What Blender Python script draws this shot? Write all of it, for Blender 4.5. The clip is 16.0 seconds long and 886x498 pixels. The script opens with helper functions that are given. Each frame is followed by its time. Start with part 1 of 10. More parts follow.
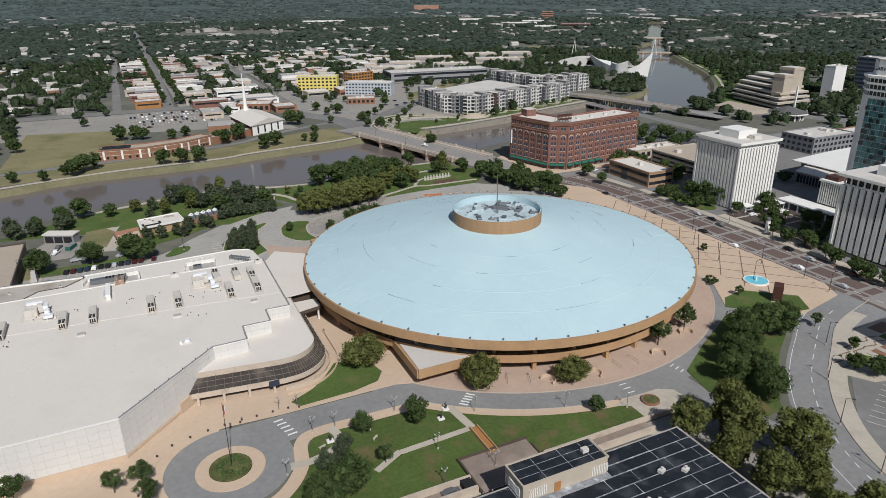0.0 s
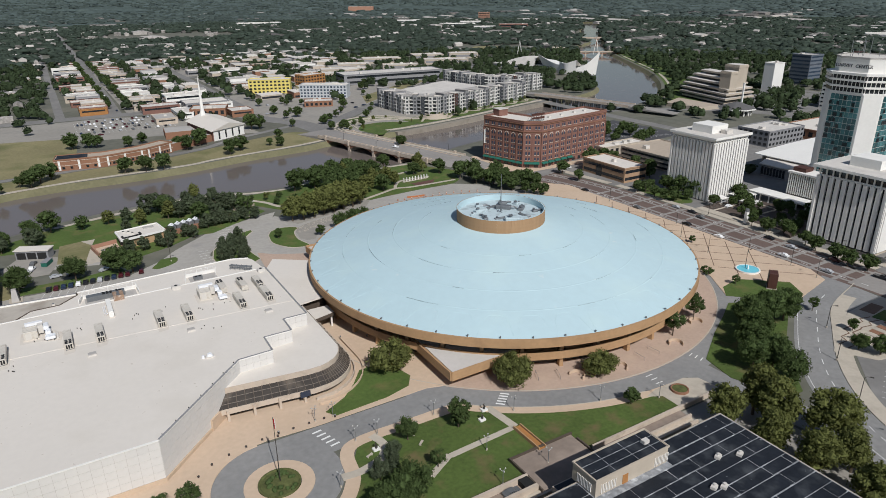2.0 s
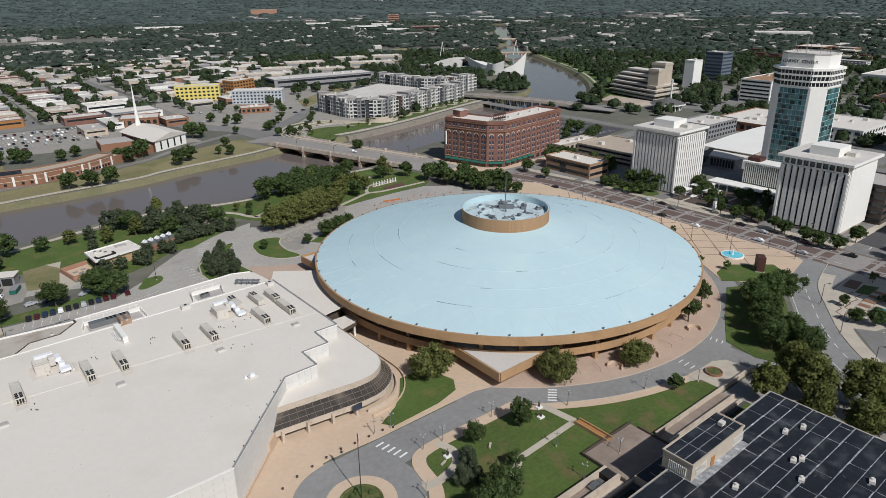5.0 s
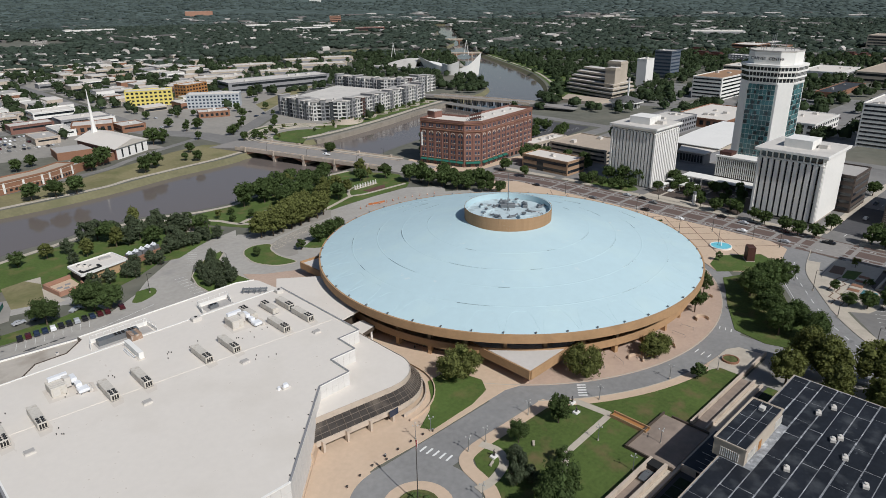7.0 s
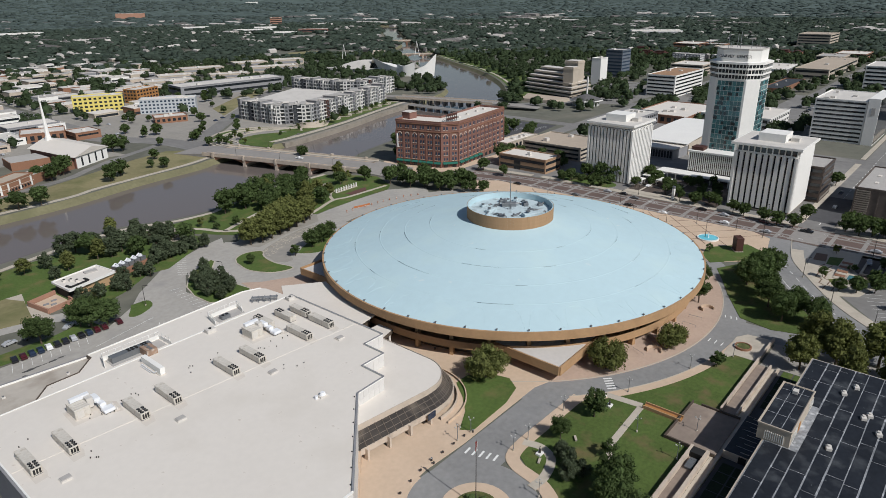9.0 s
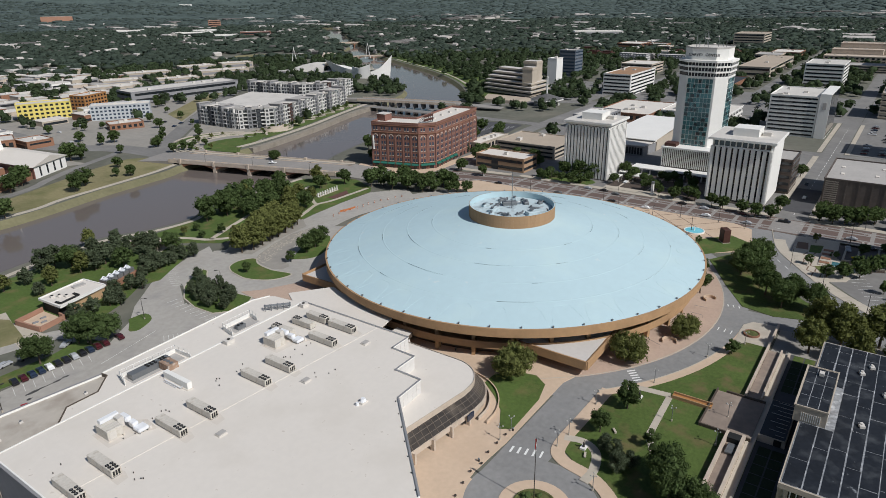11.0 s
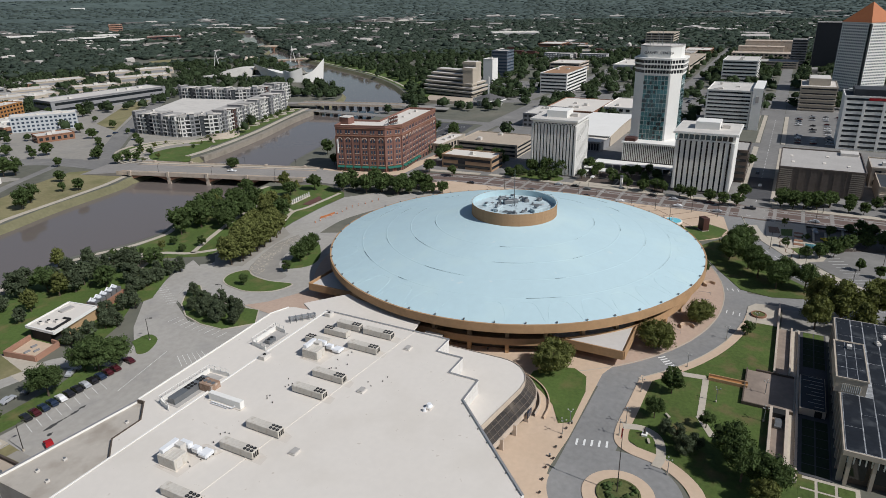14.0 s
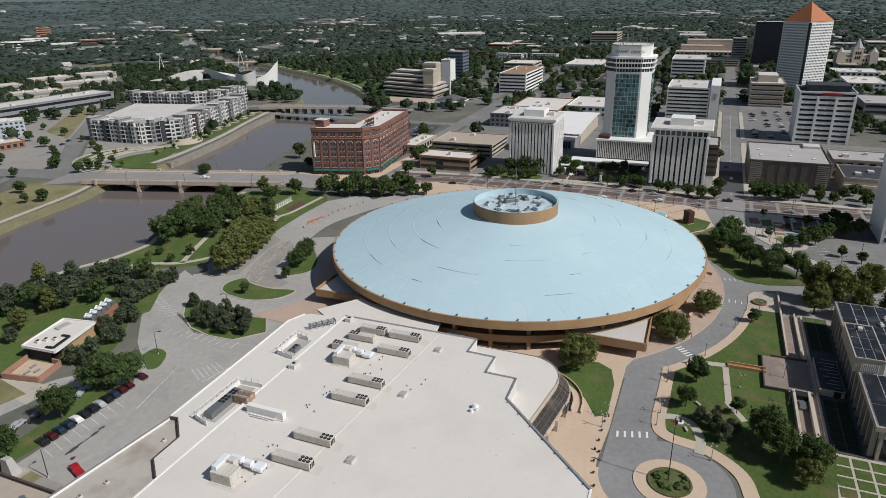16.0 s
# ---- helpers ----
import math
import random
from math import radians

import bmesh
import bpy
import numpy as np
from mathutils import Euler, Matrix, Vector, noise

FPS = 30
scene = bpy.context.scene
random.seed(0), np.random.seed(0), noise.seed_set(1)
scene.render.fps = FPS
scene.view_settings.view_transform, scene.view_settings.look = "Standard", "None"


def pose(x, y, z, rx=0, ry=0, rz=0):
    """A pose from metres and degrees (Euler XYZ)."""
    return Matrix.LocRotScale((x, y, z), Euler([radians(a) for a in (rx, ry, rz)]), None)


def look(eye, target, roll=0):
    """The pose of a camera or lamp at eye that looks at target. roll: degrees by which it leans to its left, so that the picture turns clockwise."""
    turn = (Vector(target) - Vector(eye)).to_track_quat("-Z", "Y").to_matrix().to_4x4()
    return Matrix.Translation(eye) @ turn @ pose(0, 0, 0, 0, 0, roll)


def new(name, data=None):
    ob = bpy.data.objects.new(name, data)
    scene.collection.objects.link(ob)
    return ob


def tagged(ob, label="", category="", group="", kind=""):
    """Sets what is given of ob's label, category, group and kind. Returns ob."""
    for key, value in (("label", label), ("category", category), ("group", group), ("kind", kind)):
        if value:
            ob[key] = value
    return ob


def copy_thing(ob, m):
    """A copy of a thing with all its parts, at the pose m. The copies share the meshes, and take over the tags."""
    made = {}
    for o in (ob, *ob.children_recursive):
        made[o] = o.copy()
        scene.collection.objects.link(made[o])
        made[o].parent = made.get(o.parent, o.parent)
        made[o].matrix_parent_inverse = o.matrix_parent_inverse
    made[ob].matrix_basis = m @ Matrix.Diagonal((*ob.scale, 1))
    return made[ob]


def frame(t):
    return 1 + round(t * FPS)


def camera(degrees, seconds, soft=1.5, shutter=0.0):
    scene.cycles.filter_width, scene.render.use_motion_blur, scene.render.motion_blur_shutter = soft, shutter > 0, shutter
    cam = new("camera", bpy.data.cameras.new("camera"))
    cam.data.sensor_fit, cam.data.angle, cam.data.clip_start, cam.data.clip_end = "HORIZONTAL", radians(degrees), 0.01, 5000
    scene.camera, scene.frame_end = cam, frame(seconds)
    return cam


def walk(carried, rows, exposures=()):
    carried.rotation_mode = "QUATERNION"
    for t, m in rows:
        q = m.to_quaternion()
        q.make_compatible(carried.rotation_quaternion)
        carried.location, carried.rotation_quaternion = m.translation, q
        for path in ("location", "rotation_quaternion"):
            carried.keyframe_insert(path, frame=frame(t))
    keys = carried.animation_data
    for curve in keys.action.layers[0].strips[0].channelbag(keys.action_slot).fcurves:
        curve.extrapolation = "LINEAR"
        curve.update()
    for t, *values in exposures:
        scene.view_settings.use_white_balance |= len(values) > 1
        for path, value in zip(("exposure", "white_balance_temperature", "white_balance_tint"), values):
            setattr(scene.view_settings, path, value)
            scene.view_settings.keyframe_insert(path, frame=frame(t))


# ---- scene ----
cam = camera(67.7, 16.0, soft=0.7)
METRES, EYE, TILT, LEAN, TURN = 196.75, 110.0, 0.0, 0.0, -25.1
ROWS = [
    (0.0, 0.0, 0.0, 0.0, -0.23, -21.62, 0.57),
    (0.5, -0.0332, 0.0013, 0.0, -1.67, -21.62, 0.58),
    (1.0, -0.0664, 0.0038, 0.0002, -3.11, -21.62, 0.58),
    (1.5, -0.1, 0.0064, 0.0004, -4.56, -21.6, 0.58),
    (2.0, -0.1329, 0.0108, 0.0005, -5.96, -21.59, 0.59),
    (2.5, -0.1658, 0.0152, 0.0007, -7.39, -21.55, 0.58),
    (3.0, -0.1979, 0.0206, 0.0007, -8.79, -21.52, 0.61),
    (3.5, -0.2296, 0.0271, 0.0008, -10.2, -21.52, 0.63),
    (4.0, -0.2607, 0.0341, 0.0007, -11.56, -21.5, 0.64),
    (6.5, -0.4088, 0.0771, 0.0016, -18.16, -21.49, 0.71),
    (7.0, -0.4374, 0.0881, 0.0015, -19.47, -21.48, 0.72),
    (7.5, -0.4658, 0.0995, 0.0014, -20.79, -21.48, 0.73),
    (8.0, -0.4938, 0.1113, 0.0013, -22.1, -21.47, 0.74),
    (8.5, -0.5215, 0.1239, 0.0011, -23.38, -21.47, 0.77),
    (9.0, -0.5493, 0.137, 0.0011, -24.7, -21.45, 0.76),
    (11.5, -0.6828, 0.2106, -0.0, -31.22, -21.35, 0.81),
    (12.0, -0.7086, 0.2272, -0.0001, -32.54, -21.33, 0.82),
    (12.5, -0.734, 0.2444, -0.0001, -33.83, -21.33, 0.84),
    (13.0, -0.7591, 0.2622, -0.0001, -35.12, -21.32, 0.85),
    (13.5, -0.7836, 0.2806, -0.0001, -36.43, -21.32, 0.88),
    (14.0, -0.8078, 0.2995, -0.0002, -37.72, -21.31, 0.89),
    (14.5, -0.8314, 0.3191, -0.0002, -39.0, -21.31, 0.89),
    (15.0, -0.8549, 0.3393, -0.0002, -40.31, -21.3, 0.91),
    (15.5, -0.8779, 0.36, -0.0003, -41.61, -21.3, 0.92),
    (16.0, -0.9006, 0.3811, -0.0004, -42.93, -21.28, 0.94),
]
walk(cam, [(t, pose(0, 0, EYE, TILT, LEAN, TURN) @ pose(METRES * x, METRES * y, METRES * z, 90 + pitch, roll, yaw)) for t, x, y, z, yaw, pitch, roll in ROWS])

# ---- light: late-morning sun from the south side, clear hazy sky ----
SUN_ELEV, SUN_DIR = radians(44.5), Vector((-0.12, -1.0, 0.0)).normalized()
world = bpy.data.worlds.new("sky")
scene.world = world
world.use_nodes = True
_n, _l = world.node_tree.nodes, world.node_tree.links
_sky = _n.new("ShaderNodeTexSky")
_sky.sky_type, _sky.sun_disc = "NISHITA", False
_sky.sun_elevation, _sky.sun_rotation = SUN_ELEV, math.atan2(SUN_DIR.x, SUN_DIR.y)
_sky.air_density, _sky.dust_density = 1.0, 1.0
_l.new(_sky.outputs[0], _n["Background"].inputs[0])
_n["Background"].inputs[1].default_value = 0.057
sun = new("sun", bpy.data.lights.new("sun", "SUN"))
sun.data.energy, sun.data.angle, sun.data.color = 3.75, radians(0.55), (1.0, 0.988, 0.968)
_aim = SUN_DIR * math.cos(SUN_ELEV) + Vector((0, 0, math.sin(SUN_ELEV)))
sun.matrix_world = look(_aim * 600, (0, 0, 0))
scene.view_settings.exposure = 0.0

# ---- materials ----
def mat(name, col, rough=0.8, var=0.12, scale=1.0, big=0.04, bump=0.0, metal=0.0, spec=0.3, rand=0.0, stain=None, island=0.0, specks=None):
    """A surface with grain (scale, per metre) and broad patches (big); stain: (colour, amount) in blotches; rand: tone from piece to piece."""
    m = bpy.data.materials.new(name)
    m.use_nodes = True
    n, l = m.node_tree.nodes, m.node_tree.links
    b = n["Principled BSDF"]
    b.inputs["Roughness"].default_value, b.inputs["Metallic"].default_value = rough, metal
    b.inputs["Specular IOR Level"].default_value = spec
    co = n.new("ShaderNodeTexCoord")
    fine, wide = n.new("ShaderNodeTexNoise"), n.new("ShaderNodeTexNoise")
    for tex, s, d in ((fine, scale, 4), (wide, big, 3)):
        tex.inputs["Scale"].default_value, tex.inputs["Detail"].default_value = s, d
        l.new(co.outputs["Object"], tex.inputs["Vector"])
    add = n.new("ShaderNodeMath")
    add.operation = "ADD"
    l.new(fine.outputs["Fac"], add.inputs[0])
    l.new(wide.outputs["Fac"], add.inputs[1])
    last = add.outputs[0]
    for on, node, out in ((rand, "ShaderNodeObjectInfo", "Random"), (island, "ShaderNodeNewGeometry", "Random Per Island")):
        if on:
            src = n.new(node)
            mul = n.new("ShaderNodeMath")
            mul.operation = "MULTIPLY_ADD"
            mul.inputs[1].default_value = on
            l.new(src.outputs[out], mul.inputs[0])
            l.new(last, mul.inputs[2])
            sub = n.new("ShaderNodeMath")
            sub.operation = "SUBTRACT"
            sub.inputs[1].default_value = on / 2
            l.new(mul.outputs[0], sub.inputs[0])
            last = sub.outputs[0]
    rng = n.new("ShaderNodeMapRange")
    rng.inputs["From Min"].default_value, rng.inputs["From Max"].default_value = 0.55, 1.45
    l.new(last, rng.inputs["Value"])
    mix = n.new("ShaderNodeMix")
    mix.data_type = "RGBA"
    mix.inputs[6].default_value = (*[c * (1 - var) for c in col], 1)
    mix.inputs[7].default_value = (*[min(1, c * (1 + var)) for c in col], 1)
    l.new(rng.outputs[0], mix.inputs[0])
    out = mix.outputs[2]
    for stain, lo_, hi_ in ((stain, 0.52, 0.72), (specks, 0.69, 0.74)):
        if not stain:
            continue
        tex = n.new("ShaderNodeTexNoise")
        tex.inputs["Scale"].default_value, tex.inputs["Detail"].default_value = stain[2] if len(stain) > 2 else big * 3, 5
        l.new(co.outputs["Object"], tex.inputs["Vector"])
        ramp = n.new("ShaderNodeMapRange")
        ramp.inputs["From Min"].default_value, ramp.inputs["From Max"].default_value = lo_, hi_
        ramp.inputs["To Max"].default_value = stain[1]
        l.new(tex.outputs["Fac"], ramp.inputs["Value"])
        mix2 = n.new("ShaderNodeMix")
        mix2.data_type = "RGBA"
        mix2.inputs[7].default_value = (*stain[0], 1)
        l.new(ramp.outputs[0], mix2.inputs[0])
        l.new(out, mix2.inputs[6])
        out = mix2.outputs[2]
    l.new(out, b.inputs["Base Color"])
    if bump:
        bp = n.new("ShaderNodeBump")
        bp.inputs["Strength"].default_value, bp.inputs["Distance"].default_value = bump, 0.5 / scale
        l.new(fine.outputs["Fac"], bp.inputs["Height"])
        l.new(bp.outputs[0], b.inputs["Normal"])
    return m


WORNGRASS = mat("worn_park_grass", (0.072, 0.108, 0.026), 0.95, 0.35, 0.9, 0.06, 0.3, stain=((0.15, 0.115, 0.055), 0.9, 0.14))
# court grass coloured nearly black: the library's shade is in the tone
SHADEGRASS = mat("shaded_grass", (0.02, 0.032, 0.014), 0.9, 0.4, 1.4, 0.2, 0.3)
LOTPALE = mat("pale_lot", (0.3, 0.28, 0.25), 0.9, 0.15, 0.3, 0.03, stain=((0.2, 0.19, 0.18), 0.6, 0.06))
DARKASPH = mat("dark_and_shaded_paving", (0.075, 0.075, 0.08), 0.9, 0.2, 0.4, 0.05)
GRASS = mat("mown_grass", (0.076, 0.118, 0.028), 0.9, 0.3, 0.9, 0.06, 0.3, stain=((0.17, 0.14, 0.06), 0.7, 0.13))
DRYGRASS = mat("dry_grass", (0.225, 0.2, 0.105), 0.95, 0.25, 0.5, 0.03, 0.2, stain=((0.1, 0.115, 0.04), 0.7, 0.04))
EARTH = mat("town_ground", (0.13, 0.13, 0.105), 0.95, 0.3, 0.15, 0.012, stain=((0.22, 0.2, 0.16), 0.5, 0.02))
PALEROAD = mat("pale_worn_paving", (0.37, 0.35, 0.32), 0.9, 0.16, 0.5, 0.05, 0.1, stain=((0.27, 0.26, 0.25), 0.6, 0.1))
ASPHALT = mat("worn_asphalt", (0.238, 0.235, 0.23), 0.9, 0.2, 0.6, 0.05, 0.1, stain=((0.22, 0.22, 0.22), 0.5, 0.12))
CITYASPH = mat("city_asphalt", (0.2, 0.193, 0.185), 0.9, 0.2, 0.3, 0.03, stain=((0.3, 0.29, 0.27), 0.5, 0.05))
BRICKROAD = mat("brick_paved_road", (0.14, 0.1, 0.087), 0.9, 0.18, 1.2, 0.08)
LANE = mat("concrete_lane", (0.275, 0.257, 0.24), 0.9, 0.15, 0.5, 0.06)
CONCRETE = mat("pale_concrete", (0.46, 0.41, 0.34), 0.85, 0.12, 0.8, 0.06, 0.1, stain=((0.33, 0.29, 0.24), 0.5, 0.15))
QUAY = mat("quay_concrete", (0.27, 0.24, 0.2), 0.9, 0.2, 0.6, 0.05, stain=((0.16, 0.14, 0.11), 0.7, 0.15))
TANPAVE = mat("tan_concrete_paving", (0.55, 0.42, 0.31), 0.85, 0.1, 0.7, 0.05, stain=((0.5, 0.37, 0.26), 0.6, 0.07))
PINKPAVE = mat("pink_brick_paving", (0.45, 0.335, 0.265), 0.85, 0.12, 0.9, 0.08, stain=((0.5, 0.38, 0.29), 0.6, 0.12))
DARKLINE = mat("dark_paving_brick", (0.17, 0.11, 0.08), 0.85, 0.15, 2.0, 0.1)
PAINT = mat("white_road_paint", (0.72, 0.72, 0.7), 0.7, 0.12, 3.0, 0.5)
YELLOWPAINT = mat("yellow_road_paint", (0.6, 0.42, 0.08), 0.7, 0.12, 3.0, 0.5)
DOME = mat("pale_blue_roof_coating", (0.455, 0.6, 0.645), 0.75, 0.04, 0.35, 0.05, 0.03, stain=((0.50, 0.64, 0.65), 0.6, 0.06), specks=((0.6, 0.66, 0.66), 0.5, 0.22))
SEAM = mat("dark_roof_seam", (0.17, 0.22, 0.24), 0.8, 0.3, 0.4, 0.1)
TAN = mat("tan_precast_concrete", (0.40, 0.25, 0.135), 0.85, 0.12, 0.9, 0.1, 0.05, stain=((0.3, 0.185, 0.1), 0.5, 0.25))
TANPANEL = mat("tan_drum_panel", (0.36, 0.225, 0.125), 0.85, 0.12, 0.9, 0.1, rand=0.35)
PROW = mat("pale_deck_coating", (0.56, 0.53, 0.50), 0.85, 0.07, 0.7, 0.08)
# walls in recesses, their shade put into the colour; dark rims use it too
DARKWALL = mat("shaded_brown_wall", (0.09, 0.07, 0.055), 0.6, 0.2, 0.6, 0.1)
GLASS = mat("dark_glazing", (0.018, 0.022, 0.026), 0.08, 0.3, 0.5, 0.1, spec=0.6)
SMOKED = mat("smoked_glazing", (0.05, 0.043, 0.037), 0.12, 0.5, 0.25, 0.08, spec=0.5, stain=((0.17, 0.14, 0.11), 0.7, 0.16))
MULLION = mat("bronze_mullion", (0.13, 0.105, 0.085), 0.5, 0.15, 2.0, 0.3)
TEAL = mat("teal_glazing", (0.055, 0.155, 0.165), 0.12, 0.5, 0.5, 0.1, spec=0.7, rand=0.9)
BLUEGLASS = mat("blue_glazing", (0.04, 0.06, 0.09), 0.12, 0.25, 0.5, 0.1, spec=0.6, rand=0.6)
ROOFWHITE = mat("white_membrane_roof", (0.66, 0.615, 0.56), 0.85, 0.04, 0.6, 0.03, stain=((0.57, 0.525, 0.465), 0.45, 0.06), specks=((0.32, 0.25, 0.19), 0.4, 0.6))
WALLWHITE = mat("white_wall_panel", (0.62, 0.6, 0.575), 0.7, 0.06, 0.8, 0.1, rand=0.3)
HALLWALL = mat("wall_joint", (0.46, 0.43, 0.4), 0.85, 0.1, 1.0, 0.1)
CREAM = mat("cream_concrete", (0.5, 0.42, 0.345), 0.85, 0.1, 0.8, 0.1, stain=((0.3, 0.24, 0.19), 0.6, 0.3))
UNIT = mat("rooftop_unit_metal", (0.58, 0.55, 0.51), 0.6, 0.08, 2.0, 0.3)
DUCT = mat("white_duct", (0.75, 0.76, 0.78), 0.4, 0.05, 2.0, 0.3, spec=0.5)
BLACK = mat("black_fan_and_opening", (0.02, 0.02, 0.02), 0.7, 0.2, 3.0, 0.5)
METAL = mat("grey_metal", (0.22, 0.23, 0.24), 0.5, 0.1, 2.0, 0.3, metal=0.5)
BRONZE = mat("dark_pole_paint", (0.045, 0.04, 0.035), 0.5, 0.2, 3.0, 0.5)
LAMPHEAD = mat("lamp_globe", (0.4, 0.4, 0.38), 0.4, 0.05, 3.0, 0.5)
BRICK = mat("red_brick", (0.21, 0.108, 0.086), 0.9, 0.2, 1.5, 0.08, 0.05, stain=((0.25, 0.14, 0.11), 0.5, 0.3))
REDBRICK2 = mat("brown_brick", (0.26, 0.135, 0.085), 0.9, 0.18, 1.5, 0.08)
PINKBRICK = mat("pink_brick", (0.36, 0.2, 0.14), 0.9, 0.15, 0.5, 0.05)
STONE = mat("pale_stone_trim", (0.55, 0.47, 0.39), 0.85, 0.08, 1.2, 0.2)
GREENAWN = mat("green_awning", (0.02, 0.12, 0.09), 0.8, 0.15, 1.0, 0.2)
OFFWHITE = mat("white_precast", (0.76, 0.745, 0.71), 0.7, 0.05, 0.8, 0.1)
GREYROOF = mat("grey_gravel_roof", (0.4, 0.38, 0.36), 0.95, 0.12, 0.8, 0.08)
LIGHTROOF = mat("pale_flat_roof", (0.58, 0.55, 0.51), 0.9, 0.08, 0.5, 0.06, stain=((0.42, 0.4, 0.37), 0.5, 0.1))
WORNDECK = mat("worn_deck_coating", (0.44, 0.4, 0.35), 0.9, 0.1, 0.6, 0.06, stain=((0.25, 0.21, 0.17), 0.6, 0.12))
TANROOF = mat("tan_deck", (0.42, 0.35, 0.28), 0.9, 0.1, 0.5, 0.05)
DARKROOF = mat("charcoal_roof", (0.045, 0.05, 0.058), 0.8, 0.25, 0.4, 0.06)
ORANGEROOF = mat("copper_orange_roof", (0.42, 0.15, 0.06), 0.6, 0.1, 0.5, 0.1)
YELLOW = mat("yellow_sheathing", (0.66, 0.55, 0.16), 0.8, 0.08, 0.5, 0.1)
ORANGEWOOD = mat("orange_sheathing", (0.36, 0.17, 0.06), 0.85, 0.12, 0.5, 0.1)
GREYCLAD = mat("grey_cladding", (0.24, 0.24, 0.25), 0.7, 0.1, 0.5, 0.1)
BEIGE = mat("beige_concrete", (0.44, 0.38, 0.31), 0.85, 0.1, 0.5, 0.1)
GRANITE = mat("grey_brown_granite", (0.125, 0.103, 0.09), 0.6, 0.25, 0.8, 0.1, stain=((0.09, 0.072, 0.06), 0.6, 0.2))
RIBSTONE = mat("pale_ribbed_stone", (0.27, 0.235, 0.2), 0.8, 0.15, 0.8, 0.1)
BROWNSTONE = mat("dark_brown_granite", (0.085, 0.066, 0.056), 0.6, 0.25, 0.8, 0.1)
SOLAR = mat("dark_roof_membrane", (0.016, 0.019, 0.025), 0.6, 0.4, 0.8, 0.15, spec=0.2, stain=((0.085, 0.092, 0.1), 0.6, 0.22), specks=((0.34, 0.36, 0.38), 0.55, 0.45))
SOLARJOINT = mat("roof_joint", (0.24, 0.25, 0.265), 0.85, 0.6, 0.9, 0.15, stain=((0.62, 0.64, 0.66), 0.9, 0.5))
DECKBROWN = mat("brown_stained_deck", (0.25, 0.2, 0.165), 0.9, 0.2, 0.6, 0.1, stain=((0.36, 0.29, 0.24), 0.6, 0.2))
BARK = mat("bark", (0.11, 0.085, 0.06), 0.95, 0.25, 3.0, 0.5, 0.3)
DRUMFLOOR = mat("stained_pale_drum_floor", (0.47, 0.56, 0.59), 0.85, 0.1, 0.8, 0.15, stain=((0.2, 0.23, 0.24), 0.8, 0.3))
DARKSHINGLE = mat("dark_shingle", (0.115, 0.112, 0.112), 0.9, 0.2, 1.0, 0.1)
BLACKGLASS = mat("black_tower_glass", (0.02, 0.023, 0.03), 0.3, 0.2, 0.2, 0.02)
POOLBLUE = mat("fountain_tile", (0.16, 0.55, 0.66), 0.3, 0.1, 2.0, 0.3)
POOLWATER = mat("fountain_foam", (0.8, 0.86, 0.88), 0.3, 0.05, 2.0, 0.3)
RUST = mat("brown_steel", (0.075, 0.032, 0.025), 0.6, 0.15, 1.0, 0.2)
BANK = mat("stone_river_bank", (0.165, 0.155, 0.09), 0.95, 0.25, 0.5, 0.05, 0.3, stain=((0.13, 0.13, 0.07), 0.8, 0.06))
TYRE = mat("tyre_rubber", (0.02, 0.02, 0.02), 0.9, 0.1, 3.0, 0.5)
PLANTER = mat("flower_bed", (0.09, 0.1, 0.035), 0.95, 0.5, 1.2, 0.4, 0.3)
SHINGLE = mat("shingle_roof", (0.2, 0.15, 0.12), 0.95, 0.3, 0.4, 0.05, island=1.0)
HOUSEROOFS = mat("far_roofs", (0.3, 0.28, 0.26), 0.9, 0.6, 0.4, 0.05, island=1.6)
CARS = [mat("car_paint_" + k, c, 0.25, 0.05, 1.0, 0.2, spec=0.6) for k, c in (
    ("black", (0.015, 0.015, 0.018)), ("white", (0.75, 0.75, 0.75)), ("silver", (0.4, 0.41, 0.43)), ("maroon", (0.06, 0.01, 0.014)),
    ("blue", (0.02, 0.032, 0.06)), ("red", (0.35, 0.015, 0.02)), ("grey", (0.12, 0.125, 0.13)), ("yellow", (0.7, 0.5, 0.02)))]


def leaves(name, col, var=0.35, island=0.9, bump=0.0):
    m = mat(name, col, 0.85, var, 0.7 if island > 0.5 else 0.12, 0.25 if island > 0.5 else 0.03, spec=0.08, island=island, rand=0.35, bump=bump)
    n, l = m.node_tree.nodes, m.node_tree.links
    b, out = n["Principled BSDF"], n["Material Output"]
    tr, mx = n.new("ShaderNodeBsdfTranslucent"), n.new("ShaderNodeMixShader")
    mx.inputs[0].default_value = 0.25
    tr.inputs[0].default_value = (col[0] * 1.5, col[1] * 1.5, col[2] * 0.8, 1)
    l.new(b.outputs[0], mx.inputs[1])
    l.new(tr.outputs[0], mx.inputs[2])
    l.new(mx.outputs[0], out.inputs[0])
    return m


LEAF_OAK = leaves("oak_leaves", (0.066, 0.096, 0.035))
LEAF_PLANE = leaves("plane_leaves", (0.125, 0.138, 0.046))
LEAF_DARK = leaves("juniper_needles", (0.078, 0.098, 0.058))
# far woods paler and bluer: the haze of distance is in these colours
CANOPY = mat("hazed_canopy", (0.086, 0.112, 0.104), 0.9, 0.5, 0.06, 0.006, spec=0.05)
LEAF_HORIZON = leaves("hazed_wood_leaves", (0.086, 0.112, 0.104), 0.4, 0.6, 0.5)
LEAF_FAR = leaves("hazed_foliage", (0.058, 0.078, 0.061), 0.35, 0.5, 0.9)
LEAF_TOWN = leaves("town_foliage", (0.05, 0.072, 0.036), 0.45, 0.5, 0.7)

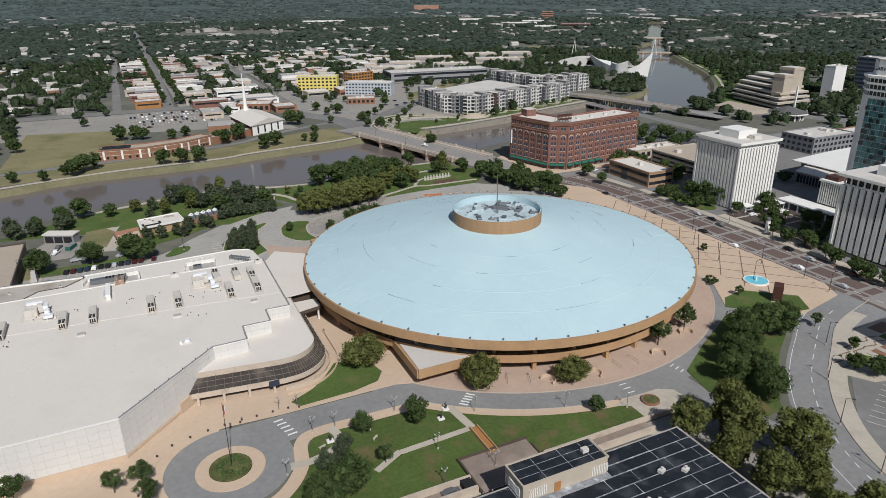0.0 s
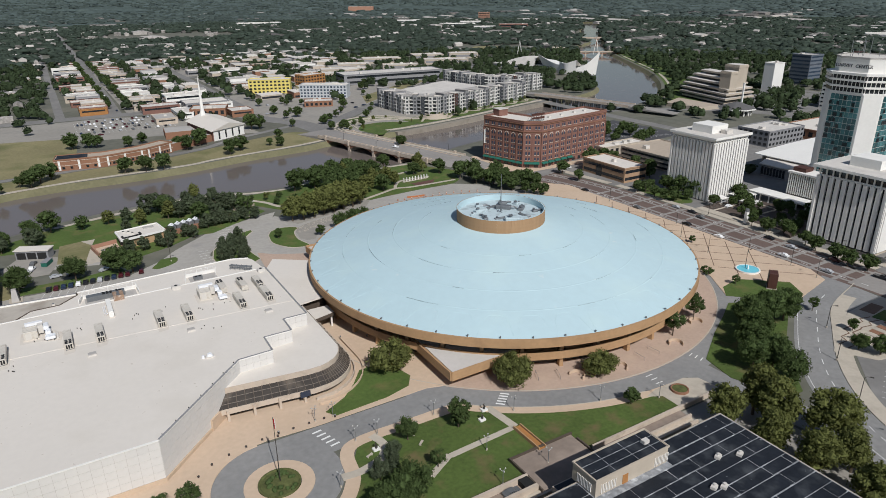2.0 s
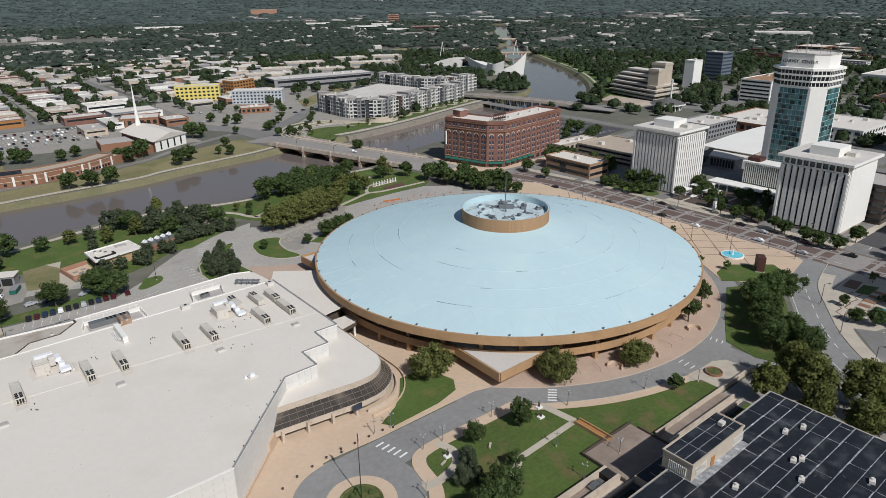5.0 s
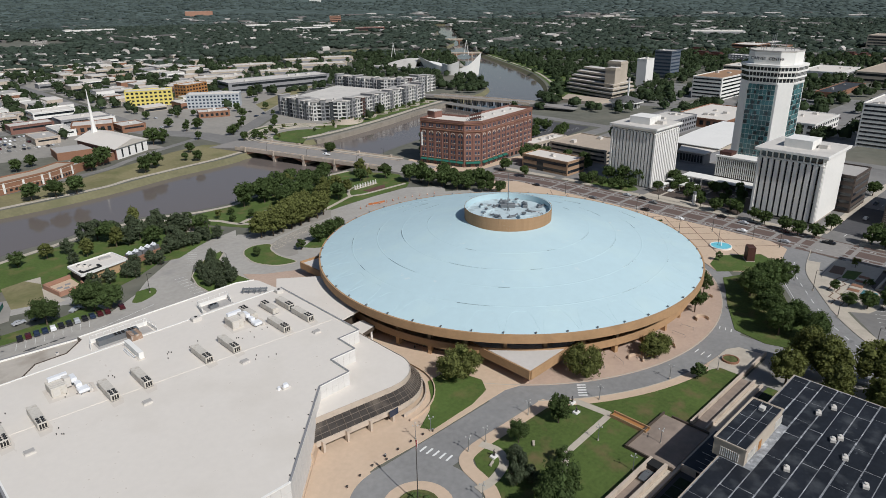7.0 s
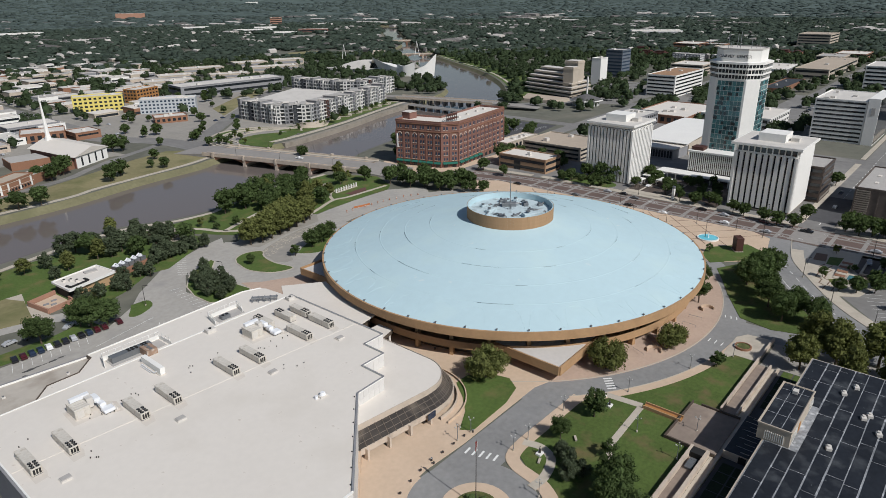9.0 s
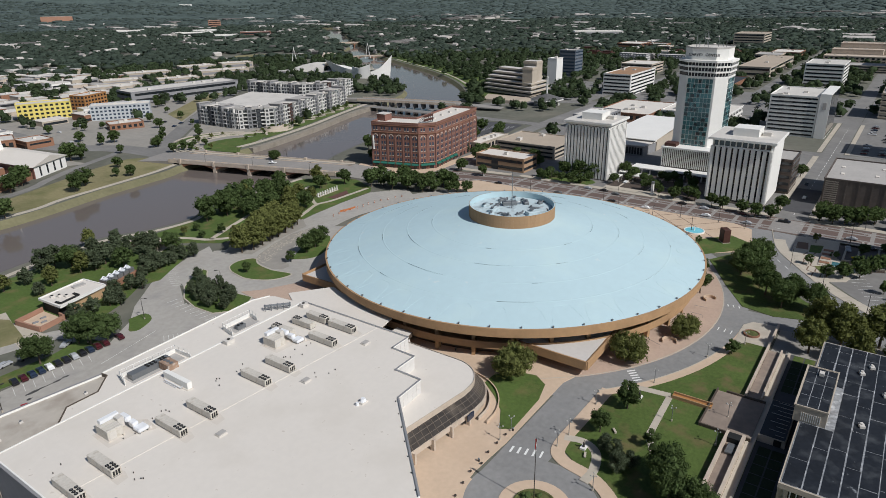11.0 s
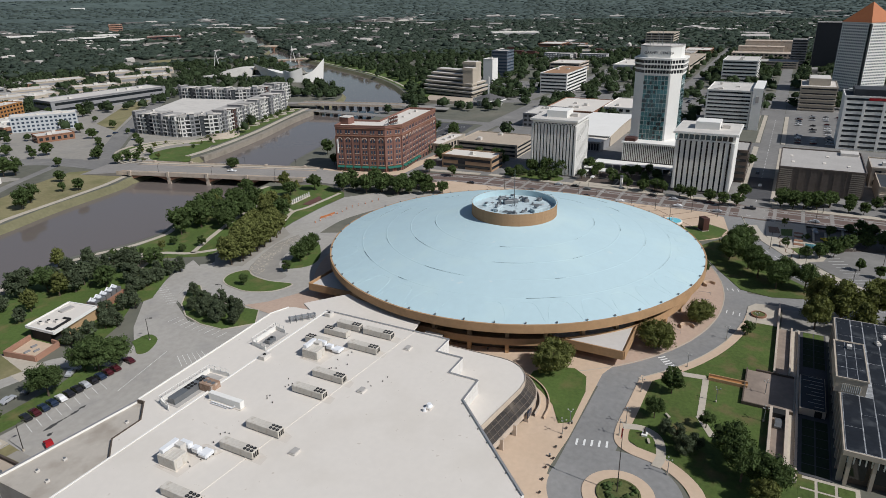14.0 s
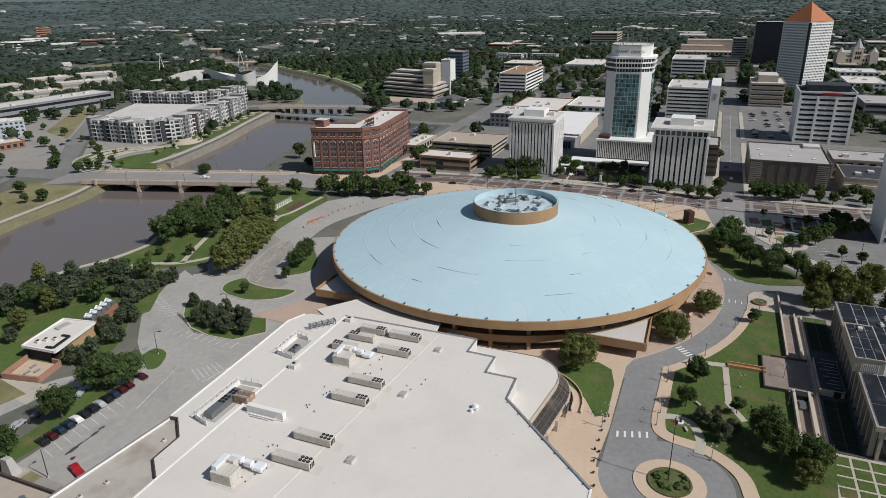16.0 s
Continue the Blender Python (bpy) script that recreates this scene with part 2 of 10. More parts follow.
WATER = bpy.data.materials.new("river_water")
WATER.use_nodes = True
_b = WATER.node_tree.nodes["Principled BSDF"]
_b.inputs["Base Color"].default_value = (0.155, 0.131, 0.12, 1)
_b.inputs["Roughness"].default_value = 0.07
_b.inputs["IOR"].default_value = 1.33
_w = WATER.node_tree.nodes.new("ShaderNodeTexNoise")
_w.inputs["Scale"].default_value, _w.inputs["Detail"].default_value = 0.6, 4
_wc = WATER.node_tree.nodes.new("ShaderNodeTexCoord")
_wb = WATER.node_tree.nodes.new("ShaderNodeBump")
_wb.inputs["Strength"].default_value, _wb.inputs["Distance"].default_value = 0.06, 0.2
WATER.node_tree.links.new(_wc.outputs["Object"], _w.inputs["Vector"])
WATER.node_tree.links.new(_w.outputs["Fac"], _wb.inputs["Height"])
WATER.node_tree.links.new(_wb.outputs[0], _b.inputs["Normal"])


# ---- building tools ----
def part(name, bm, material, parent=None, label="", m=None):
    """Links a bmesh as ONE mesh object, under a thing or a part."""
    data = bpy.data.meshes.new(name)
    bmesh.ops.recalc_face_normals(bm, faces=bm.faces)
    bm.to_mesh(data)
    bm.free()
    data.materials.append(material)
    ob = new(name, data)
    if parent:
        ob.parent = parent
    if m:
        ob.matrix_basis = m
    return tagged(ob, label)


def shared(name, data, parent, m):
    """One more object on a mesh that alike pieces share."""
    ob = new(name, data)
    ob.parent = parent
    ob.matrix_basis = m
    return ob


def thing(name, label, category, m=None, group="", kind=""):
    ob = new(name)
    ob.empty_display_size = 0.5
    if m:
        ob.matrix_basis = m
    return tagged(ob, label, category, group, kind)


def setting(name, bm, material, label):
    return tagged(part(name, bm, material), label, name.split("_")[0], "", "structure")


def prism(bm, pts, z0, z1):
    lo, hi = [bm.verts.new((x, y, z0)) for x, y in pts], [bm.verts.new((x, y, z1)) for x, y in pts]
    bm.faces.new(hi)
    bm.faces.new(lo[::-1])
    for i in range(len(pts)):
        j = (i + 1) % len(pts)
        bm.faces.new((lo[i], lo[j], hi[j], hi[i]))
    return bm


def box(bm, x0, x1, y0, y1, z0, z1):
    return prism(bm, [(x0, y0), (x1, y0), (x1, y1), (x0, y1)], z0, z1)


def boxes(*rows):
    bm = bmesh.new()
    for r in rows:
        box(bm, *r)
    return bm


def arc(cx, cy, r, a0, a1, n):
    return [(cx + r * math.cos(radians(a0 + (a1 - a0) * i / n)), cy + r * math.sin(radians(a0 + (a1 - a0) * i / n))) for i in range(n + 1)]


def lathe(bm, profile, n=96, a0=0.0, a1=360.0, cx=0.0, cy=0.0):
    """A surface of turning: profile of (radius, z), in order; closed for a whole turn."""
    whole = abs(a1 - a0) >= 360
    rings = []
    for i in range(n if whole else n + 1):
        a = radians(a0 + (a1 - a0) * i / n)
        rings.append([bm.verts.new((cx + r * math.cos(a), cy + r * math.sin(a), z)) for r, z in profile])
    for i in range(n):
        p, q = rings[i], rings[(i + 1) % len(rings)]
        for k in range(len(profile) - 1):
            bm.faces.new((p[k], q[k], q[k + 1], p[k + 1]))
    if not whole and len(profile) > 2:
        for ring in (rings[0], rings[-1]):
            if ring[0].co != ring[-1].co:
                bm.faces.new(ring)
    return bm


def cyl(bm, x, y, z0, z1, r0, r1=None, n=10):
    r1 = r0 if r1 is None else r1
    lo = [bm.verts.new((x + r0 * math.cos(2 * math.pi * i / n), y + r0 * math.sin(2 * math.pi * i / n), z0)) for i in range(n)]
    hi = [bm.verts.new((x + r1 * math.cos(2 * math.pi * i / n), y + r1 * math.sin(2 * math.pi * i / n), z1)) for i in range(n)]
    for i in range(n):
        bm.faces.new((lo[i], lo[(i + 1) % n], hi[(i + 1) % n], hi[i]))
    bm.faces.new(hi)
    bm.faces.new(lo[::-1])
    return bm


def tube(bm, pts, r, n=5, r1=None):
    """A round bar along points, tapering to r1."""
    pts = [Vector(p) for p in pts]
    r1 = r if r1 is None else r1
    rings = []
    for i, p in enumerate(pts):
        way = (pts[min(i + 1, len(pts) - 1)] - pts[max(i - 1, 0)]).normalized()
        side = way.cross(Vector((0, 0, 1)) if abs(way.z) < 0.9 else Vector((1, 0, 0))).normalized()
        up = side.cross(way)
        rr = r + (r1 - r) * i / (len(pts) - 1)
        rings.append([bm.verts.new(p + rr * (math.cos(2 * math.pi * k / n) * side + math.sin(2 * math.pi * k / n) * up)) for k in range(n)])
    for a, b in zip(rings, rings[1:]):
        for k in range(n):
            bm.faces.new((a[k], a[(k + 1) % n], b[(k + 1) % n], b[k]))
    bm.faces.new(rings[0][::-1])
    bm.faces.new(rings[-1])
    return bm


def smooth(pts, n=6):
    """A rounded line through the points (Catmull-Rom)."""
    p = [Vector(q) for q in pts]
    p = [2 * p[0] - p[1], *p, 2 * p[-1] - p[-2]]
    out = []
    for i in range(1, len(p) - 2):
        for k in range(n):
            u = k / n
            a, b, c, d = p[i - 1], p[i], p[i + 1], p[i + 2]
            out.append(0.5 * (2 * b + (c - a) * u + (2 * a - 5 * b + 4 * c - d) * u * u + (3 * b - a - 3 * c + d) * u ** 3))
    out.append(p[-2])
    return [tuple(v) for v in out]


def sides(pts, w):
    """The lines w to the left and right of a line."""
    left, right = [], []
    for i, p in enumerate(pts):
        a, b = Vector(pts[max(i - 1, 0)]), Vector(pts[min(i + 1, len(pts) - 1)])
        way = (b - a).normalized()
        nrm = Vector((-way.y, way.x))
        left.append(tuple(Vector(p) + nrm * w))
        right.append(tuple(Vector(p) - nrm * w))
    return left, right


def ribbon(bm, pts, w, z0, z1, off=0.0):
    """A flat strip of width w along a line, off to its left."""
    left, _ = sides(pts, off + w / 2)
    right, _ = sides(pts, off - w / 2)
    for i in range(len(pts) - 1):
        prism(bm, [right[i], right[i + 1], left[i + 1], left[i]], z0, z1)
    return bm


def raw(name, verts, faces, material, parent=None, kind=""):
    data = bpy.data.meshes.new(name)
    data.from_pydata(verts, [], faces)
    data.materials.append(material)
    ob = new(name, data)
    if parent:
        ob.parent = parent
    if kind:
        ob["kind"] = kind
    return ob


def pane_mesh(name, w, h, d, material):
    """A pane in its own thin box, standing in the xz plane, its base in the middle of the lower edge."""
    bm = boxes((-w / 2, w / 2, -d, d, 0, h))
    data = bpy.data.meshes.new(name)
    bm.to_mesh(data)
    bm.free()
    data.materials.append(material)
    return data


def facade(parent, name, data, p0, p1, cols, floors, margin=0.5, outwards=0.0):
    """Alike pieces in a grid on a wall from p0 to p1 (x, y); floors: their foot heights."""
    a, b = Vector(p0), Vector(p1)
    way = b - a
    ang = math.degrees(math.atan2(way.y, way.x))
    nrm = Vector((way.y, -way.x)).normalized() * outwards
    for z in floors:
        for i in range(cols):
            q = a + way * ((i + margin) / (cols - 1 + 2 * margin)) + nrm
            shared(name, data, parent, pose(q.x, q.y, z, 0, 0, ang))

# ---- the ground, the river and the roads ----
from mathutils import geometry

CX, CY = 123.9, 214.1  # the middle of the round building
NEAR_BANK = smooth([(-900, 230), (-420, 285), (-200, 335), (-67, 372), (-31, 388), (10, 397), (47, 401), (72, 391), (92, 389), (104, 394), (140, 402), (186, 402),
                    (237, 424), (291, 438), (341, 452), (447, 476), (520, 497), (588, 545), (650, 606), (711, 681), (783, 789), (870, 915),
                    (980, 1040), (1200, 1290), (1600, 1700)], 4)
FAR_BANK = smooth([(1570, 1760), (1170, 1330), (1010, 1120), (905, 1045), (752, 862), (648, 738), (574, 645), (542, 602), (514, 578), (480, 562), (441, 552),
                   (375, 538), (309, 517), (251, 503), (222, 499), (163, 496), (143, 490), (97, 484), (55, 474), (18, 470), (-17, 470),
                   (-49, 466), (-78, 455), (-200, 420), (-430, 370), (-910, 320)], 4)
RIVER = NEAR_BANK + FAR_BANK
FAR = 4980
_outer = [(FAR * math.cos(2 * math.pi * i / 64), FAR * math.sin(2 * math.pi * i / 64)) for i in range(64)]
_loops = [[Vector((x, y, 0)) for x, y in _outer], [Vector((x, y, 0)) for x, y in RIVER]]
_tris = geometry.tessellate_polygon(_loops)
ground = raw("ground", [tuple(v) for lp in _loops for v in lp], [tuple(t) for t in _tris], EARTH)
tagged(ground, "wide flat town ground of dry grass and bare soil", "ground", "", "structure")
bm = bmesh.new()
_in = [tuple(Vector(p)) for p in RIVER]
_n = len(_in)
_area = sum(_in[i][0] * _in[(i + 1) % _n][1] - _in[(i + 1) % _n][0] * _in[i][1] for i in range(_n))
_l, _r = sides(_in, 4.5)
_low = _l if _area > 0 else _r
_top, _bot = [bm.verts.new((x, y, 0)) for x, y in _in], [bm.verts.new((x, y, -4.2)) for x, y in _low]
for i in range(_n):
    bm.faces.new((_top[i], _top[(i + 1) % _n], _bot[(i + 1) % _n], _bot[i]))
setting("bank", bm, BANK, "sloping stone and grass river bank")
bm = bmesh.new()
bm.faces.new([bm.verts.new((x, y, -3.6)) for x, y in RIVER])
setting("water", bm, WATER, "brown still river water reflecting the trees on its banks")

bm = bmesh.new()
_bank = [p for p in NEAR_BANK if 515 < p[0] < 1000]
ribbon(bm, _bank, 44, -0.2, 0.06, off=-26)
setting("lawn_pool", bm, GRASS, "green bank of the wide river pool")
bm = bmesh.new()
ribbon(bm, _bank, 3.0, -0.1, 0.12, off=-9)
setting("pavement_pool_path", bm, CONCRETE, "pale path along the river pool")
# river walks
bm = bmesh.new()
ribbon(bm, smooth([(-200, 428), (-78, 460), (-17, 473), (50, 476.5), (72, 483), (105, 488.5), (138, 494), (163, 502)]), 3.4, -0.1, 0.13)
setting("pavement_riverwalk", bm, CONCRETE, "pale concrete path along the far river bank")
bm = bmesh.new()
ribbon(bm, smooth([(218, 507), (251, 510), (309, 523), (375, 544), (430, 560)]), 4.0, -0.1, 0.35)
setting("bank_quay_wall", ribbon(bmesh.new(), [p for p in FAR_BANK if 215 < p[0] < 440], 4.8, -4.4, 0.12, off=2.3), QUAY, "stained concrete quay wall")
setting("pavement_quay", bm, CONCRETE, "pale concrete quay in front of the apartments")
bm = bmesh.new()
prism(bm, [(-300, 425), (-78, 466), (20, 478), (60, 480), (105, 489), (135, 495), (162, 501), (167, 512), (165, 532), (151, 545), (123, 538), (86, 523), (50, 508), (-20, 498), (-90, 490), (-300, 450)], -0.2, 0.085)
setting("lawn_far_bank", bm, DRYGRASS, "dry sloping grass on the far river bank")
bm = bmesh.new()
prism(bm, [(-85, 500), (-12, 508), (-4, 618), (-80, 636)], -0.2, 0.07)
setting("lawn_field", bm, DRYGRASS, "dry open field beside the school")
bm = bmesh.new()
prism(bm, [(60, 383), (86, 384), (104, 388), (140, 396), (180, 396), (198, 368), (188, 346), (181, 341), (156, 341), (132.6, 339), (118, 337), (104, 345), (78, 344), (60, 372)], -0.2, 0.08)
prism(bm, [(-70, 355), (-30, 380), (44, 392), (60, 378), (68, 350), (36, 330), (20, 334), (-8, 330), (-20, 345)], -0.2, 0.08)
setting("lawn_near_bank", bm, GRASS, "green park lawn between the drive and the river")
bm = bmesh.new()
ribbon(bm, smooth([(45, 393), (60, 380), (72, 366), (78, 353), (92, 344), (112, 350)]), 2.6, 0, 0.14)
ribbon(bm, smooth([(78, 353), (100, 362), (130, 372), (170, 380)]), 2.4, 0, 0.14)
ribbon(bm, smooth([(-30, 380), (10, 391), (40, 396), (57, 393), (71, 387), (90, 384.6), (104, 389.5), (140, 397.5), (180, 397.5)]), 2.6, 0, 0.145)
ribbon(bm, smooth([(118, 339), (133, 345), (146, 350), (155, 348), (170, 347.6), (186, 347.5)]), 2.2, 0, 0.138)
ribbon(bm, smooth([(146, 350), (150, 357), (157, 363), (176, 363)]), 2.0, 0, 0.15)
setting("pavement_park_path", bm, CONCRETE, "pale winding concrete park path")

# ring road, plaza and roundabout
bm = bmesh.new()
prism(bm, arc(CX, CY, 92.0, 0, 360, 96)[:-1], -0.2, 0.03)
prism(bm, [(75, 146), (60, 158), (-2, 158.5), (0, 146.5), (60, 146)], -0.2, 0.026)
prism(bm, arc(8, 143, 15.8, 0, 360, 40)[:-1], -0.2, 0.034)
ribbon(bm, smooth([(2, 135), (-8, 122), (-24, 108), (-60, 90), (-120, 70)]), 13, -0.2, 0.022)
ribbon(bm, smooth([(133, 126), (134, 112), (138, 96), (140, 80), (138, 60), (128, 30), (110, -20)]), 11, -0.2, 0.021)
setting("road_ring", bm, ASPHALT, "worn grey asphalt drive round the building and roundabout")
bm = bmesh.new()
prism(bm, arc(CX, CY, 83.6, 0, 360, 96)[:-1], -0.2, 0.16)
setting("pavement_terrace", bm, PINKPAVE, "pink-tan paved terrace round the building")
bm = bmesh.new()
prism(bm, [(-70, 150), (-20, 154), (-8, 156), (0, 158.5), (10, 159.5), (24, 158.6), (58, 158.6), (66, 156), (66, 200), (46, 232), (-70, 210)], -0.2, 0.19)
prism(bm, [(-70, 150), (-70, 140), (-26, 146), (-12, 142), (-8, 152), (-16, 155)], -0.2, 0.178)
prism(bm, [(-34, 151), (-16, 156), (-6, 157.4), (-2.4, 157.2), (-6.6, 154.5), (-9.6, 149.5), (-10.9, 144), (-10.6, 139), (-12.6, 133), (-15, 131.5), (-30, 134)], -0.2, 0.254)
setting("pavement_plaza", bm, TANPAVE, "smooth tan concrete entrance plaza")
bm = bmesh.new()
prism(bm, [(-90, 148), (-30, 150), (-16, 146), (-12, 138), (-22, 120), (-50, 105), (-95, 95)], -0.2, 0.24)
setting("lawn_corner", bm, GRASS, "green lawn beside the hall")
bm = bmesh.new()
prism(bm, [(28, 163), (30, 160), (46, 160.5), (54, 162.5), (57, 167), (55.5, 173), (50, 178), (45, 178), (40.5, 172), (35.5, 167)], -0.2, 0.32)
setting("lawn_entrance", bm, GRASS, "bright green kerbed lawn by the entrance")
bm = bmesh.new()
lathe(bm, [(8.4, 0), (8.4, 0.22), (5.2, 0.24), (5.2, 0)], 36, cx=8, cy=142)
lathe(bm, [(15.6, 0), (15.6, 0.2), (19.0, 0.2), (19.0, 0)], 30, 92, 215, 8, 143)
setting("pavement_roundabout", bm, TANPAVE, "tan paved ring of the roundabout island")
bm = bmesh.new()
lathe(bm, [(5.1, 0), (5.1, 0.55), (4.7, 0.55), (4.5, 0.35), (0.01, 0.6)], 32, cx=8, cy=142)
setting("lawn_roundabout", bm, PLANTER, "round planted bed in the roundabout")

# park south of the ring road
_rim = arc(CX, CY, 94.5, 228, 264, 14)
bm = bmesh.new()
prism(bm, _rim + [(113.5, 112), (86, 112), (84, 104), (34, 104), (12, 106), (10, 124), (22, 132), (27, 141), (30, 145.5), (58, 144.5)], -0.2, 0.17)
setting("lawn_park", bm, WORNGRASS, "patchy green park lawn with worn spots")
bm = bmesh.new()
ribbon(bm, arc(CX, CY, 93.0, 226, 270, 18), 2.6, -0.1, 0.2)
ribbon(bm, smooth([(62, 146), (46, 146.4), (31, 146.6), (26.0, 143.5), (23.6, 134), (17, 126.3), (8, 123.6)]), 3.6, -0.1, 0.21)
setting("pavement_park", bm, TANPAVE, "tan kerbside footpath")
bm = bmesh.new()
ribbon(bm, [(67.6, 141), (69.0, 130)], 2.4, 0, 0.226)
ribbon(bm, [(69.0, 130), (48, 129)], 1.8, 0, 0.232)
ribbon(bm, [(48, 129.4), (40, 125)], 1.8, 0, 0.236)
ribbon(bm, smooth([(34.5, 147), (35.6, 142), (33, 137.6), (26.4, 135.6), (21.5, 136)]), 2.4, 0, 0.228)
setting("pavement_park_walk", bm, CONCRETE, "pale concrete walks across the park lawn")
bm = bmesh.new()
prism(bm, [(109.5, 121.2), (114, 122.4), (126, 122.4), (130, 120), (131, 112), (113.6, 112), (113.6, 119)], -0.1, 0.235)
setting("pavement_apron", bm, CONCRETE, "pale concrete apron with a round planter")

# pale pavement given a darker tone for the shade of the plane trees
setting("pavement_library_side", prism(bmesh.new(), [(108.2, 111), (129, 111), (132, 96), (133, 60), (125, 24), (108.2, 24)], -0.1, 0.15), LOTPALE, "pavement under the plane trees, toned darker for their shade")
setting("pavement_court_strip", prism(bmesh.new(), [(30, 105.95), (112, 105.95), (112, 107.55), (30, 107.55)], -0.1, 0.24), CONCRETE, "paved strip beside the court")

# right-hand road, island and corner plaza
RIGHT_ROAD = smooth([(236, 139), (209, 132), (190, 121), (171, 108), (157, 94.5), (148, 81), (142, 66), (130, 30), (118, -20)])
bm = bmesh.new()
ribbon(bm, RIGHT_ROAD, 11.5, -0.2, 0.036)
setting("road_curve", bm, ASPHALT, "curving grey asphalt street")
bm = bmesh.new()
ribbon(bm, RIGHT_ROAD[3:], 5.0, -0.1, 0.17, off=8.4)
setting("pavement_curve", bm, CONCRETE, "pale curving kerbside pavement")
bm = bmesh.new()
prism(bm, [(181, 148), (170, 142), (158, 136), (141, 126), (138.5, 115), (144, 99), (150, 99.5), (159, 108.5), (176, 121.5), (194, 132.5), (200, 136), (192, 142)], -0.2, 0.18)
setting("lawn_island", bm, WORNGRASS, "shaded lawn under dense trees")
bm = bmesh.new()
prism(bm, [(191, 158), (185.5, 152.5), (199, 139.5), (211, 137.5), (217, 147), (202, 160)], -0.2, 0.26)
setting("lawn_fountain", bm, GRASS, "small green lawn beside the fountain")
bm = bmesh.new()
prism(bm, [(196, 168), (186, 153), (196, 141), (206, 136), (231, 141), (236, 150), (236, 300), (222, 318), (208, 300), (206, 225)], -0.2, 0.2)
setting("pavement_corner_plaza", bm, TANPAVE, "tan plaza with dark diagonal paving lines")
bm = bmesh.new()
for k in range(9):
    ribbon(bm, [(206 + 0 * k, 150 + 12 * k), (234, 178 + 12 * k)], 0.35, 0.1, 0.215)
    ribbon(bm, [(206, 172 + 12 * k), (234, 144 + 12 * k)], 0.35, 0.1, 0.217)
setting("trim_plaza_lines", bm, DARKLINE, "dark brick lines in the plaza paving")
bm = bmesh.new()
prism(bm, [(184, 103), (214, 117), (236, 120), (236, 60), (205, 20), (150, 20), (150, 60), (163, 86)], -0.2, 0.05)
setting("road_lot_east", bm, CITYASPH, "grey asphalt car park")

# the avenue, bridge approach and cross street
AVENUE = smooth([(246, -400), (246, -60), (246, 120), (245.5, 230), (244, 290), (232, 335), (205, 392)], 8)
bm = bmesh.new()
ribbon(bm, AVENUE, 23, -0.2, 0.04)
setting("road_avenue", bm, BRICKROAD, "wide avenue paved in brown brick")
bm = bmesh.new()
for off in (-8.0, -4.4, 4.4, 8.0):
    ribbon(bm, AVENUE, 1.5, 0.0, 0.06, off=off)
for k in range(30):
    ribbon(bm, [(234.6, 118 - 13 * k if k < 9 else 140 + 11.5 * (k - 9)), (257.4, 118 - 13 * k if k < 9 else 140 + 11.5 * (k - 9))], 1.8, 0.0, 0.056) if k < 22 else None
prism(bm, [(236, 121), (256, 121), (256, 135), (236, 135)], 0, 0.064)
setting("road_lanes", bm, LANE, "pale worn wheel lanes of the avenue")
bm = bmesh.new()
for off in (-6.2, 6.2):
    for i in range(6, len(AVENUE) - 3):
        a, b = Vector(AVENUE[i]), Vector(AVENUE[i + 1])
        for f in np.arange(0, 1, 9.0 / max(1.0, (b - a).length)):
            q = a + (b - a) * float(f)
            w = (b - a).normalized()
            nrm = Vector((-w.y, w.x)) * off
            ribbon(bm, [tuple(q + nrm), tuple(q + nrm + w * 3)], 0.25, 0, 0.07)
setting("trim_lane_marks", bm, PAINT, "dashed white lane marks of the avenue")
bm = bmesh.new()
prism(bm, [(257.8, -60), (420, -60), (420, 285), (330, 340), (250, 335), (257.8, 285)], -0.2, 0.03)
prism(bm, [(234, -60), (234, 116), (214, 116), (214, 60), (190, -60)], -0.2, 0.045)
setting("pavement_downtown", bm, CITYASPH, "grey paved downtown blocks")
bm = bmesh.new()
ribbon(bm, [(260.2, 136), (260.2, 284)], 4.6, 0, 0.2)
ribbon(bm, [(260.2, -60), (260.2, 120)], 4.6, 0, 0.2)
ribbon(bm, [(259, 290), (254, 330)], 4.6, 0, 0.2)
ribbon(bm, [(232.5, -60), (232.5, 118)], 4.0, 0, 0.2)
setting("pavement_avenue", bm, CONCRETE, "pale avenue pavements")
bm = bmesh.new()
ribbon(bm, [(257, 128), (1400, 128)], 13, -0.2, 0.075)
ribbon(bm, [(419, -300), (419, 700)], 12, -0.2, 0.078)
ribbon(bm, smooth([(235, 330), (270, 338), (340, 342), (420, 350), (900, 360)]), 12, -0.2, 0.081)
ribbon(bm, smooth([(430, 478), (500, 440), (545, 380), (560, 300), (560, 0)]), 14, -0.2, 0.084)
ribbon(bm, [(700, -300), (700, 520)], 12, -0.2, 0.087)
ribbon(bm, [(556, 229), (1300, 233)], 12, -0.2, 0.09)
setting("road_downtown", bm, CITYASPH, "grey downtown streets")
bm = bmesh.new()
prism(bm, [(426, 70), (575, 60), (575, 121), (426, 121)], 0, 0.055)
prism(bm, [(420, 285), (415, 340), (340, 336), (335, 300)], 0, 0.052)
prism(bm, [(430, 180), (552, 180), (552, 244), (430, 244)], 0, 0.053)
setting("road_lots_downtown", bm, CITYASPH, "grey downtown car parks")
bm = bmesh.new()
prism(bm, [(430, 258), (690, 258), (690, 350), (430, 345)], 0, 0.05)
prism(bm, [(568, 134), (694, 134), (694, 244), (568, 244)], 0, 0.05)
prism(bm, [(568, -100), (694, -100), (694, 121), (568, 121)], 0, 0.05)
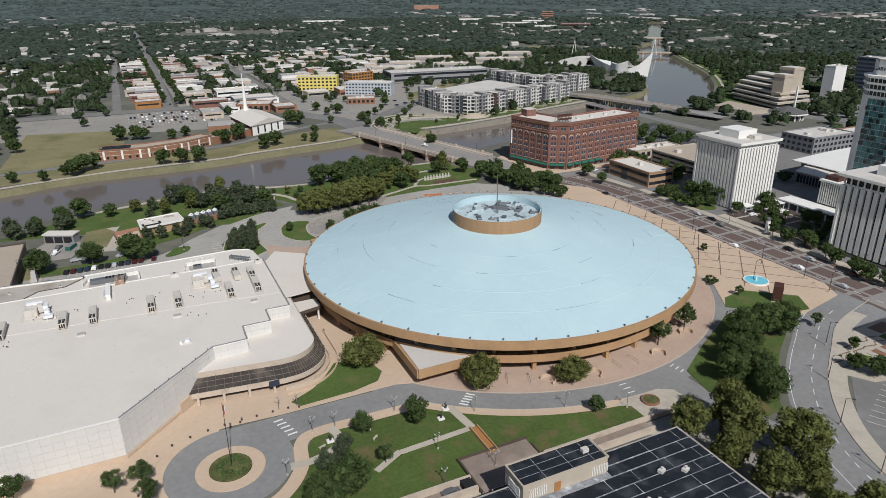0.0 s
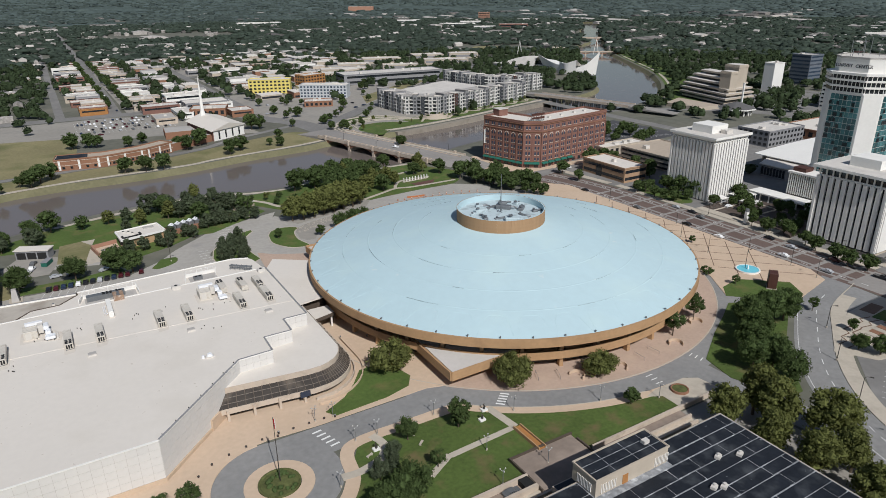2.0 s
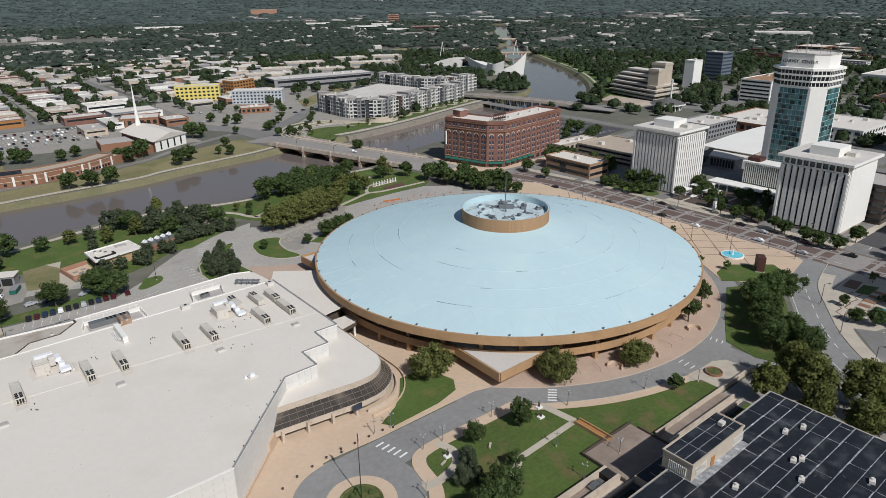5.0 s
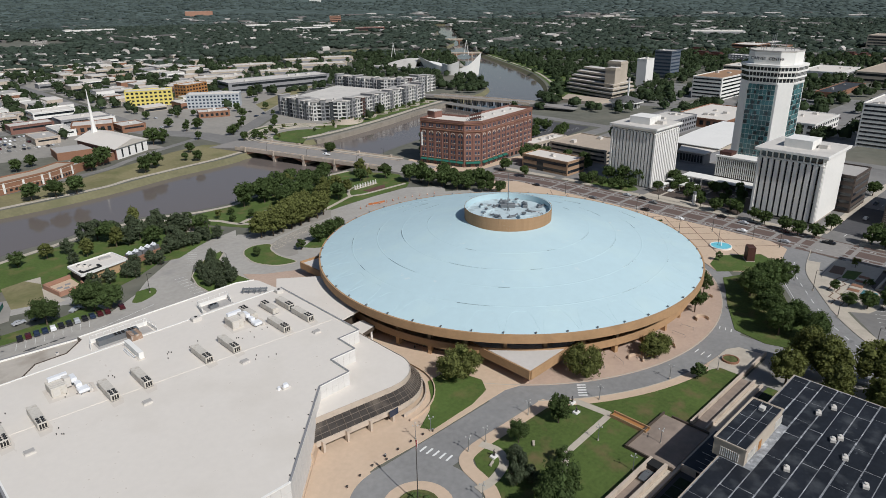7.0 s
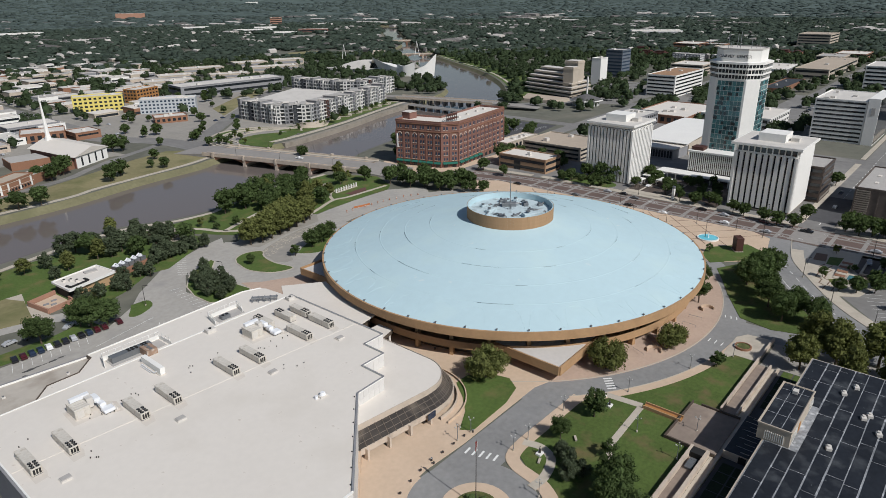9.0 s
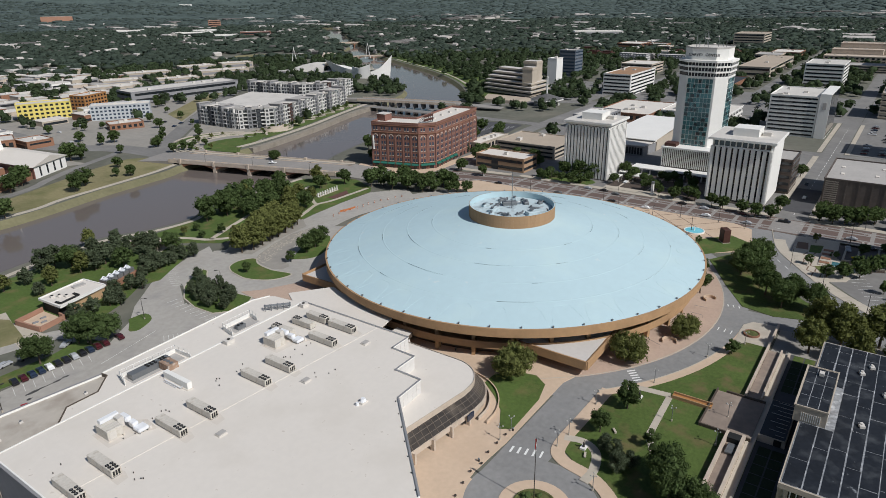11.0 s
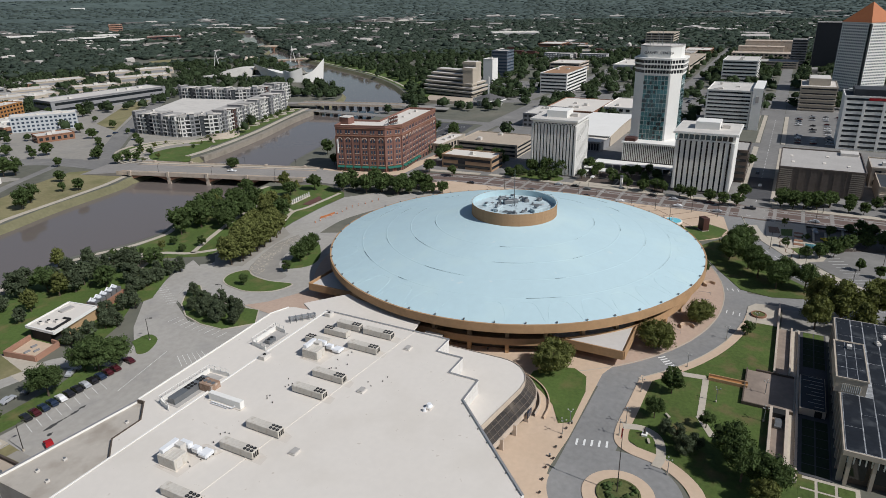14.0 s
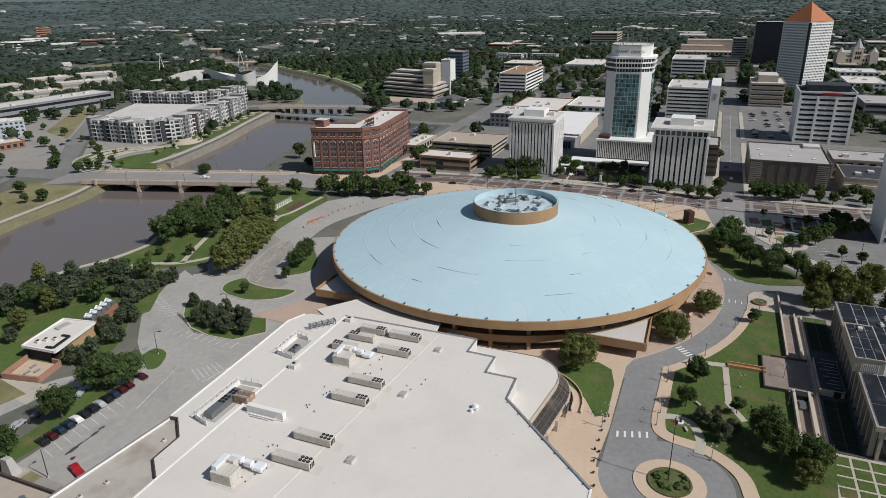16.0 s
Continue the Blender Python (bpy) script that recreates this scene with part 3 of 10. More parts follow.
prism(bm, [(560, 366), (690, 366), (690, 470), (540, 480), (500, 460)], 0, 0.05)
setting("road_yards_downtown", bm, CITYASPH, "paved yards and car parks between office blocks")

bm = bmesh.new()
for y in (119.4, 136.6):
    ribbon(bm, [(264, y), (412, y)], 3.4, 0, 0.2)
    ribbon(bm, [(427, y), (552, y)], 3.0, 0, 0.2)
setting("pavement_street", bm, CONCRETE, "pale pavements of the cross street")
bm = bmesh.new()
for k in range(30):
    ribbon(bm, [(266 + 9 * k, 128), (270 + 9 * k, 128)], 0.25, 0, 0.1)
setting("trim_street_marks", bm, PAINT, "dashed marks of the cross street")
setting("pavement_hotel", prism(bmesh.new(), [(208, 372), (220, 388), (230, 392), (241, 346), (300, 341), (300, 336), (238, 336), (222, 350)], 0, 0.16), TANPAVE, "tan paving in front of the hotel")
setting("road_mouth", prism(bmesh.new(), [(205, 118), (233.4, 121.2), (234.4, 131), (222, 136), (210, 130)], -0.1, 0.034), ASPHALT, "grey asphalt at the mouth of the curving street")
# dark asphalt whose tone also deepens the granite block's shadow
setting("road_patch", prism(bmesh.new(), [(270, 121.4), (321, 121.4), (321, 135), (271.5, 135)], 0, 0.102), DARKASPH, "dark asphalt patch that deepens the shadow on the cross street")
setting("road_dark_lot", prism(bmesh.new(), [(332, 352), (410, 364), (405, 436), (336, 424)], 0, 0.06), DARKASPH, "dark car park behind the hotel")
bm = bmesh.new()
for j in range(5):
    for i in range(22):
        ribbon(bm, [(336 + 3 * i, 366 + 13 * j), (336 + 3 * i, 371 + 13 * j)], 0.2, 0, 0.075)
setting("trim_dark_lot_lines", bm, PAINT, "white bay lines of the dark car park")
# streets west of the river
bm = bmesh.new()
ribbon(bm, smooth([(172, 500), (173, 545), (166, 585), (148, 618), (120, 680), (40, 716), (-300, 716), (-900, 716)]), 20, -0.2, 0.05)
ribbon(bm, smooth([(168, 577), (150, 567), (114, 550), (90, 535), (62, 519), (-25, 502), (-110, 492), (-400, 440)]), 6, -0.2, 0.096)
ribbon(bm, smooth([(170, 530), (186, 557), (220, 590), (262, 629), (340, 697), (416, 760), (512, 845), (575, 900), (680, 990)]), 14, -0.2, 0.056)
ribbon(bm, [(35, 715), (44, 1228), (52, 2600)], 13, -0.2, 0.059)
ribbon(bm, [(-11, 716), (-9, 1500)], 8, -0.2, 0.062)
ribbon(bm, [(-400, 980), (420, 980)], 9, -0.2, 0.065)
ribbon(bm, [(-400, 1250), (500, 1250)], 9, -0.2, 0.068)
ribbon(bm, [(150, 700), (150, 1300)], 9, -0.2, 0.075)
setting("road_west", bm, CITYASPH, "grey streets west of the river")
bm = bmesh.new()
prism(bm, [(-130, 612), (-9, 604), (60, 590), (128, 556), (112, 668), (30, 704), (-130, 704)], 0, 0.045)
prism(bm, [(170, 560), (196, 556), (240, 640), (280, 770), (160, 780), (130, 690)], 0, 0.045)
prism(bm, [(46, 722), (140, 690), (140, 970), (46, 970)], 0, 0.045)
prism(bm, [(160, 790), (290, 790), (410, 880), (400, 970), (160, 970)], 0, 0.045)
prism(bm, [(46, 990), (500, 990), (500, 1240), (46, 1240)], 0, 0.045)
prism(bm, [(190, 572), (212, 592), (256, 634), (334, 702), (410, 766), (404, 790), (280, 772), (240, 640)], 0, 0.048)
setting("road_lots_west", bm, LOTPALE, "car parks and yards west of the river")

# drives and car park behind the hall
setting("road_rear_yard", prism(bmesh.new(), [(-6, 296), (20, 268), (46, 262), (60, 262), (100, 284), (130, 306), (120, 326), (84, 338), (66, 334), (40, 322), (30, 300)], -0.2, 0.043), PALEROAD, "pale paved yard behind the arena")
bm = bmesh.new()
prism(bm, [(-90, 300), (-90, 268), (20, 272), (31, 281), (28, 302), (37, 318), (44, 324), (66, 334), (72, 346), (58, 342), (34, 332), (16, 316), (8, 306), (-6, 296), (-40, 296)], -0.2, 0.05)
ribbon(bm, smooth([(-7, 300), (-10, 316), (-24, 322), (-60, 328), (-140, 330)]), 7, -0.2, 0.045)
ribbon(bm, smooth([(80, 308), (90, 316), (104, 320), (122, 323), (150, 324), (185, 312), (208, 299), (224, 302)]), 14, -0.2, 0.086)
prism(bm, [(112, 322), (112, 331), (118, 336), (132.6, 338.5), (156, 340.3), (180, 340.3), (198, 326), (188, 314), (150, 318)], -0.2, 0.091)
ribbon(bm, smooth([(72, 336), (60, 326), (50, 312), (50, 300), (62, 290), (80, 284), (96, 280)]), 8, -0.2, 0.06)
prism(bm, [(78, 334), (84, 316), (92, 298), (110, 296), (130, 306), (120, 324), (100, 334)], -0.2, 0.052)
setting("road_drive", bm, PALEROAD, "grey asphalt drive and car park behind the hall")
LAWN_DROP = smooth([(57.9, 312.1), (61.0, 317.2), (66.5, 319.3), (71.7, 317.6), (73.4, 314.6), (70.1, 309.5), (68.6, 299.5), (70.5, 289.3), (66.3, 288.7), (60.6, 292.2), (56.6, 301.3), (57.9, 312.1)], 4)[:-1]
JUNIPER_BED = [(30.7, 306.1), (37.1, 315.2), (45, 321.4), (52.8, 324.5), (53.0, 321.7), (47.8, 315.3), (45.6, 306), (44.5, 297.1), (46.1, 284.8), (37.1, 278.5), (28.6, 286.1), (28.2, 296)]
for line in (LAWN_DROP, JUNIPER_BED):
    setting("trim_bed_kerb", ribbon(bmesh.new(), line + line[:1], 0.5, 0, 0.23), CONCRETE, "pale concrete kerb round a lawn island")
LOOP = [(73.8, 315.4), (77.9, 317.9), (88.3, 321.8), (104.4, 325.8), (118.5, 324.2), (112, 317), (102.7, 314.8), (94.7, 312.6), (85.4, 308.4), (79.5, 302.6), (76, 296), (72.0, 296), (69.6, 300.2), (71.0, 309.6)]
setting("pavement_loop", prism(bmesh.new(), LOOP, -0.1, 0.112), LOTPALE, "pale stone-patterned paving of the drop-off loop")
_r = random.Random(77)
bm = bmesh.new()
for k in range(130):
    f = _r.random()
    i = min(int(f * 4), 3)
    g = f * 4 - i
    o, n_ = [Vector(p) for p in LOOP[:5]], [Vector(p) for p in (LOOP[12], LOOP[8], LOOP[7], LOOP[6], LOOP[5])]
    q = (o[i].lerp(o[i + 1], g)).lerp(n_[i].lerp(n_[i + 1], g), _r.uniform(0.06, 0.62))
    a = _r.uniform(0, 3.14)
    d = Vector((math.cos(a), math.sin(a))) * _r.uniform(0.4, 0.9)
    ribbon(bm, [tuple(q - d), tuple(q + d)], _r.uniform(0.25, 0.5), 0.1, 0.121)
setting("trim_loop_stones", bm, CONCRETE, "scattered white inlaid stones of the loop paving")
setting("pavement_grove", prism(bmesh.new(), [(70, 331), (76, 321), (95, 325.4), (117, 328), (124, 338), (112, 349), (92, 341), (80, 341)], -0.1, 0.101), LOTPALE, "pale paving under the plane trees")
bm = bmesh.new()
prism(bm, LAWN_DROP, -0.2, 0.2)
prism(bm, JUNIPER_BED, -0.2, 0.2)
prism(bm, smooth([(82, 301), (85, 297), (90, 294.2), (98, 296), (108, 303), (113, 309), (105, 311.4), (92, 306.6), (82, 301)], 3)[:-1], -0.2, 0.2)
prism(bm, smooth([(8.5, 307.6), (14.6, 306.9), (13.6, 301), (6.5, 297.2), (3.6, 299), (6, 303), (8.5, 307.6)], 3)[:-1], -0.2, 0.2)
prism(bm, [(-6, 300), (-34, 297), (-46, 298), (-44, 305), (-20, 305), (-8, 308)], -0.2, 0.2)
prism(bm, [(0, 316), (14, 322), (34, 336), (50, 342), (62, 348), (40, 360), (20, 333), (-4, 332)], -0.2, 0.2)
setting("lawn_car_park", bm, GRASS, "kerbed lawns round the drive")
bm = bmesh.new()
prism(bm, [(-90, 300), (-47, 296), (-46, 310), (-60, 316), (-90, 316)], -0.2, 0.2)
prism(bm, [(-44, 290), (-46, 268), (-62, 266), (-90, 266), (-90, 292)], -0.2, 0.2)
_oil = bmesh.new()
_r = random.Random(5)
for x, y, w, d in ((-34.2, 287.4, 2.2, 0.75), (-31.6, 287.7, 1.3, 0.35), (-29.4, 287.6, 1.2, 0.3), (-27.0, 287.7, 1.7, 0.6), (-24.3, 288.0, 1.4, 0.5), (-36.6, 284.6, 1.0, 0.6)):
    prism(_oil, [(x + w * _r.uniform(0.6, 1.1) * math.cos(a * 0.6283), y + d * _r.uniform(0.5, 1.2) * math.sin(a * 0.6283)) for a in range(10)], 0, 0.072)
setting("trim_oil_stain", _oil, mat("oil_stain", (0.07, 0.068, 0.066), 0.6, 0.3, 1.0, 0.2), "dark oil stains on the car park")
setting("pavement_slab", prism(bmesh.new(), [(-47.4, 285.8), (-44.6, 285.5), (-44.6, 278), (-47.4, 278.2)], -0.1, 0.21), LOTPALE, "small pale concrete slab in the grass")
setting("lawn_verge", bm, DRYGRASS, "dry grass verge by the car park")
setting("lawn_street_verge", prism(bmesh.new(), [(264, 644), (330, 703), (420, 780), (412, 792), (345, 742), (280, 690)], 0, 0.1), DRYGRASS, "dry grass verge beside the west street")
setting("pavement_apartments", prism(bmesh.new(), [(188, 536), (205, 562), (226, 582), (256, 611), (264, 618), (266, 566), (286, 546), (262, 528), (246, 512), (226, 506), (196, 512)], -0.1, 0.09), LOTPALE, "pale paving beside the apartments")
for k in range(5):
    s = 1.18 + 0.17 * k
    line = [(226 + s * 21 * math.cos(radians(a)), 528 + s * 25 * math.sin(radians(a))) for a in range(30, 186 - 6 * k, 8)]
    setting("lawn_terrace" if k % 2 else "trim_terrace_wall", ribbon(bmesh.new(), line, 3.0 if k % 2 else 1.3, 0, 0.35 if k % 2 else 0.6), GRASS if k % 2 else CONCRETE, "curved grass terrace by the river" if k % 2 else "curved pale terrace wall by the river")
setting("lawn_riverside", prism(bmesh.new(), [(255, 516), (309, 528), (375, 549), (428, 566), (424, 582), (320, 553), (296, 546), (266, 548), (250, 540)], -0.1, 0.1), GRASS, "green planted slope in front of the apartments")
for k in range(6):
    b = bmesh.new()
    prism(b, smooth([(268 + 26 * k, 528 + 7 * k), (280 + 26 * k, 530 + 7 * k), (286 + 26 * k, 536 + 7 * k), (274 + 26 * k, 538 + 7 * k), (268 + 26 * k, 528 + 7 * k)], 4)[:-1], 0, 0.3)
    tagged(part("planted_bed", b, PLANTER), "curved green planted bed by the quay", "flower bed", "riverside beds")
bm = bmesh.new()
prism(bm, [(46.8, 292.6), (53, 286.6), (68, 278.6), (84, 280), (100, 284), (110, 290), (112, 270), (60, 262), (44, 266)], -0.2, 0.17)
setting("pavement_rear_plaza", bm, PINKPAVE, "pink-tan rear plaza beside the building")

bm = bmesh.new()
for i in range(4, len(RIGHT_ROAD) - 2, 2):
    ribbon(bm, [RIGHT_ROAD[i], tuple(Vector(RIGHT_ROAD[i]).lerp(Vector(RIGHT_ROAD[i + 1]), 0.9))], 0.22, 0, 0.062, off=1.4)
    ribbon(bm, [RIGHT_ROAD[i], RIGHT_ROAD[i + 1], RIGHT_ROAD[i + 2]], 0.16, 0, 0.064, off=-4.6)
setting("trim_curve_marks", bm, PAINT, "white lane marks of the curving street")
bm = bmesh.new()
ribbon(bm, RIGHT_ROAD, 0.3, 0, 0.21, off=6.0)
ribbon(bm, arc(CX, CY, 91.6, 226, 262, 18), 0.3, 0, 0.24)
ribbon(bm, arc(CX, CY, 83.4, 200, 345, 50), 0.3, 0, 0.22)
setting("trim_kerbs", bm, CONCRETE, "pale concrete kerbs")

# painted crossings
def crossing(pts_a, pts_b, n, wid):
    """White bars laid across a road, from one kerb to the other."""
    b = bmesh.new()
    a0, a1, b0, b1 = Vector(pts_a[0]), Vector(pts_a[1]), Vector(pts_b[0]), Vector(pts_b[1])
    for i in range(n):
        f = (i + 0.5) / n
        p, q = a0 + (b0 - a0) * f, a1 + (b1 - a1) * f
        ribbon(b, [tuple(p), tuple(q)], wid, 0.0, 0.05)
    setting("trim_crossing", b, PAINT, "white painted crossing bars")


crossing([(70.4, 141.2), (72.3, 139.4)], [(75.4, 145.5), (77.3, 143.7)], 5, 0.55)
crossing([(24.0, 147.8), (26.6, 148.2)], [(21.2, 157), (23.8, 157.3)], 5, 0.55)
crossing([(139, 125.5), (141, 126.2)], [(138, 133), (140, 133.7)], 4, 0.3)
crossing([(117, 123.5), (119.6, 123.5)], [(117.5, 130), (120.1, 130)], 3, 0.3)
bm = bmesh.new()
for i in range(9):
    ribbon(bm, [(-38 + 2.9 * i, 290), (-36.6 + 2.9 * i, 294.8)], 0.12, 0.0, 0.07)
for i in range(9):
    ribbon(bm, [(28 + 0.1 * i, 283 + 3.1 * i), (23.5 + 0.1 * i, 283.5 + 3.1 * i)], 0.12, 0.0, 0.07)
for i in range(12):
    ribbon(bm, [(166 + 3.0 * i, 86 + 1.3 * i), (169 + 3.0 * i, 80 + 1.3 * i)], 0.12, 0.0, 0.07)
for i in range(6):
    ribbon(bm, [(4.5 + 1.5 * i, 279.5 - 0.6 * i), (8.5 + 1.2 * i, 286 - 0.9 * i)], 0.12, 0.0, 0.07)
ribbon(bm, [(-14, 286), (9, 291.5)], 0.12, 0, 0.07)
ribbon(bm, [(3.5, 278), (13.5, 275.5)], 0.12, 0, 0.07)
for i in range(10):
    ribbon(bm, [(38 + 1.1 * i, 318 + 2.1 * i), (35.2 + 1.1 * i, 321 + 2.1 * i)], 0.12, 0, 0.07)
setting("trim_parking_lines", bm, PAINT, "white parking bay lines")

# ---- the round arena ----
RIM, RIMZ = 75.7, 12.6
DRUM, DRUMZ = 17.3, 24.7
arena = thing("round_arena", "large round civic arena with a pale blue shallow dome roof", "arena", pose(CX, CY, 0))
def roof_z(r):
    """Height of the shallow dome at a distance from its axis."""
    f = (RIM - r) / (RIM - DRUM)
    return RIMZ + (DRUMZ - RIMZ) * (1.16 * f - 0.16 * f * f)


bm = lathe(bmesh.new(), [(RIM, RIMZ - 0.5), (RIM, RIMZ)] + [(r, roof_z(r)) for r in np.linspace(RIM - 0.5, DRUM, 14)], 192)
_roof = part("roof", bm, DOME, arena, "pale blue coated dome roof")
for p in _roof.data.polygons:
    p.use_smooth = True
bm = lathe(bmesh.new(), [(RIM + 0.15, RIMZ + 0.12), (RIM + 0.15, RIMZ - 2.8), (RIM - 0.5, RIMZ - 2.8), (RIM - 0.5, RIMZ + 0.12), (RIM + 0.15, RIMZ + 0.12)], 192)
part("fascia", bm, TAN, arena, "tan precast concrete eave band")
# soffit and lower wall carry the eave's shade in their colour
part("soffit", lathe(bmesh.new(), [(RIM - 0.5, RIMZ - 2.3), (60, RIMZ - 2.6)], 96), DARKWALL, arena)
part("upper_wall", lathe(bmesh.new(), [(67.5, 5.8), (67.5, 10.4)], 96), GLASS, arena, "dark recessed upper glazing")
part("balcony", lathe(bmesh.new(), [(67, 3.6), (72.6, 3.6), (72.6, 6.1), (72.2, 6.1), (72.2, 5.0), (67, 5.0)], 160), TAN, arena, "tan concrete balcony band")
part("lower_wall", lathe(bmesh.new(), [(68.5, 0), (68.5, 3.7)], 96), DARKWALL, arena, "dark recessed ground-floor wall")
_col = bmesh.new()
box(_col, -0.9, 0.9, -0.6, 0.6, 0, 10.2)
_cold = part("column", _col, TAN, arena, m=pose(70.6, 0, 0))
for k in range(1, 36):
    a = 10 * k
    shared("column", _cold.data, arena, pose(70.6 * math.cos(radians(a)), 70.6 * math.sin(radians(a)), 0, 0, 0, a))
# four square prows that stand out from under the round roof
for k in range(3):
    a0 = 45 + 90 * k
    half = 60.2
    tip = (math.sqrt(2) * half, 0)
    poly = [(70.0 * math.cos(radians(-14)), 70.0 * math.sin(radians(-14))), tip, (70.0 * math.cos(radians(14)), 70.0 * math.sin(radians(14)))]
    ang = pose(0, 0, 0, 0, 0, a0)
    pr = part("prow", prism(bmesh.new(), poly, 3.3, 5.3), TAN, arena, "tan triangular concrete prow", m=ang)
    part("deck", prism(bmesh.new(), [(poly[0][0] - 1, poly[0][1] + 0.6), (tip[0] - 1.0, 0), (poly[2][0] - 1, poly[2][1] - 0.6)], 5.0, 5.55), PROW, pr, "pale deck")
    for s in (-1, 1):
        e = bmesh.new()
        ribbon(e, [poly[0] if s < 0 else poly[2], tip], 0.45, 3.2, 6.1, off=0.2 * s)
        part("parapet", e, TAN, pr)
# drum on the crown
bm = lathe(bmesh.new(), [(DRUM - 0.45, 26.6), (DRUM - 0.45, 29.6), (DRUM - 0.1, 29.6), (DRUM - 0.1, 23.6), (DRUM - 0.45, 23.6)], 120)
drum = part("drum_wall", bm, DOME, arena, "pale blue inside of the drum wall")
pm = pane_mesh("drum_panel", 1.06, 4.9, 0.06, TANPANEL)
for k in range(101):
    a = 360 / 101 * k
    shared("drum_panel", pm, drum, pose(DRUM * math.cos(radians(a)), DRUM * math.sin(radians(a)), 24.72, 0, 0, a + 90))
part("drum_floor", lathe(bmesh.new(), [(DRUM - 0.5, 27.2), (0.01, 27.5)], 64), DRUMFLOOR, arena, "pale blue drum floor")
mast = part("mast", tube(bmesh.new(), [(0, 0, 25.5), (0, 0, 34), (0, 0, 43)], 0.28, 6, 0.09), METAL, arena, "thin grey mast")
for k in range(3):
    a = radians(120 * k + 20)
    part("mast_stay", tube(bmesh.new(), [(2.2 * math.cos(a), 2.2 * math.sin(a), 25.5), (0, 0, 30)], 0.09, 4), METAL, arena)
rnd = random.Random(4)
for x0, y0, w, d, h, a in ((-6.5, 4.5, 5.5, 2.2, 1.8, 30), (3.5, 3, 6.0, 2.4, 2.4, -20), (9, -1.5, 4.5, 2, 1.8, 70), (-1, -11.5, 8.5, 3.0, 2.2, 0),
                           (-9.5, -3, 4, 1.6, 1.4, 100), (7, 8.5, 3.5, 1.5, 1.5, 10), (-3, 10.5, 3, 2, 1.2, 0), (11.5, 5, 2, 2, 1.4, 45), (0.5, 7, 4.5, 1.2, 1.0, 35), (-11, 3, 3, 1.2, 1.2, 60),
                           (5, -7, 3.2, 1.2, 0.9, -50), (-5, -6, 3.8, 1.1, 0.9, 20), (12, -6.5, 2.2, 1.6, 1.3, 15)):
    b = boxes((-w / 2, w / 2, -d / 2, d / 2, 0, h * 0.75))
    bmesh.ops.bevel(b, geom=b.edges[:], offset=0.15, segments=1, affect="EDGES")
    u = part("roof_plant", b, METAL if w in (6.0, 4.5, 3.2, 3.8, 4, 2.2, 3.5) else DRUMFLOOR, arena, "weathered grey roof plant unit", m=pose(x0, y0, 27.2, 0, 0, a - 30))
    part("plant_pipe", tube(bmesh.new(), [(w / 2, 0, h * 0.5), (w / 2 + 1.2, 0.4, h * 0.6), (w / 2 + 2.2, 1.2, 0.3)], 0.32, 6), METAL, u)
    cyl(b := bmesh.new(), -w / 4, 0, h, h + 0.35, d * 0.32, n=10)
    part("plant_fan", b, METAL, u)
# roof ridges in four rings, with broken dark seams along them; arched ribs near the eave; rim lamps
rnd = random.Random(15)
for r in (32.2, 42.5, 52.5, 62.4):
    part("roof_ridge", lathe(bmesh.new(), [(r + 0.45, roof_z(r + 0.45) - 0.02), (r + 0.12, roof_z(r) + 0.028), (r - 0.12, roof_z(r) + 0.028), (r - 0.5, roof_z(r - 0.5) - 0.02)], 160), DOME, arena)
    a = rnd.uniform(0, 20)
    while a < 358:
        span = rnd.uniform(3, 20)
        steps = max(3, int(span / 2))
        line = [((r + 0.3) * math.cos(radians(a + span * i / steps)), (r + 0.3) * math.sin(radians(a + span * i / steps)), roof_z(r) + 0.04) for i in range(steps + 1)]
        part("roof_seam", tube(bmesh.new(), line, rnd.uniform(0.04, 0.09), 4, 0.015), SEAM, arena)
        a += span + rnd.uniform(14, 60)
for k in range(38):
    mid = -155.1 + 360 / 38 * k
    line = []
    for i in range(15):
        u = -1 + i / 7
        r = 74.4 - 9.6 * (1 - abs(u) ** 4.5)
        a = radians(mid + 4.3 * u)
        line.append((r * math.cos(a), r * math.sin(a), roof_z(r) - 0.014))
    part("roof_rib", tube(bmesh.new(), line, 0.045, 5), DOME, arena)
lampd = None
for k in range(48):
    a = radians(7.5 * k + 2)
    if lampd is None:
        b = cyl(bmesh.new(), 0, 0, 0, 0.5, 0.14, n=6)
        box(b, -0.3, 0.3, -0.22, 0.22, 0.35, 0.65)
        lampd = part("rim_lamp", b, METAL, arena).data
        bpy.data.objects["rim_lamp"].matrix_basis = pose(75.0 * math.cos(a), 75.0 * math.sin(a), RIMZ + 0.1, 0, 0, 7.5 * k)
    else:
        shared("rim_lamp", lampd, arena, pose(75.0 * math.cos(a), 75.0 * math.sin(a), RIMZ + 0.1, 0, 0, 7.5 * k))
# curved stair walls and planters on the terrace
for a, r in ((296, 78), (282, 78.5), (263, 78), (252, 78)):
    b = lathe(bmesh.new(), [(2.4, 0.1), (2.4, 1.1), (2.1, 1.1), (2.1, 0.1)], 20, 20, 240)
    tagged(part("planter_wall", b, TANPAVE, m=pose(CX + r * math.cos(radians(a)), CY + r * math.sin(radians(a)), 0.1, 0, 0, a)),
           "low curved tan concrete wall on the terrace", "wall")
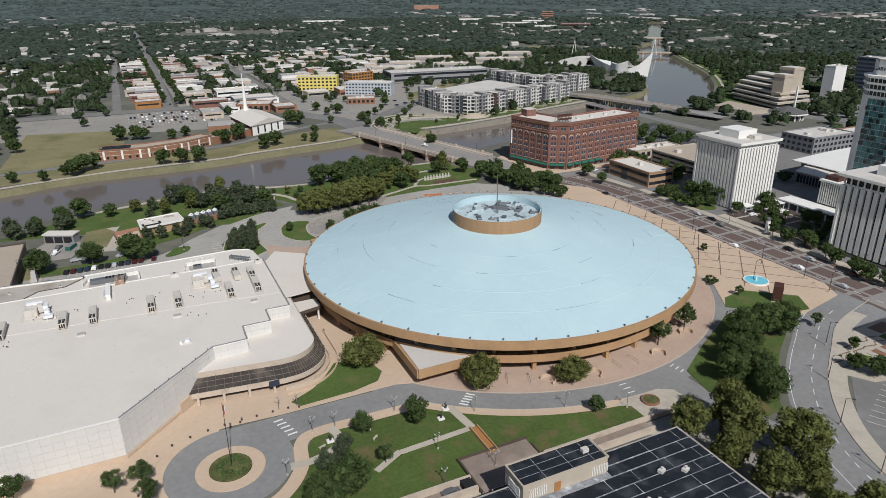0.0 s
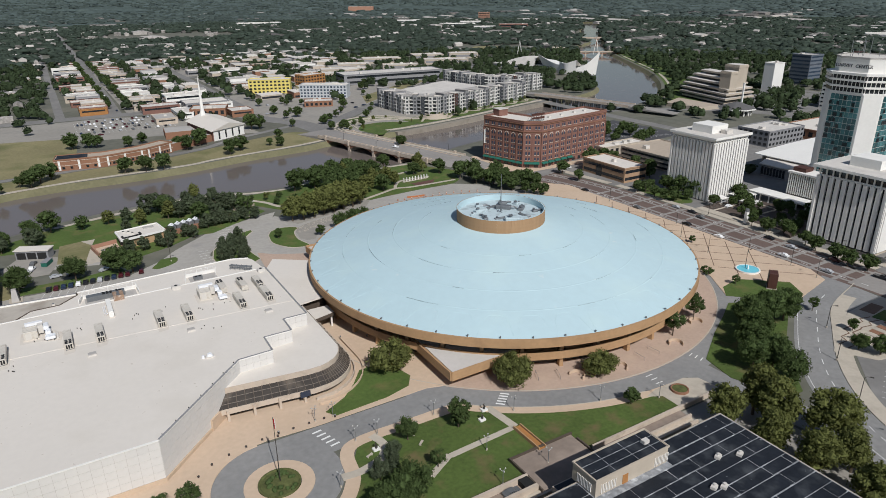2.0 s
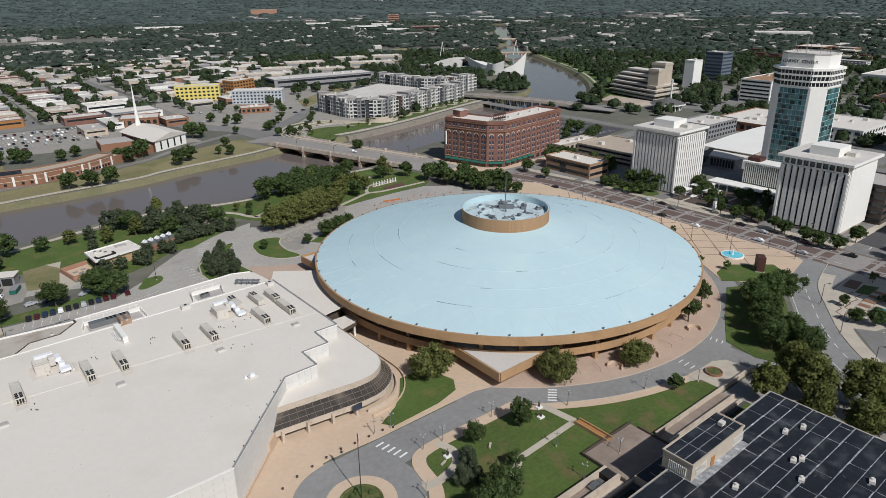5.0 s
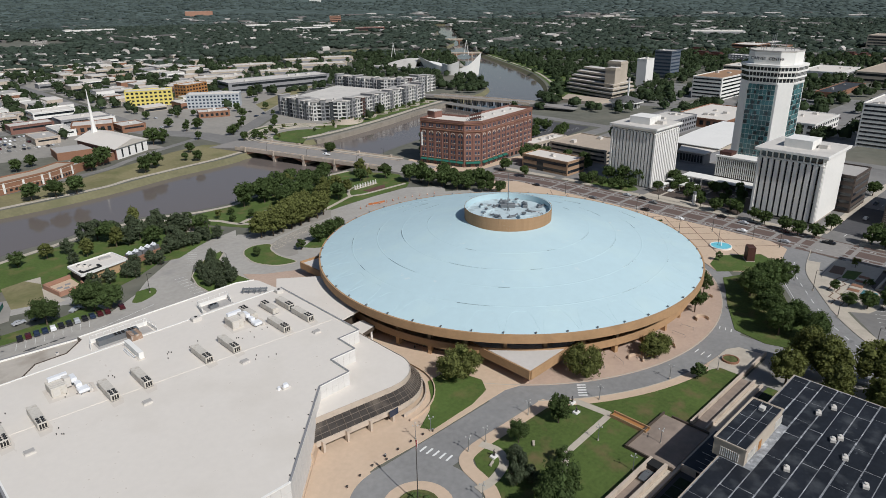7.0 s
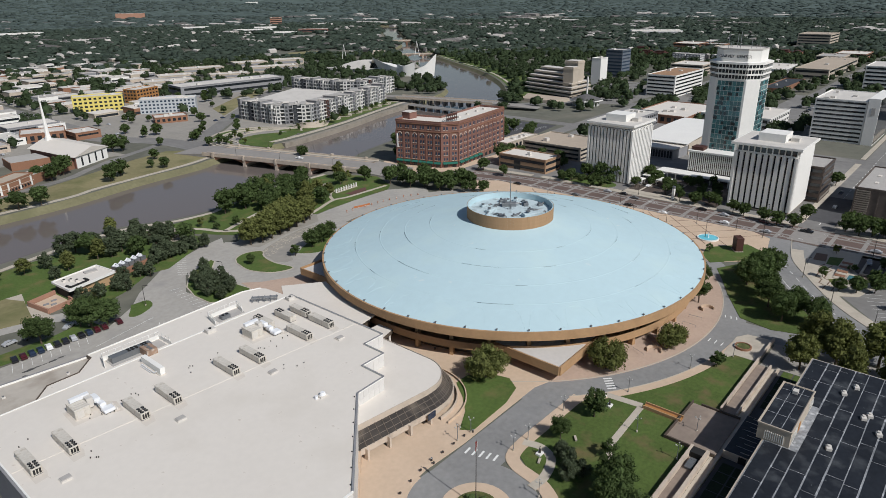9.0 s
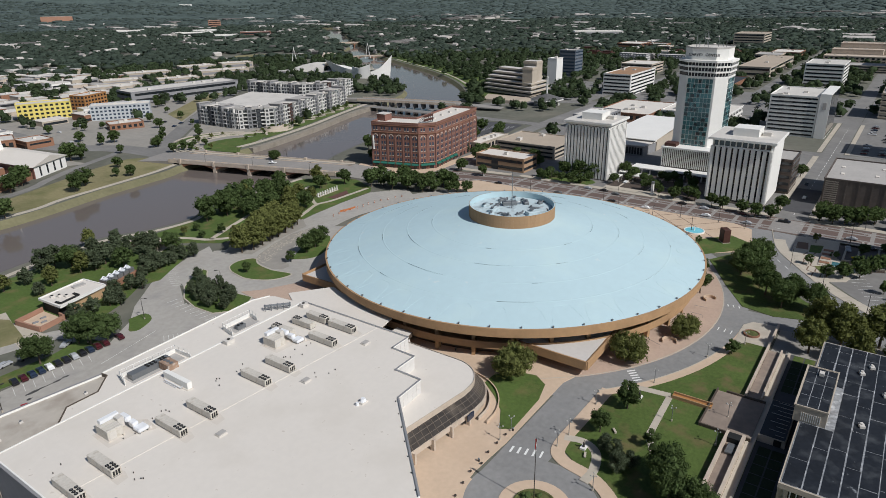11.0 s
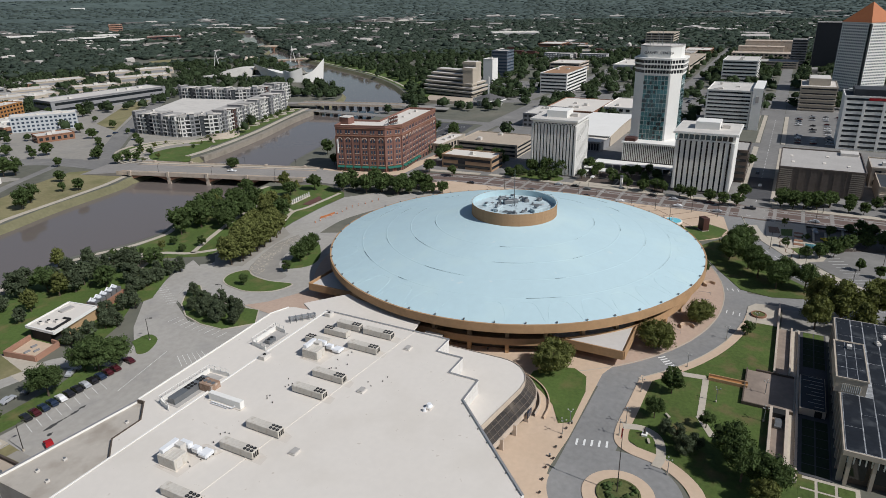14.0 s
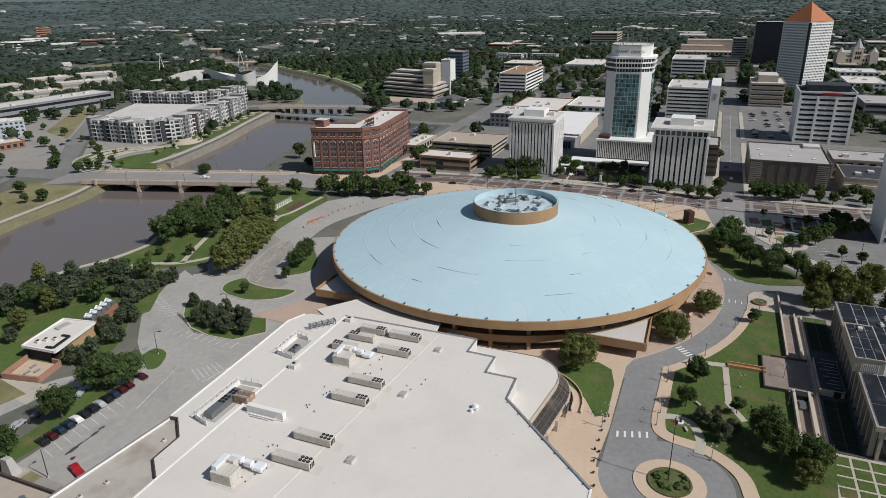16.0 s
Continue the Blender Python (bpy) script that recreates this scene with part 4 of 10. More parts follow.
for a in (238, 243, 248, 254, 258, 270, 275):
    b = tube(bmesh.new(), [(0, 0, 0), (0, 0, 1.0), (4.5, 0, 1.0), (4.5, 0, 0)], 0.06, 4)
    tagged(part("handrail", b, METAL, m=pose(CX + 74 * math.cos(radians(a)), CY + 74 * math.sin(radians(a)), 0.15, 0, 0, a)),
           "thin metal handrail on the terrace steps", "handrail")

# ---- the convention hall ----
HZ, LZ = 12.0, 8.0
hall = thing("convention_hall", "broad white-roofed convention hall with a glazed curved front", "convention hall")
HALL = [(-59.4, 157.2), (-15, 157.2), (10.7, 183.3), (20.6, 183.6), (20.8, 192.4), (29.4, 192.4), (29.6, 200.8), (37.4, 200.8), (37.4, 246), (-59.4, 246)]
part("wall_core", prism(bmesh.new(), HALL, 0, HZ - 0.3), HALLWALL, hall)
part("main_roof", prism(bmesh.new(), [(x, y) for x, y in HALL], HZ - 0.28, HZ), ROOFWHITE, hall, "white membrane main roof")
bm = bmesh.new()
for a, b in zip(HALL[1:8], HALL[2:9]):
    ribbon(bm, [a, b], 0.4, HZ - 0.1, HZ + 0.3)
ribbon(bm, [(37.4, 246.0), (-59.4, 246.0), (-59.4, 157.2), (-15, 157.2)], 0.5, HZ - 0.1, HZ + 0.16)
part("parapet", bm, OFFWHITE, hall)
for a, b in zip(HALL[1:8], HALL[2:9]):
    part("coping", ribbon(bmesh.new(), [a, b], 0.5, HZ + 0.3, HZ + 0.36), GREYCLAD, hall, "dark metal coping")
bm = prism(bmesh.new(), [(-59.0, 219.8), (37.0, 212.6), (37.0, 213.0), (-59.0, 220.2)], HZ, HZ + 0.1)
part("roof_step", bm, ROOFWHITE, hall)
# lower rear strip with its screens
STRIP = [(-44.0, 246.3), (37.2, 246.3), (35.8, 258.4), (34.8, 260.0), (28.8, 262.4), (9.8, 261.6), (-25.4, 260.4), (-25.1, 258.2), (-31.1, 252.6), (-39.3, 252.4), (-44.0, 247.6)]
part("rear_strip", prism(bmesh.new(), STRIP, 0, 11.2), CREAM, hall, "cream rear wing")
part("rear_strip_roof", prism(bmesh.new(), STRIP, 11.2, 11.5), ROOFWHITE, hall, "white membrane rear roof")
bm = bmesh.new()
ribbon(bm, STRIP[3:7], 0.35, 11.4, 11.75)
part("rear_parapet", bm, OFFWHITE, hall)


def screen(pts, z, h):
    """A pale roof screen: a low panel band with thin posts and a top rail."""
    for (x0, y0), (x1, y1) in zip(pts, pts[1:]):
        a, b = Vector((x0, y0)), Vector((x1, y1))
        part("screen_panel", ribbon(bmesh.new(), [a[:], b[:]], 0.12, z, z + h * 0.55), OFFWHITE, hall, "pale roof screen panel")
        part("screen_rail", tube(bmesh.new(), [(*a, z + h), (*b, z + h)], 0.06, 4), OFFWHITE, hall)
        for k in range(int((b - a).length / 2) + 1):
            q = a + (b - a).normalized() * (2 * k)
            part("screen_post", boxes((q.x - 0.08, q.x + 0.08, q.y - 0.08, q.y + 0.08, z, z + h)), OFFWHITE, hall)


screen([(-25.4, 249.0), (-24.0, 253.6), (-7.0, 253.4), (-6.6, 246.4)], 11.5, 2.4)
screen([(8.8, 247.2), (10.0, 253.2), (20.8, 253.4), (19.8, 248.8)], 11.5, 2.4)
part("enclosure_floor", boxes((-23.6, -7.4, 248.0, 253.0, 11.5, 11.58)), GREYROOF, hall, "stained grey plant floor")
part("enclosure_floor", boxes((10.6, 20.2, 248.0, 252.8, 11.5, 11.58)), GREYROOF, hall)
# lower service deck with its parapet
DECK = [(-60.2, 246.3), (-44.2, 246.3), (-44.2, 247.7), (-39.4, 252.7), (-31.2, 252.9), (-25.3, 258.3), (-25.5, 260.4), (-60.2, 264.2)]
part("service_deck", prism(bmesh.new(), DECK, 0, 10.7), WORNDECK, hall, "worn tan service deck")
part("deck_parapet", ribbon(bmesh.new(), [(-25.3, 260.5), (-60.2, 264.3)], 0.5, 0, 11.3), OFFWHITE, hall, "white parapet")
part("deck_coping", ribbon(bmesh.new(), [(-25.3, 260.5), (-60.2, 264.3)], 0.55, 11.3, 11.36), GREYCLAD, hall)
part("notch_wall", ribbon(bmesh.new(), [(-44.3, 247.0), (-39.6, 252.2), (-31.2, 252.4), (-25.4, 258.2), (-25.7, 260.2)], 0.35, 10.7, 11.7), DARKWALL, hall, "dark kerb along the notch")
for x, y in ((-33, 255.5), (-49, 256.4), (-54.4, 258.2), (-55.5, 253)):
    v = part("deck_vent", boxes((x - 0.45, x + 0.45, y - 0.35, y + 0.35, 10.7, 11.2)), UNIT, hall, "small pale deck vent")
    part("vent_cap", cyl(bmesh.new(), x, y, 11.2, 11.4, 0.3, n=8), METAL, v)
# slab over the west side, greyed to carry the shade in its colour
part("west_wall", boxes((-60.1, -59.5, 158, 246, 0, 11.9)), GREYCLAD, hall, "west wall with its shade in the grey tone")
_dock = thing("dock_stair", "white steel service stair beside the dark dock", "stair", pose(-61.4, 248, 4.2))
part("platform", boxes((-2.2, 0.6, -2.4, 2.4, -4.2, 0)), GREYCLAD, _dock)
for i in range(4):
    part("rail_post", boxes((-2.1 + 0.85 * i, -2.0 + 0.85 * i, -2.3, -2.2, 0, 1.1)), OFFWHITE, _dock)
part("rail", boxes((-2.1, 0.6, -2.3, -2.2, 1.05, 1.15)), OFFWHITE, _dock)
part("rail", boxes((-2.1, 0.6, -2.3, -2.2, 0.5, 0.58)), OFFWHITE, _dock)
setting("road_dock", boxes((-104, -60.3, 158, 262, -0.1, 0.13)), DARKASPH, "dark asphalt dock yard west of the hall")
# low front wing: roof, fascia, sloping glass, balcony, recess
def front(d):
    """The curved front line of the low wing, d metres outwards."""
    return [(3.0 - 0.3 * d, 177.5 - d), (28, 174.2 - d)] + [(30.0 + (10.6 + d) * math.sin(radians(a)), 184.8 - (10.6 + d) * math.cos(radians(a))) for a in range(8, 91, 8)] + [(40.6 + d, 200), (40.6 + d, 215)]


def band(bm, a, za, b, zb):
    p, q = [bm.verts.new((x, y, za)) for x, y in a], [bm.verts.new((x, y, zb)) for x, y in b]
    for i in range(len(p) - 1):
        bm.faces.new((p[i], p[i + 1], q[i + 1], q[i]))
    return bm


back = [(36, 215), (36, 201), (29, 201), (29, 193), (20.5, 193), (20.5, 184), (10.4, 183.4), (3.0, 177.5)]
part("low_roof", prism(bmesh.new(), front(0) + back[:-1], LZ - 0.3, LZ), ROOFWHITE, hall, "white membrane low roof")
part("low_fascia", band(band(bmesh.new(), front(0.15), LZ + 0.25, front(0.15), LZ - 1.5), front(0), LZ + 0.25, front(0.15), LZ + 0.25), CREAM, hall, "cream concrete fascia")
glaz = part("sloping_glass", band(bmesh.new(), front(0.0), LZ - 1.4, front(3.4), 3.4), SMOKED, hall, "dark sloping glass band")
bm = bmesh.new()
for d, z in ((1.1, 5.6), (2.3, 4.5)):
    f = front(d)
    tube(bm, [(x, y, z + 0.05) for x, y in f], 0.11, 4)
part("glazing_rail", bm, MULLION, glaz)
_a, _b = front(0.05), front(3.45)
for i in range(len(_a) - 1):
    n = 11 if i == 0 else (2 if i < len(_a) - 3 else 5)
    for k in range(n):
        f = k / n
        p = Vector(_a[i]) + (Vector(_a[i + 1]) - Vector(_a[i])) * f
        q = Vector(_b[i]) + (Vector(_b[i + 1]) - Vector(_b[i])) * f
        part("mullion", tube(bmesh.new(), [(p.x, p.y, LZ - 1.35), (q.x, q.y, 3.45)], 0.1, 4), MULLION, glaz)
part("balcony_band", band(band(bmesh.new(), front(3.5), 3.6, front(3.5), 2.0), front(3.0), 3.6, front(3.5), 3.6), CREAM, hall, "stained cream balcony band")
# recess wall and ceiling: shade under the balcony is in the colour
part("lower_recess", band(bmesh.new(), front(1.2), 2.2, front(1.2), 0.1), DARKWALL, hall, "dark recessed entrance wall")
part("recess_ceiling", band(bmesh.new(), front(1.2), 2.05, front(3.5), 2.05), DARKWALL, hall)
part("curb_band", band(band(bmesh.new(), front(4.6)[1:], 1.2, front(4.6)[1:], 0.1), front(4.3)[1:], 1.2, front(4.6)[1:], 1.2), CREAM, hall, "low curved ramp wall")
part("outer_curb", band(band(bmesh.new(), front(7.2)[1:-1], 0.9, front(7.2)[1:-1], 0.1), front(6.9)[1:-1], 0.9, front(7.2)[1:-1], 0.9), TANPAVE, hall, "curved tan kerb wall")
for x in (4, 11, 18, 25):
    part("front_pier", boxes((x - 0.35, x + 0.35, 170.0 + (28 - x) * 0.12, 171.2 + (28 - x) * 0.12, 0.1, 3.5)), CREAM, hall)
part("entrance_sign", boxes((23.5, 26.5, 170.1, 170.4, 2.2, 4.0)), CARS[4], hall, "dark blue sign panel")
# wall panels
def panels(p0, p1, z0, z1, wid, hei):
    a, b = Vector(p0), Vector(p1)
    way = b - a
    cols, rows = max(1, round(way.length / wid)), max(1, round((z1 - z0) / hei))
    w, h = way.length / cols, (z1 - z0) / rows
    data = pane_mesh("wall_panel", w - 0.06, h - 0.06, 0.06, WALLWHITE)
    ang = math.degrees(math.atan2(way.y, way.x))
    for r in range(rows):
        for c in range(cols):
            q = a + way * ((c + 0.5) / cols)
            shared("wall_panel", data, hall, pose(q.x, q.y, z0 + r * h, 0, 0, ang))


panels((-59.4, 157.2), (-15, 157.2), 1.3, HZ - 0.1, 2.5, 2.1)
panels((-15, 157.2), (10.7, 183.3), 1.3, HZ - 0.1, 2.5, 2.1)
part("wall_plinth", ribbon(bmesh.new(), [(-59.4, 157.1), (-14.9, 157.1), (10.6, 183.0)], 0.5, 0.1, 1.2), TANPAVE, hall, "tan concrete wall plinth")
part("tan_corner", ribbon(bmesh.new(), [(-1.0, 171.2), (5.2, 177.4)], 0.9, 0.1, 3.6), TANPAVE, hall, "tan concrete wall at the entrance corner")
for p, q in zip(HALL[2:8], HALL[3:9]):
    if p[1] < 202 and q[1] < 202:
        panels(p, q, LZ, HZ - 0.1, 2.1, 2.0)
# link to the arena
part("link_roof", prism(bmesh.new(), [(37.6, 216), (50.5, 218), (56, 246), (58, 252), (45, 262), (37.6, 250)], 7.6, 8.2), ROOFWHITE, hall, "white link roof")
part("link_wall", prism(bmesh.new(), [(37.6, 218), (50, 220), (55, 246), (45, 258), (37.6, 250)], 0, 7.6), DARKWALL, hall)
part("link_canopy", prism(bmesh.new(), [(41.5, 207), (50, 209), (50, 215.5), (41.5, 215.5)], 4.4, 5.6), DARKWALL, hall, "dark entrance canopy")
part("link_canopy_roof", prism(bmesh.new(), [(41.7, 207.2), (49.8, 209.2), (49.8, 215.3), (41.7, 215.3)], 5.6, 5.75), ROOFWHITE, hall)
part("canopy_post", cyl(bmesh.new(), 49, 209.8, 0.1, 4.4, 0.35), OFFWHITE, hall)

# rooftop units
STAIN = mat("roof_runoff_stain", (0.61, 0.56, 0.5), 0.9, 0.06, 0.7, 0.2, stain=((0.54, 0.47, 0.4), 0.8, 0.35))
STREAKED = mat("streaked_unit_metal", (0.55, 0.515, 0.46), 0.65, 0.12, 1.4, 0.3, stain=((0.36, 0.29, 0.22), 0.55, 1.1))


def rooftop_unit(length):
    u = thing("rooftop_unit", "long streaked white rooftop air unit with black fans", "air conditioner", None, "units on the hall roof")
    h = length / 2
    b = boxes((-1.15, 1.15, -h, h, 0.25, 2.1))
    bmesh.ops.bevel(b, geom=b.edges[:], offset=0.06, segments=1, affect="EDGES")
    part("casing", b, STREAKED, u)
    part("base_rail", boxes((-1.0, 1.0, -h + 0.2, h - 0.2, 0, 0.27)), METAL, u)
    for i in range(3):
        for s in (-0.52, 0.52):
            ring = part("fan", cyl(bmesh.new(), s, -h + 0.62 + 1.0 * i, 2.08, 2.2, 0.43, n=14), BLACK, u, "black round fan")
            part("fan_hub", cyl(bmesh.new(), s, -h + 0.62 + 1.0 * i, 2.2, 2.25, 0.13, n=8), METAL, ring)
    n = int(length / 2.4)
    for i in range(n):
        y = -h + 0.25 + i * (length - 0.3) / n
        for s in (-1, 1):
            part("side_panel", boxes((min(s * 1.15, s * 1.18), max(s * 1.15, s * 1.18), y, y + (length - 0.3) / n - 0.16, 0.42, 1.92)), STREAKED, u)
    for s in (-0.6, 0, 0.6):
        part("grille", boxes((s - 0.22, s + 0.22, -h - 0.03, -h + 0.02, 0.5, 1.8)), BLACK, u)
    part("runoff_stain", prism(bmesh.new(), [(-1.5, -h - 2.6), (1.2, -h - 2.2), (1.9, -h + 0.2), (1.6, h * 0.4), (-1.5, h * 0.2)], 0.004, 0.012), STAIN, u, "brownish water stain on the membrane")
    return u


_first = rooftop_unit(10.0)
_spots = [(-30.1, 220.7), (-47.0, 220.7), (-21.5, 220.6), (-4.2, 220.7), (4.2, 220.5), (21.2, 220.6), (30.4, 221.3), (-55.4, 219.6)]
_first.matrix_basis = pose(*_spots[0], HZ)
for x, y in _spots[1:]:
    copy_thing(_first, pose(x, y, HZ))
_second = rooftop_unit(8.4)
_second.matrix_basis = pose(30.6, 232.0, HZ)
copy_thing(_second, pose(25.4, 233.2, HZ, 0, 0, 180))
copy_thing(_second, pose(18.6, 235.0, HZ, 0, 0, 180))


def duct_house(x, y, a=0):
    """A plant house with a pitched cap, and a square duct that rises from it, bends over and runs down along the roof."""
    u = thing("duct_house", "white rooftop plant house with bent square ducts", "roof plant", pose(x, y, HZ, 0, 0, a), "duct houses on the hall roof")
    b = boxes((-1.9, 1.9, -2.7, 2.7, 0, 2.7))
    bmesh.ops.bevel(b, geom=b.edges[:], offset=0.08, segments=1, affect="EDGES")
    part("casing", b, STREAKED, u)
    for i in range(6):
        part("roof_rib", boxes((-1.95, 1.95, -2.6 + i, -2.5 + i, 2.68, 2.78)), UNIT, u)
    part("hatch", boxes((-1.4, 0.2, -2.76, -2.68, 0.3, 2.2)), UNIT, u)
    part("plinth", boxes((-2.2, 2.2, -3.0, 3.0, 0, 0.14)), STAIN, u)
    part("duct_riser", boxes((2.0, 3.5, -0.6, 1.3, 0.6, 3.3)), UNIT, u)
    part("duct_top", boxes((-1.2, 3.5, 1.4, 2.6, 2.72, 3.7)), DUCT, u, "white square duct")
    for k, (x0, x1, y0, y1, z0, z1) in enumerate(((3.52, 5.0, -1.4, 1.8, 1.6, 2.9), (3.9, 5.4, -3.6, -1.42, 0.7, 2.1), (3.7, 6.4, -6.2, -3.62, 0.35, 1.3))):
        b = boxes((x0, x1, y0, y1, z0, z1))
        bmesh.ops.bevel(b, geom=b.edges[:], offset=0.18, segments=2, affect="EDGES")
        part("duct_run", b, DUCT, u, "white square duct")
    for i in range(3):
        part("vent_cap", cyl(bmesh.new(), 6.9, -5.8 + 1.4 * i, 0, 0.75, 0.45, 0.3, 8), UNIT, u)
        part("duct_foot", boxes((4.0 + 0.9 * i, 4.2 + 0.9 * i, -6.0, -5.8, 0, 0.4)), METAL, u)
    part("runoff_stain", prism(bmesh.new(), [(-3.2, -4.6), (2.4, -5.0), (7.8, -7.4), (8.4, -2.0), (5.0, 2.4), (-2.8, 3.4)], 0.004, 0.012), STAIN, u, "brownish water stain on the membrane")


duct_house(-39.6, 231.4)
duct_house(12.0, 231.8)
u = thing("duct_box", "tall thin white rooftop duct box with pipework", "roof plant", pose(-17.0, 237.4, HZ))
part("casing", boxes((-0.7, 0.7, -5.4, 5.4, 0.2, 2.2)), OFFWHITE, u)
part("plinth", boxes((-1.0, 1.0, -5.6, 5.6, 0, 0.2)), STAIN, u)
part("pipe", tube(bmesh.new(), [(-1.4, 4.0, 0.4), (-1.4, -3.2, 0.4), (-1.0, -3.8, 1.0)], 0.16, 6), DUCT, u)
part("pipe", tube(bmesh.new(), [(-1.9, 3.6, 0.3), (-1.9, -2.0, 0.3)], 0.12, 6), DUCT, u)
u = thing("condenser", "rust-streaked rooftop condenser with three fans", "air conditioner", pose(-13.4, 246.8, 11.6))
part("casing", boxes((-1.6, 1.6, -2.2, 2.2, 0, 2.2)), mat("rusty_metal", (0.3, 0.2, 0.14), 0.8, 0.3, 1.0, 0.3, stain=((0.55, 0.5, 0.45), 0.8, 0.8)), u)
for i in range(3):
    part("fan", cyl(bmesh.new(), 0, -1.4 + 1.4 * i, 2.2, 2.35, 0.55, n=12), METAL, u)
u = thing("chiller", "grey rooftop chiller in its screen with black fans", "air conditioner", pose(-17.0, 250.6, 11.6))
part("casing", boxes((-6.0, 6.0, -1.2, 1.2, 0, 1.7)), METAL, u)
for i in range(3):
    for q in (-0.55, 0.55):
        part("fan", cyl(bmesh.new(), -0.6 + 1.15 * i, q, 1.7, 1.84, 0.46, n=12), BLACK, u)
for i in range(4):
    part("fan", cyl(bmesh.new(), 3.6 + 0.0 * i + 1.0 * (i % 2), -0.55 + 1.1 * (i // 2), 1.7, 1.84, 0.46, n=12), BLACK, u)
u = thing("chiller", "small grey rooftop fan unit in its screen", "air conditioner", pose(13.6, 249.4, 11.6))
part("casing", boxes((-1.5, 1.5, -0.9, 0.9, 0, 1.2)), METAL, u)
for q in (-0.7, 0.7):
    part("fan", cyl(bmesh.new(), q, 0, 1.2, 1.34, 0.5, n=12), BLACK, u)
u = thing("pipe_rack", "grey steel pipe rack on the roof edge", "roof plant", pose(29.4, 249.8, 11.6, 0, 0, -42))
for i in range(5):
    part("frame", tube(bmesh.new(), [(-4 + 2 * i, -0.9, 0), (-4 + 2 * i, -0.9, 1.7), (-4 + 2 * i, 0.9, 1.7), (-4 + 2 * i, 0.9, 0)], 0.12, 4), METAL, u)
for y, z in ((-0.6, 1.5), (0.0, 1.5), (0.6, 1.5), (-0.3, 0.9)):
    part("pipe", tube(bmesh.new(), [(-4.4, y, z), (4.4, y, z)], 0.16, 6), METAL, u)
for x, y, w in ((5, 244, 3), (35.0, 243.2, 2.4)):
    u = thing("roof_box", "low white rooftop plant box", "roof plant", pose(x, y, HZ))
    part("casing", boxes((-w / 2, w / 2, -1.0, 1.0, 0, 1.2)), UNIT, u)
    part("fan", cyl(bmesh.new(), 0, 0, 1.2, 1.35, 0.5, n=10), BLACK, u)
for x, y in ((27.5, 209.3), (3, 209.2), (-24.7, 209.1), (-52, 208.6)):
    u = thing("skylight", "small grey rooftop skylight hatch", "skylight", pose(x, y, HZ), "roof hatches")
    part("curb", boxes((-1.2, 1.2, -0.9, 0.9, 0, 0.4)), UNIT, u)
    part("cover", boxes((-1.05, 1.05, -0.75, 0.75, 0.4, 0.62)), GREYROOF, u)
u = thing("roof_fan", "white mushroom roof fan", "vent", pose(4.2, 189.6, HZ))
part("base", boxes((-1.2, 1.2, -0.7, 0.7, 0, 0.5)), UNIT, u)
part("cap", cyl(bmesh.new(), 0, 0, 0.5, 1.2, 0.9, 0.6, 12), DUCT, u)
part("side_cap", cyl(bmesh.new(), -1.8, 0.4, 0, 0.8, 0.5, 0.4, 10), DUCT, u)
rnd = random.Random(9)
for x0, y0 in ((-36, 227), (-27.6, 229), (-10, 228.5), (-2, 229.5), (10, 222), (16, 224.5), (-52, 228.4), (-45, 212), (8.6, 183.0 + 25)):
    for _ in range(4):
        x, y = x0 + rnd.uniform(-3, 3), y0 + rnd.uniform(-2, 2)
        tagged(part("vent_pipe", cyl(bmesh.new(), x, y, HZ, HZ + 0.35, 0.13, n=6), BRONZE), "short dark roof vent pipe", "vent pipe", "roof vent pipes")
for i in range(7):
    p = Vector((-13, 158.6)) + (Vector((10, 182.3)) - Vector((-13, 158.6))) * (i / 6)
    tagged(part("edge_lamp", boxes((p.x - 1.0, p.x - 0.8, p.y + 0.4, p.y + 0.6, HZ, HZ + 0.3)), BLACK), "tiny dark roof edge fixture", "roof fixture", "roof edge fixtures")

